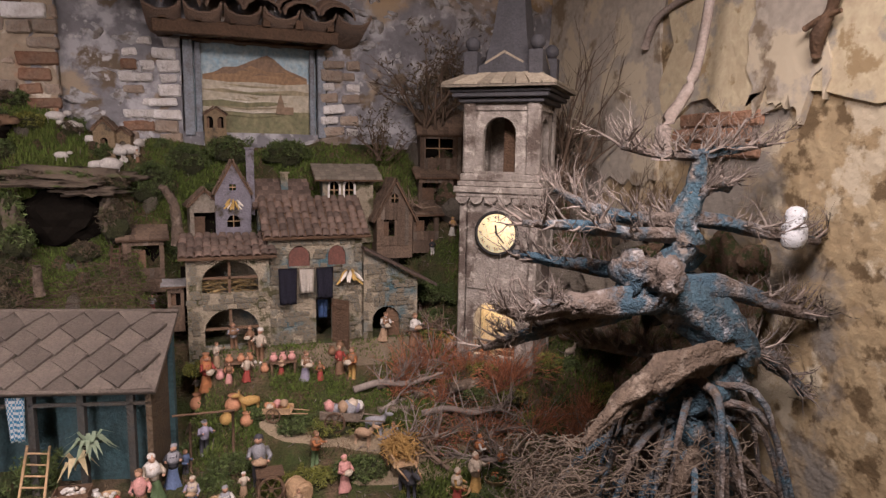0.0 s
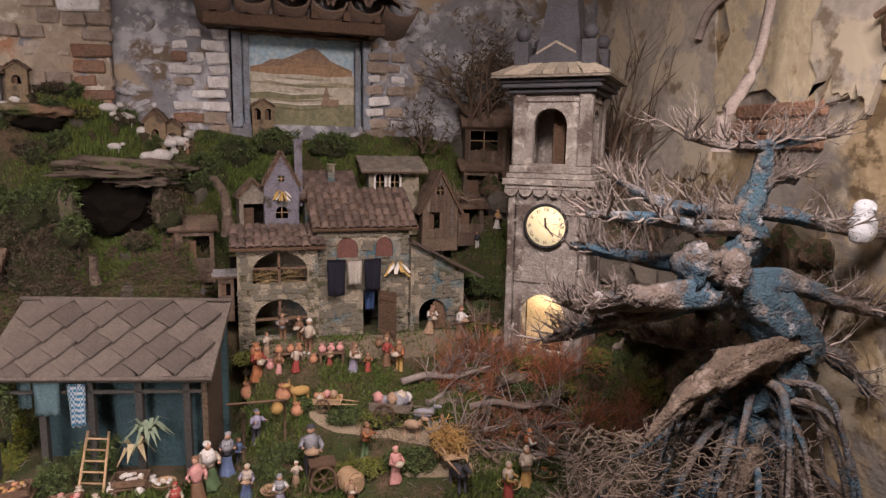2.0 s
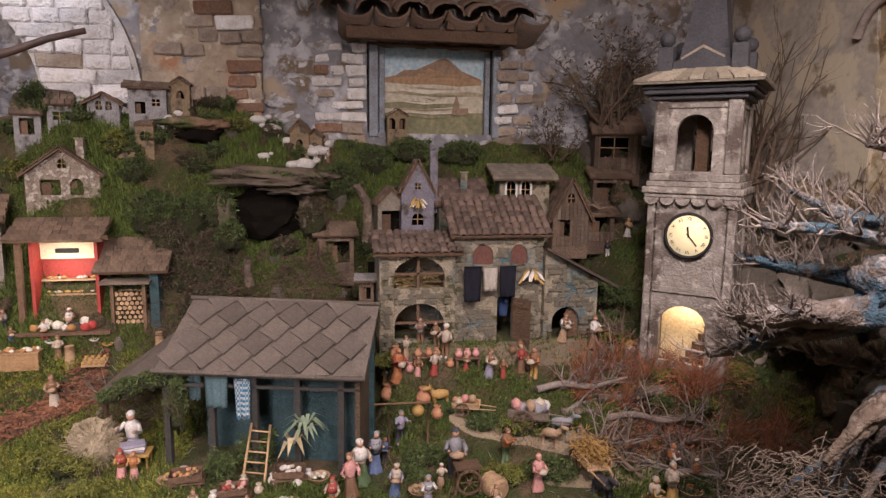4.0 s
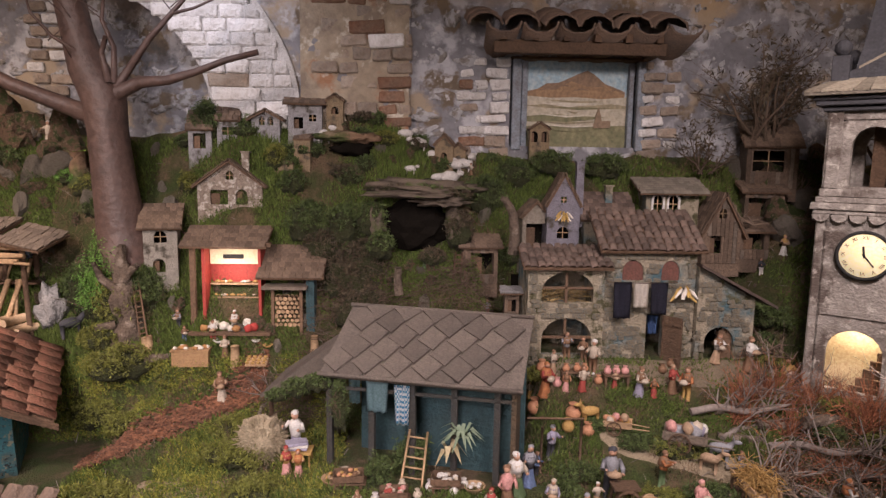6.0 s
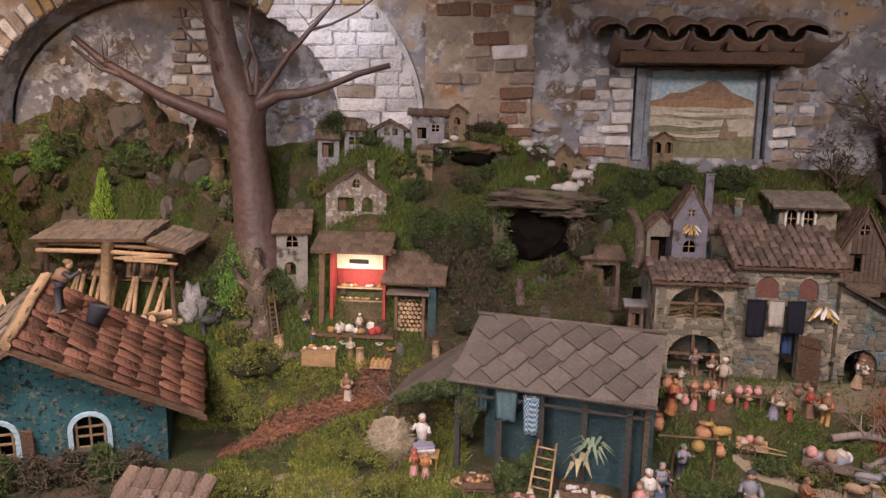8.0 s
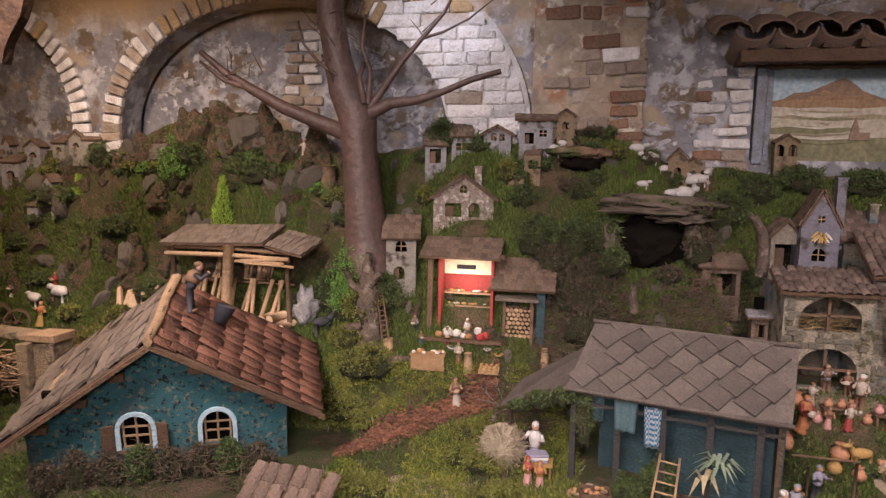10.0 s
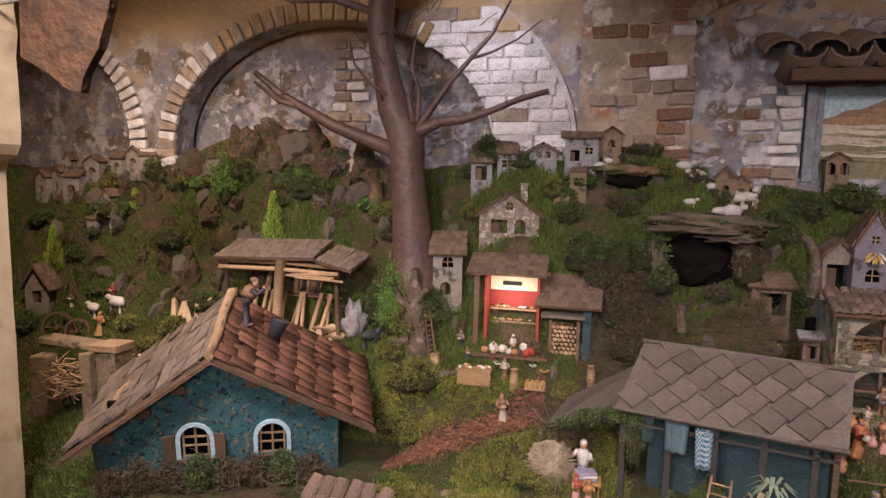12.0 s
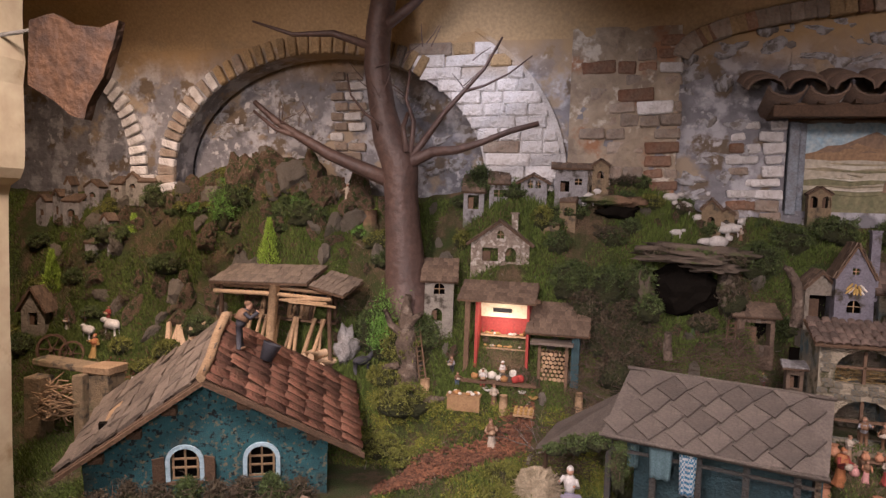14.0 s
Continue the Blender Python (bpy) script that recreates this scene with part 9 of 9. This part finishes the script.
random.seed(44)
cart(0.38, 2.80, 0.13, 160, "small wooden cart loaded with clay jugs", ["terracotta", "ochre", "terracotta", "pink", "tan", "terracotta", "cream"], WOOD_PALE)
cart(0.64, 2.72, 0.19, 155, "grey wooden wagon heaped with sacks and goods", ["grey", "white", "lilac", "pink", "grey", "white", "tan", "lilac", "cream", "pink", "grey", "white"], WOOD_GREY)
donkey(0.77, 2.68, 0.085, -25, "grey", "grey clay donkey drawing a wagon")
donkey(0.71, 2.64, 0.08, -35, "tan", "tan clay donkey drawing a wagon")
donkey(0.82, 2.36, 0.1, -80, "dark", "dark clay donkey before the straw cart")
donkey(0.27, 2.83, 0.08, 190, "ochre", "ochre clay ox drawing a cart")
donkey(-2.17, 3.35, 0.10, 40, "dark", "black clay animal under the tree")
donkey(1.85, 2.86, 0.07, 20, "cream", "cream clay ox by the tower")
hay = cart(0.83, 2.50, 0.2, 90, "straw-filled wicker cart with wooden wheels", [], WOOD_PALE)
bm = bmesh.new()
for _ in range(420):
    p = Vector((random.gauss(0, 0.04), random.gauss(0, 0.03), 0.075 + abs(random.gauss(0, 0.03))))
    d = Vector((random.gauss(0, 1), random.gauss(0, 1), random.gauss(0, 0.6))).normalized() * 0.028
    tube(bm, [p - d, p + d], 0.0018, 3, cap=False)
tagged(part("straw", bm, mat("golden_straw", (0.48, 0.30, 0.10), (0.33, 0.19, 0.06), 50, 0.9, 0.2), hay), kind="stuff")
bm = bmesh.new()
lathe(bm, [(0.034, -0.05), (0.044, -0.02), (0.046, 0.0), (0.044, 0.02), (0.034, 0.05)], 14)
for ring in (-0.03, 0.03):
    lathe(bm, [(0.0445, ring - 0.004), (0.047, ring), (0.0445, ring + 0.004)], 14)
ob = part("barrel", bm, WOOD_PALE)
ob.matrix_world = pose(0.41, 2.44, gz(0.41, 2.44) + 0.045, 90, 0, 25)
tagged(ob, "small brown wooden barrel lying down", "barrel")
# grinder's stand by the front figure
root = thing("grinding_stand", "dark wooden grinding stand with a wheel", "stand", at=pose(0.31, 2.47, gz(0.31, 2.47)))
for a in (-0.05, 0.05):
    for b in (-0.03, 0.03):
        bm = bmesh.new()
        tube(bm, [(a, b, 0), (a * 0.7, b, 0.1)], 0.006, 5)
        part("leg", bm, WOOD, root)
bm = bmesh.new()
box(bm, (-0.05, -0.035, 0.1), (0.05, 0.035, 0.11))
part("top", bm, WOOD, root)
wheel(root, pose(0, -0.05, 0.06), 0.05)
# fence beside the shed
root = thing("rail_fence", "thin dark rail fence beside the shed", "fence", at=pose(0, 0, 0))
for x in (0.03, 0.19):
    bm = bmesh.new()
    tube(bm, [(x, 2.68, gz(x, 2.68) - 0.02), (x + 0.003, 2.68, gz(x, 2.68) + 0.2)], 0.006, 5)
    part("post", bm, WOOD, root)
bm = bmesh.new()
tube(bm, [(-0.03, 2.68, 0.545), (0.2, 2.68, 0.54)], 0.005, 5)
part("rail", bm, WOOD, root)


# ---- in and round the shed ----
def ladder(m, h, w, n, material, label):
    root = thing("ladder", label, "ladder", "ladders", m)
    for s in (-1, 1):
        bm = bmesh.new()
        tube(bm, [(s * w / 2, 0, 0), (s * w * 0.42, 0, h)], 0.005, 5)
        part("stile", bm, material, root)
    for k in range(n):
        bm = bmesh.new()
        z = h * (k + 0.7) / (n + 0.4)
        tube(bm, [(-w / 2 * (1 - 0.16 * z / h), 0, z), (w / 2 * (1 - 0.16 * z / h), 0, z)], 0.0035, 5)
        part("rung", bm, material, root)


ladder(pose(-0.50, 2.58, 0.27, -14, 6, -8), 0.25, 0.085, 6, WOOD_PALE, "pale wooden ladder leaning at the shed")
ladder(pose(-1.80, 3.30, 0.70, -18, -14, 0), 0.3, 0.035, 11, WOOD, "thin dark ladder leaning on the stump")
ladder(pose(-0.28, 3.37, 0.98, -10, 4, 0), 0.14, 0.04, 6, WOOD, "small ladder beside the hut")
check = flat("blue_white_check", (0.30, 0.48, 0.60), 0.9)
nt = check.node_tree
ck, tc = nt.nodes.new("ShaderNodeTexChecker"), nt.nodes.new("ShaderNodeTexCoord")
ck.inputs["Scale"].default_value = 95
ck.inputs["Color1"].default_value, ck.inputs["Color2"].default_value = (0.62, 0.68, 0.70, 1), (0.06, 0.25, 0.42, 1)
nt.links.new(tc.outputs["Object"], ck.inputs["Vector"])
nt.links.new(ck.outputs["Color"], nt.nodes["Principled BSDF"].inputs["Base Color"])
cloth("laundry", "blue and white checked cloth on the shed", -0.535, 2.668, 0.685, 0.066, 0.165, check, -13.7, 2)
cloth("laundry", "pale teal cloth hanging on the shed", -0.635, 2.692, 0.69, 0.09, 0.125, TEAL_CLOTH, -13.7, 5)
cloth("laundry", "pale teal cloth inside the shed", -0.735, 2.80, 0.68, 0.05, 0.12, TEAL_CLOTH, -13.7, 6)


def spiky(x, y, z, s, n, leaf, label, droop=0.0, name="agave", width=0.1):
    root = thing(name, label, "plant", "spiky plants", pose(x, y, z))
    for k in range(n):
        bm = bmesh.new()
        a = 2 * math.pi * k / n + random.uniform(-0.2, 0.2)
        e = random.uniform(0.2, 1.0)
        d = Vector((math.cos(a), math.sin(a), 0))
        side = Vector((-d.y, d.x, 0)) * s * width
        p = [Vector((0, 0, 0)), d * s * 0.4 + Vector((0, 0, s * 0.5 * e)), d * s * 0.9 + Vector((0, 0, s * (0.7 * e - droop)))]
        v = [bm.verts.new(p[0] - side * 0.6), bm.verts.new(p[0] + side * 0.6), bm.verts.new(p[1] + side), bm.verts.new(p[1] - side), bm.verts.new(p[2])]
        bm.faces.new((v[0], v[1], v[2], v[3]))
        bm.faces.new((v[3], v[2], v[4]))
        part("leaf", bm, leaf, root)


AGAVE = leaf_mat("grey_green_leaf", (0.16, 0.22, 0.14), (0.24, 0.30, 0.20))
spiky(-0.30, 2.60, 0.50, 0.105, 26, AGAVE, "grey-green spiky plant hung at the shed", 0.5, width=0.075)
spiky(-0.345, 2.60, 0.44, 0.08, 7, leaf_mat("dried_maize_husk", (0.55, 0.47, 0.28), (0.42, 0.33, 0.18)), "pale dried maize husks at the shed", 0.9, "husk_bunch", 0.16)
spiky(-2.28, 3.72, 1.56, 0.07, 9, LEAF_LIME, "bright green rosette on a stump", 0.0, "rosette", 0.3)
spiky(-0.60, 3.755, 1.50, 0.045, 10, AGAVE, "grey-green succulent rosette in the moss", 0.0, "rosette", 0.25)
for x, y, s in ((-3.15, 3.62, 0.16), (-2.5, 3.7, 0.12), (-0.2, 3.56, 0.13), (-0.1, 3.58, 0.12), (-3.6, 3.72, 0.14), (-1.65, 3.22, 0.12), (-1.5, 2.5, 0.12), (-2.1, 3.38, 0.15), (-0.05, 3.6, 0.12)):
    spiky(x, y, gz(x, y), s, 22, LEAF_DARK, "tuft of long dark grass blades", 0.25, "grass_tuft", 0.025)


def basket(x, y, s, label, inks, z=None):
    root = thing("basket", label, "basket", "baskets", pose(x, y, gz(x, y) if z is None else z))
    bm = bmesh.new()
    lathe(bm, [(0.7 * s, 0), (0.95 * s, 0.45 * s), (1.0 * s, 0.5 * s), (0.88 * s, 0.48 * s), (0.65 * s, 0.1 * s)], 14)
    part("bowl", bm, WOOD_PALE, root)
    for k in range(9):
        bm = bmesh.new()
        blob(bm, (random.uniform(-0.5, 0.5) * s, random.uniform(-0.5, 0.5) * s, random.uniform(0.35, 0.6) * s), (0.22 * s, 0.2 * s, 0.17 * s), 1, 0.2, 3)
        part("fruit", bm, INK[random.choice(inks)], root)


random.seed(21)
for a in ((-0.80, 2.62, 0.05, "basket of nuts beside the shed", ["tan", "brown", "ochre"]), (-0.25, 2.56, 0.045, "basket of white cheeses at the shed", ["white", "cream"]), (-0.37, 2.47, 0.05, "basket of white eggs at the shed", ["white", "cream"]), (1.02, 2.32, 0.05, "basket of red fruit on the moss", ["red", "orange"]), (1.2, 2.36, 0.05, "heap of red and green vegetables", ["red", "green", "orange"]), (-0.72, 2.48, 0.045, "basket of eggs on the ground", ["white", "pink"]), (0.13, 2.46, 0.05, "basket of brown nuts", ["brown", "tan"])):
    basket(*a)
# round straw bale beside the shed
bm = bmesh.new()
blob(bm, (0, 0, 0), (0.10, 0.045, 0.10), 3, 0.3, 6)
for _ in range(420):
    a, r = random.uniform(0, 6.283), random.uniform(0.02, 0.1)
    p = Vector((math.cos(a) * r, random.uniform(-0.05, -0.02), math.sin(a) * r))
    d = Vector((math.cos(a), random.uniform(-0.5, 0.2), math.sin(a))) * random.uniform(0.015, 0.03)
    tube(bm, [p, p + d], 0.0016, 3, cap=False)
ob = part("straw_bale", bm, mat("pale_straw", (0.42, 0.35, 0.24), (0.28, 0.22, 0.14), 40, 0.9, 0.6))
ob.matrix_world = pose(-1.13, 2.86, gz(-1.13, 2.86) + 0.085, 0, 0, 10)
tagged(ob, "round frayed pale straw bale", "straw bale")
# washerwoman's group: table, linen and a white animal
root = thing("wash_table", "small orange-brown wash table with folded linen", "table", at=pose(-0.97, 2.80, gz(-0.97, 2.8)))
bm = bmesh.new()
box(bm, (-0.06, -0.04, 0.07), (0.06, 0.04, 0.08))
part("tabletop", bm, INK["ochre"], root)
for a in (-0.05, 0.05):
    for b in (-0.03, 0.03):
        bm = bmesh.new()
        tube(bm, [(a, b, -0.02), (a, b, 0.0695)], 0.005, 5)
        part("leg", bm, INK["ochre"], root)
for k, ink in enumerate(("lilac", "white", "lilac")):
    bm = bmesh.new()
    box(bm, (-0.045, -0.03, 0.0), (0.045, 0.03, 0.01), jig=0.002, bev=0.003)
    ob = part("folded_linen", bm, INK[ink])
    ob.matrix_world = pose(-0.975, 2.80, gz(-0.97, 2.8) + 0.081 + k * 0.0115, 0, 0, k * 9)
    tagged(ob, "folded lilac and white linen", "linen", "folded linen")
figurine(-0.99, 2.86, 0.22, "lilac", "white", "white", -10, False, (60, 40), None, None, 5)
figurine(-0.96, 2.74, 0.13, "pink", "ochre", "orange", 10, False, (40, 40), None)

# ---- round the big tree ----
random.seed(17)
root = thing("tree_stump", "gnarled brown stump with broken limbs", "stump", at=pose(0, 0, 0))
bm = bmesh.new()
tube(bm, *eased([(-1.90, 3.38, 0.62), (-1.91, 3.38, 0.78), (-1.92, 3.38, 0.92), (-1.93, 3.38, 1.02), (-1.92, 3.38, 1.14)], [0.085, 0.06, 0.05, 0.036, 0.014], 7), 18, wob=0.45)
part("stem", bm, GNARL, root)
for q in ([(-1.94, 3.36, 0.92), (-2.0, 3.33, 0.98), (-2.03, 3.32, 1.06)], [(-1.91, 3.36, 0.97), (-1.86, 3.34, 1.02), (-1.82, 3.33, 1.05)], [(-1.95, 3.34, 0.75), (-2.03, 3.3, 0.74)]):
    bm = bmesh.new()
    tube(bm, q, [0.025, 0.018, 0.012][: len(q)], 7, wob=0.2)
    part("limb", bm, GNARL, root)
bm = bmesh.new()
blob(bm, (0, 0, 0), (0.06, 0.05, 0.11), 3, 0.5, 4)
ob = part("pale_boulder", bm, mat("pale_blue_grey_rock", (0.36, 0.35, 0.34), (0.22, 0.21, 0.20), 16, 0.9, 0.7))
ob.matrix_world = pose(-2.28, 3.38, gz(-2.28, 3.38) + 0.08)
tagged(ob, "pale blue-grey upright boulder", "rock")
for x, y, r, h in ((-2.28, 3.72, 0.045, 0.16), (-1.80, 3.31, 0.018, 0.06), (-1.78, 3.31, 0.016, 0.07), (-2.3, 3.28, 0.02, 0.05), (-1.36, 3.28, 0.022, 0.08), (-0.98, 3.3, 0.02, 0.1)):
    bm = bmesh.new()
    tube(bm, [(0, 0, -0.03), (0.002, 0, h * 0.5), (0, 0, h)], [r * 1.15, r, r * 0.95], 10, wob=0.06)
    ob = part("cut_stump", bm, WOOD_PALE if r < 0.03 else ROCK_BROWN)
    ob.matrix_world = pose(x, y, gz(x, y))
    tagged(ob, "short sawn tree stump in the moss", "stump", "sawn stumps")
# bread trays at the bakery
for x, y, z in ((-1.25, 3.26, 0.0),):
    zz = gz(x, y)
    root = thing("bread_tray", "slanted wooden tray full of loaves", "tray", "bread trays", pose(x, y, zz + 0.05, 20))
    bm = bmesh.new()
    box(bm, (-0.05, -0.035, -0.008), (0.05, 0.035, 0.0))
    part("board", bm, WOOD_PALE, root)
    bm = bmesh.new()
    box(bm, (-0.045, 0.0, -0.09), (0.045, 0.03, -0.009))
    part("stand", bm, WOOD, root)
    for k in range(12):
        bm = bmesh.new()
        blob(bm, (-0.04 + (k % 4) * 0.026, -0.025 + (k // 4) * 0.024, 0.007), (0.011, 0.009, 0.008), 1, 0.1, 3)
        part("loaf", bm, INK["ochre"], root)
for k, (x, z, ink) in enumerate(((-1.50, 0.872, "ochre"), (-1.46, 0.872, "cream"), (-1.42, 0.872, "ochre"), (-1.36, 0.872, "ochre"), (-1.31, 0.872, "cream"), (-1.49, 0.942, "ochre"), (-1.43, 0.942, "ochre"), (-1.34, 0.942, "cream"), (-1.30, 0.942, "ochre"))):
    bm = bmesh.new()
    blob(bm, (0, 0, 0), (0.016, 0.01, 0.009), 1, 0.1, 3)
    ob = part("bread_loaf", bm, INK[ink])
    ob.matrix_world = pose(x, 3.475, z + 0.004)
    tagged(ob, "small golden loaf on a shelf", "bread", "bread loaves")
for x, y, ink, r in ((-1.27, 3.33, "white", 0.022), (-1.21, 3.32, "ochre", 0.026), (-1.45, 3.33, "white", 0.03)):
    bm = bmesh.new()
    lathe(bm, [(r * 0.5, 0), (r, r * 0.5), (r * 0.92, r * 0.5), (r * 0.4, 0.004)], 14)
    ob = part("bowl", bm, INK[ink])
    ob.matrix_world = pose(x, y, gz(x, y) + 0.02)
    tagged(ob, "small painted bowl by the bakery", "bowl", "painted bowls")
# low tiled roof at the front edge
root = thing("low_tiled_roof", "low lean-to roof of brown curved tiles", "roof", at=pose(0, 0, 0))
m, ln = slope(-2.05, 2.12, 0.30, 0.2, 0.14, -6)
slab(root, m, 0.36, ln, 0.015, WOOD)
tile_field(root, m, 0.36, ln, tile_mesh(0.062, 0.1, 0.02, TILE_COPPI), 0.06, 0.09, jitter=0.004)
bm = bmesh.new()
box(bm, (-2.02, 2.2, 0.05), (-1.72, 2.3, 0.3))
part("wall", bm, STONE, root)
# sweep's basket on the red roof
bm = bmesh.new()
lathe(bm, [(0.03, 0), (0.045, 0.08), (0.048, 0.085), (0.04, 0.08), (0.028, 0.01)], 12)
ob = part("basket_pannier", bm, INK["dark"])
ob.matrix_world = pose(-2.457, 2.813, 0.858, -6, 22, 25)
tagged(ob, "dark wicker pannier on the red roof", "basket")
# wagon wheels by the pillar
root = thing("wagon_wheels", "pair of dark old wagon wheels", "wheel", at=pose(-4.2, 3.28, gz(-4.2, 3.28) + 0.09, -12, 0, 15))
wheel(root, pose(0, 0, 0), 0.1)
wheel(root, pose(0.14, -0.03, -0.02), 0.08)

for pts, rad in (([(-0.011, 3.33, 1.118), (-0.004, 3.33, 1.223), (-0.017, 3.33, 1.315), (-0.048, 3.33, 1.375), (-0.076, 3.33, 1.393)], [0.026, 0.023, 0.021, 0.018, 0.012]), ([(-0.564, 3.3, 0.917), (-0.572, 3.3, 0.992), (-0.572, 3.3, 1.054)], [0.02, 0.018, 0.016])):
    bm = bmesh.new()
    tube(bm, *eased(pts, rad, 5), 12, wob=0.25)
    tagged(part("dead_tree", bm, GNARL), "curved dead brown tree standing in the brushwood", "tree", "dead trees")

# ---- owl and pieces on the side wall ----
bm = bmesh.new()
lathe(bm, [(0.012, 0), (0.034, 0.01), (0.046, 0.045), (0.043, 0.08), (0.032, 0.1), (0.036, 0.118), (0.034, 0.138), (0.02, 0.152), (0.004, 0.156)], 16)
blob(bm, (-0.02, -0.03, 0.12), (0.01, 0.008, 0.01), 1, 0, 1)
blob(bm, (0.03, 0.012, 0.05), (0.025, 0.03, 0.045), 2, 0.15, 4)
owl_white = layered("speckled_white_feathers", ((0.72, 0.74, 0.76), (0.58, 0.62, 0.66), 30.0), [((0.10, 0.09, 0.08), 90.0, 0.60, 0.64, 2.0)], bump=0.3, fine=160)
ob = part("owl_figurine", bm, owl_white, smooth=True)
ob.matrix_world = pose(2.06, 1.79, 1.245, 0, 8, 30)
tagged(ob, "white speckled owl figurine on a branch", "owl")


def wall_branch(pts, rad, label, seed):
    random.seed(seed)
    root = thing("wall_branch", label, "branch", "branches on the wall", pose(0, 0, 0))
    bm = bmesh.new()
    tube(bm, *eased(pts, rad), 10, wob=0.15)
    part("stem", bm, TWIG_GREY if seed != 3 else WOOD, root)


wall_branch([(1.80, 2.2, 1.55), (1.81, 2.2, 1.68), (1.88, 2.2, 1.78), (1.94, 2.2, 1.90), (1.97, 2.2, 2.05), (1.99, 2.2, 2.2), (2.02, 2.2, 2.45)], [0.035, 0.028, 0.024, 0.022, 0.02, 0.018, 0.016], "pale bare branch rising along the wall", 1)
wall_branch([(2.2, 2.86, 2.1), (2.19, 2.8, 2.2), (2.2, 2.7, 2.26), (2.2, 2.5, 2.29), (2.21, 2.3, 2.28)], [0.02, 0.018, 0.016, 0.014, 0.01], "dark bare branch fixed to the wall", 2)
wall_branch([(2.19, 1.88, 1.93), (2.17, 1.86, 2.0), (2.18, 1.83, 2.08), (2.17, 1.80, 2.15), (2.18, 1.78, 2.25)], [0.018, 0.026, 0.018, 0.022, 0.012], "knotty dark driftwood hung on the wall", 3)
wall_branch([(2.17, 1.92, 2.03), (2.17, 1.84, 2.06), (2.17, 1.78, 2.07)], [0.012, 0.014, 0.008], "knotty dark driftwood hung on the wall", 3)


# ---- greenery and produce at the slate shed ----
for k, (x, y, z, r, h) in enumerate(((-0.97, 2.80, 0.60, 0.08, 0.07), (-0.88, 2.75, 0.64, 0.06, 0.07), (-1.06, 2.84, 0.56, 0.06, 0.05), (-0.79, 2.74, 0.48, 0.035, 0.22))):
    make_bush((x, y, z), (r, r * 0.5, h), "climbing_plant", "dark green climber along the shed eave", LEAF_DARK, 700, 0.008, 10, 2, seed=500 + k, group="climbing plants")
random.seed(61)
GRAVEL = layered("straw_strewn_floor", ((0.36, 0.29, 0.20), (0.24, 0.19, 0.13), 40.0), [((0.48, 0.40, 0.27), 30.0, 0.55, 0.65, 3.0)], bump=0.8, fine=120)


def produce_crate(x, y, z, w, d, yaw, inks, label):
    root = thing("produce_crate", label, "crate", "produce crates", pose(x, y, z, 0, 0, yaw))
    t = 0.004
    for nm, lo, hi in (("base_board", (-w, -d, 0), (w, d, t)), ("front_board", (-w, -d - t, 0), (w, -d - 0.0005, 0.026)), ("rear_board", (-w, d + 0.0005, 0), (w, d + t, 0.026)), ("end_board", (-w - t, -d, 0), (-w - 0.0005, d, 0.026)), ("end_board", (w + 0.0005, -d, 0), (w + t, d, 0.026))):
        bm = bmesh.new()
        box(bm, lo, hi, jig=0.0005)
        part(nm, bm, WOOD, root)
    for k in range(16):
        bm = bmesh.new()
        r = random.uniform(0.009, 0.013)
        blob(bm, (random.uniform(-w + 0.012, w - 0.012), random.uniform(-d + 0.012, d - 0.012), t + r * 0.9 + 0.012 * (k > 8)), (r, r, r * 0.85), 1, 0.15, 4)
        ob = part("produce", bm, INK[random.choice(inks)])
        ob.matrix_world = root.matrix_world.copy()
        tagged(ob, "small round vegetable in a wooden crate", "vegetable", "crate produce")


produce_crate(-0.74, 2.60, gz(-0.74, 2.60) + 0.031, 0.055, 0.035, 5, ("tan", "ochre", "terracotta", "brown"), "open wooden crate of brown roots")
produce_crate(-0.36, 2.57, gz(-0.36, 2.57) + 0.031, 0.055, 0.035, -5, ("white", "cream", "white"), "open wooden crate of white vegetables")
produce_crate(-0.56, 2.52, gz(-0.56, 2.52) + 0.031, 0.05, 0.03, 3, ("red", "pink", "cream"), "open wooden crate of red and pale fruit")
for x, y, w in ((-0.74, 2.60, 0.05), (-0.36, 2.57, 0.05), (-0.56, 2.52, 0.045)):
    root = thing("low_bench", "low dark plank bench under a crate", "bench", "low benches", pose(x, y, gz(x, y)))
    for a in (-1, 1):
        bm = bmesh.new()
        box(bm, (a * w - 0.006, -0.03, -0.02), (a * w + 0.006, 0.03, 0.018))
        part("leg", bm, WOOD, root)
    bm = bmesh.new()
    box(bm, (-w - 0.02, -0.035, 0.0185), (w + 0.02, 0.035, 0.025))
    part("top_board", bm, WOOD, root)
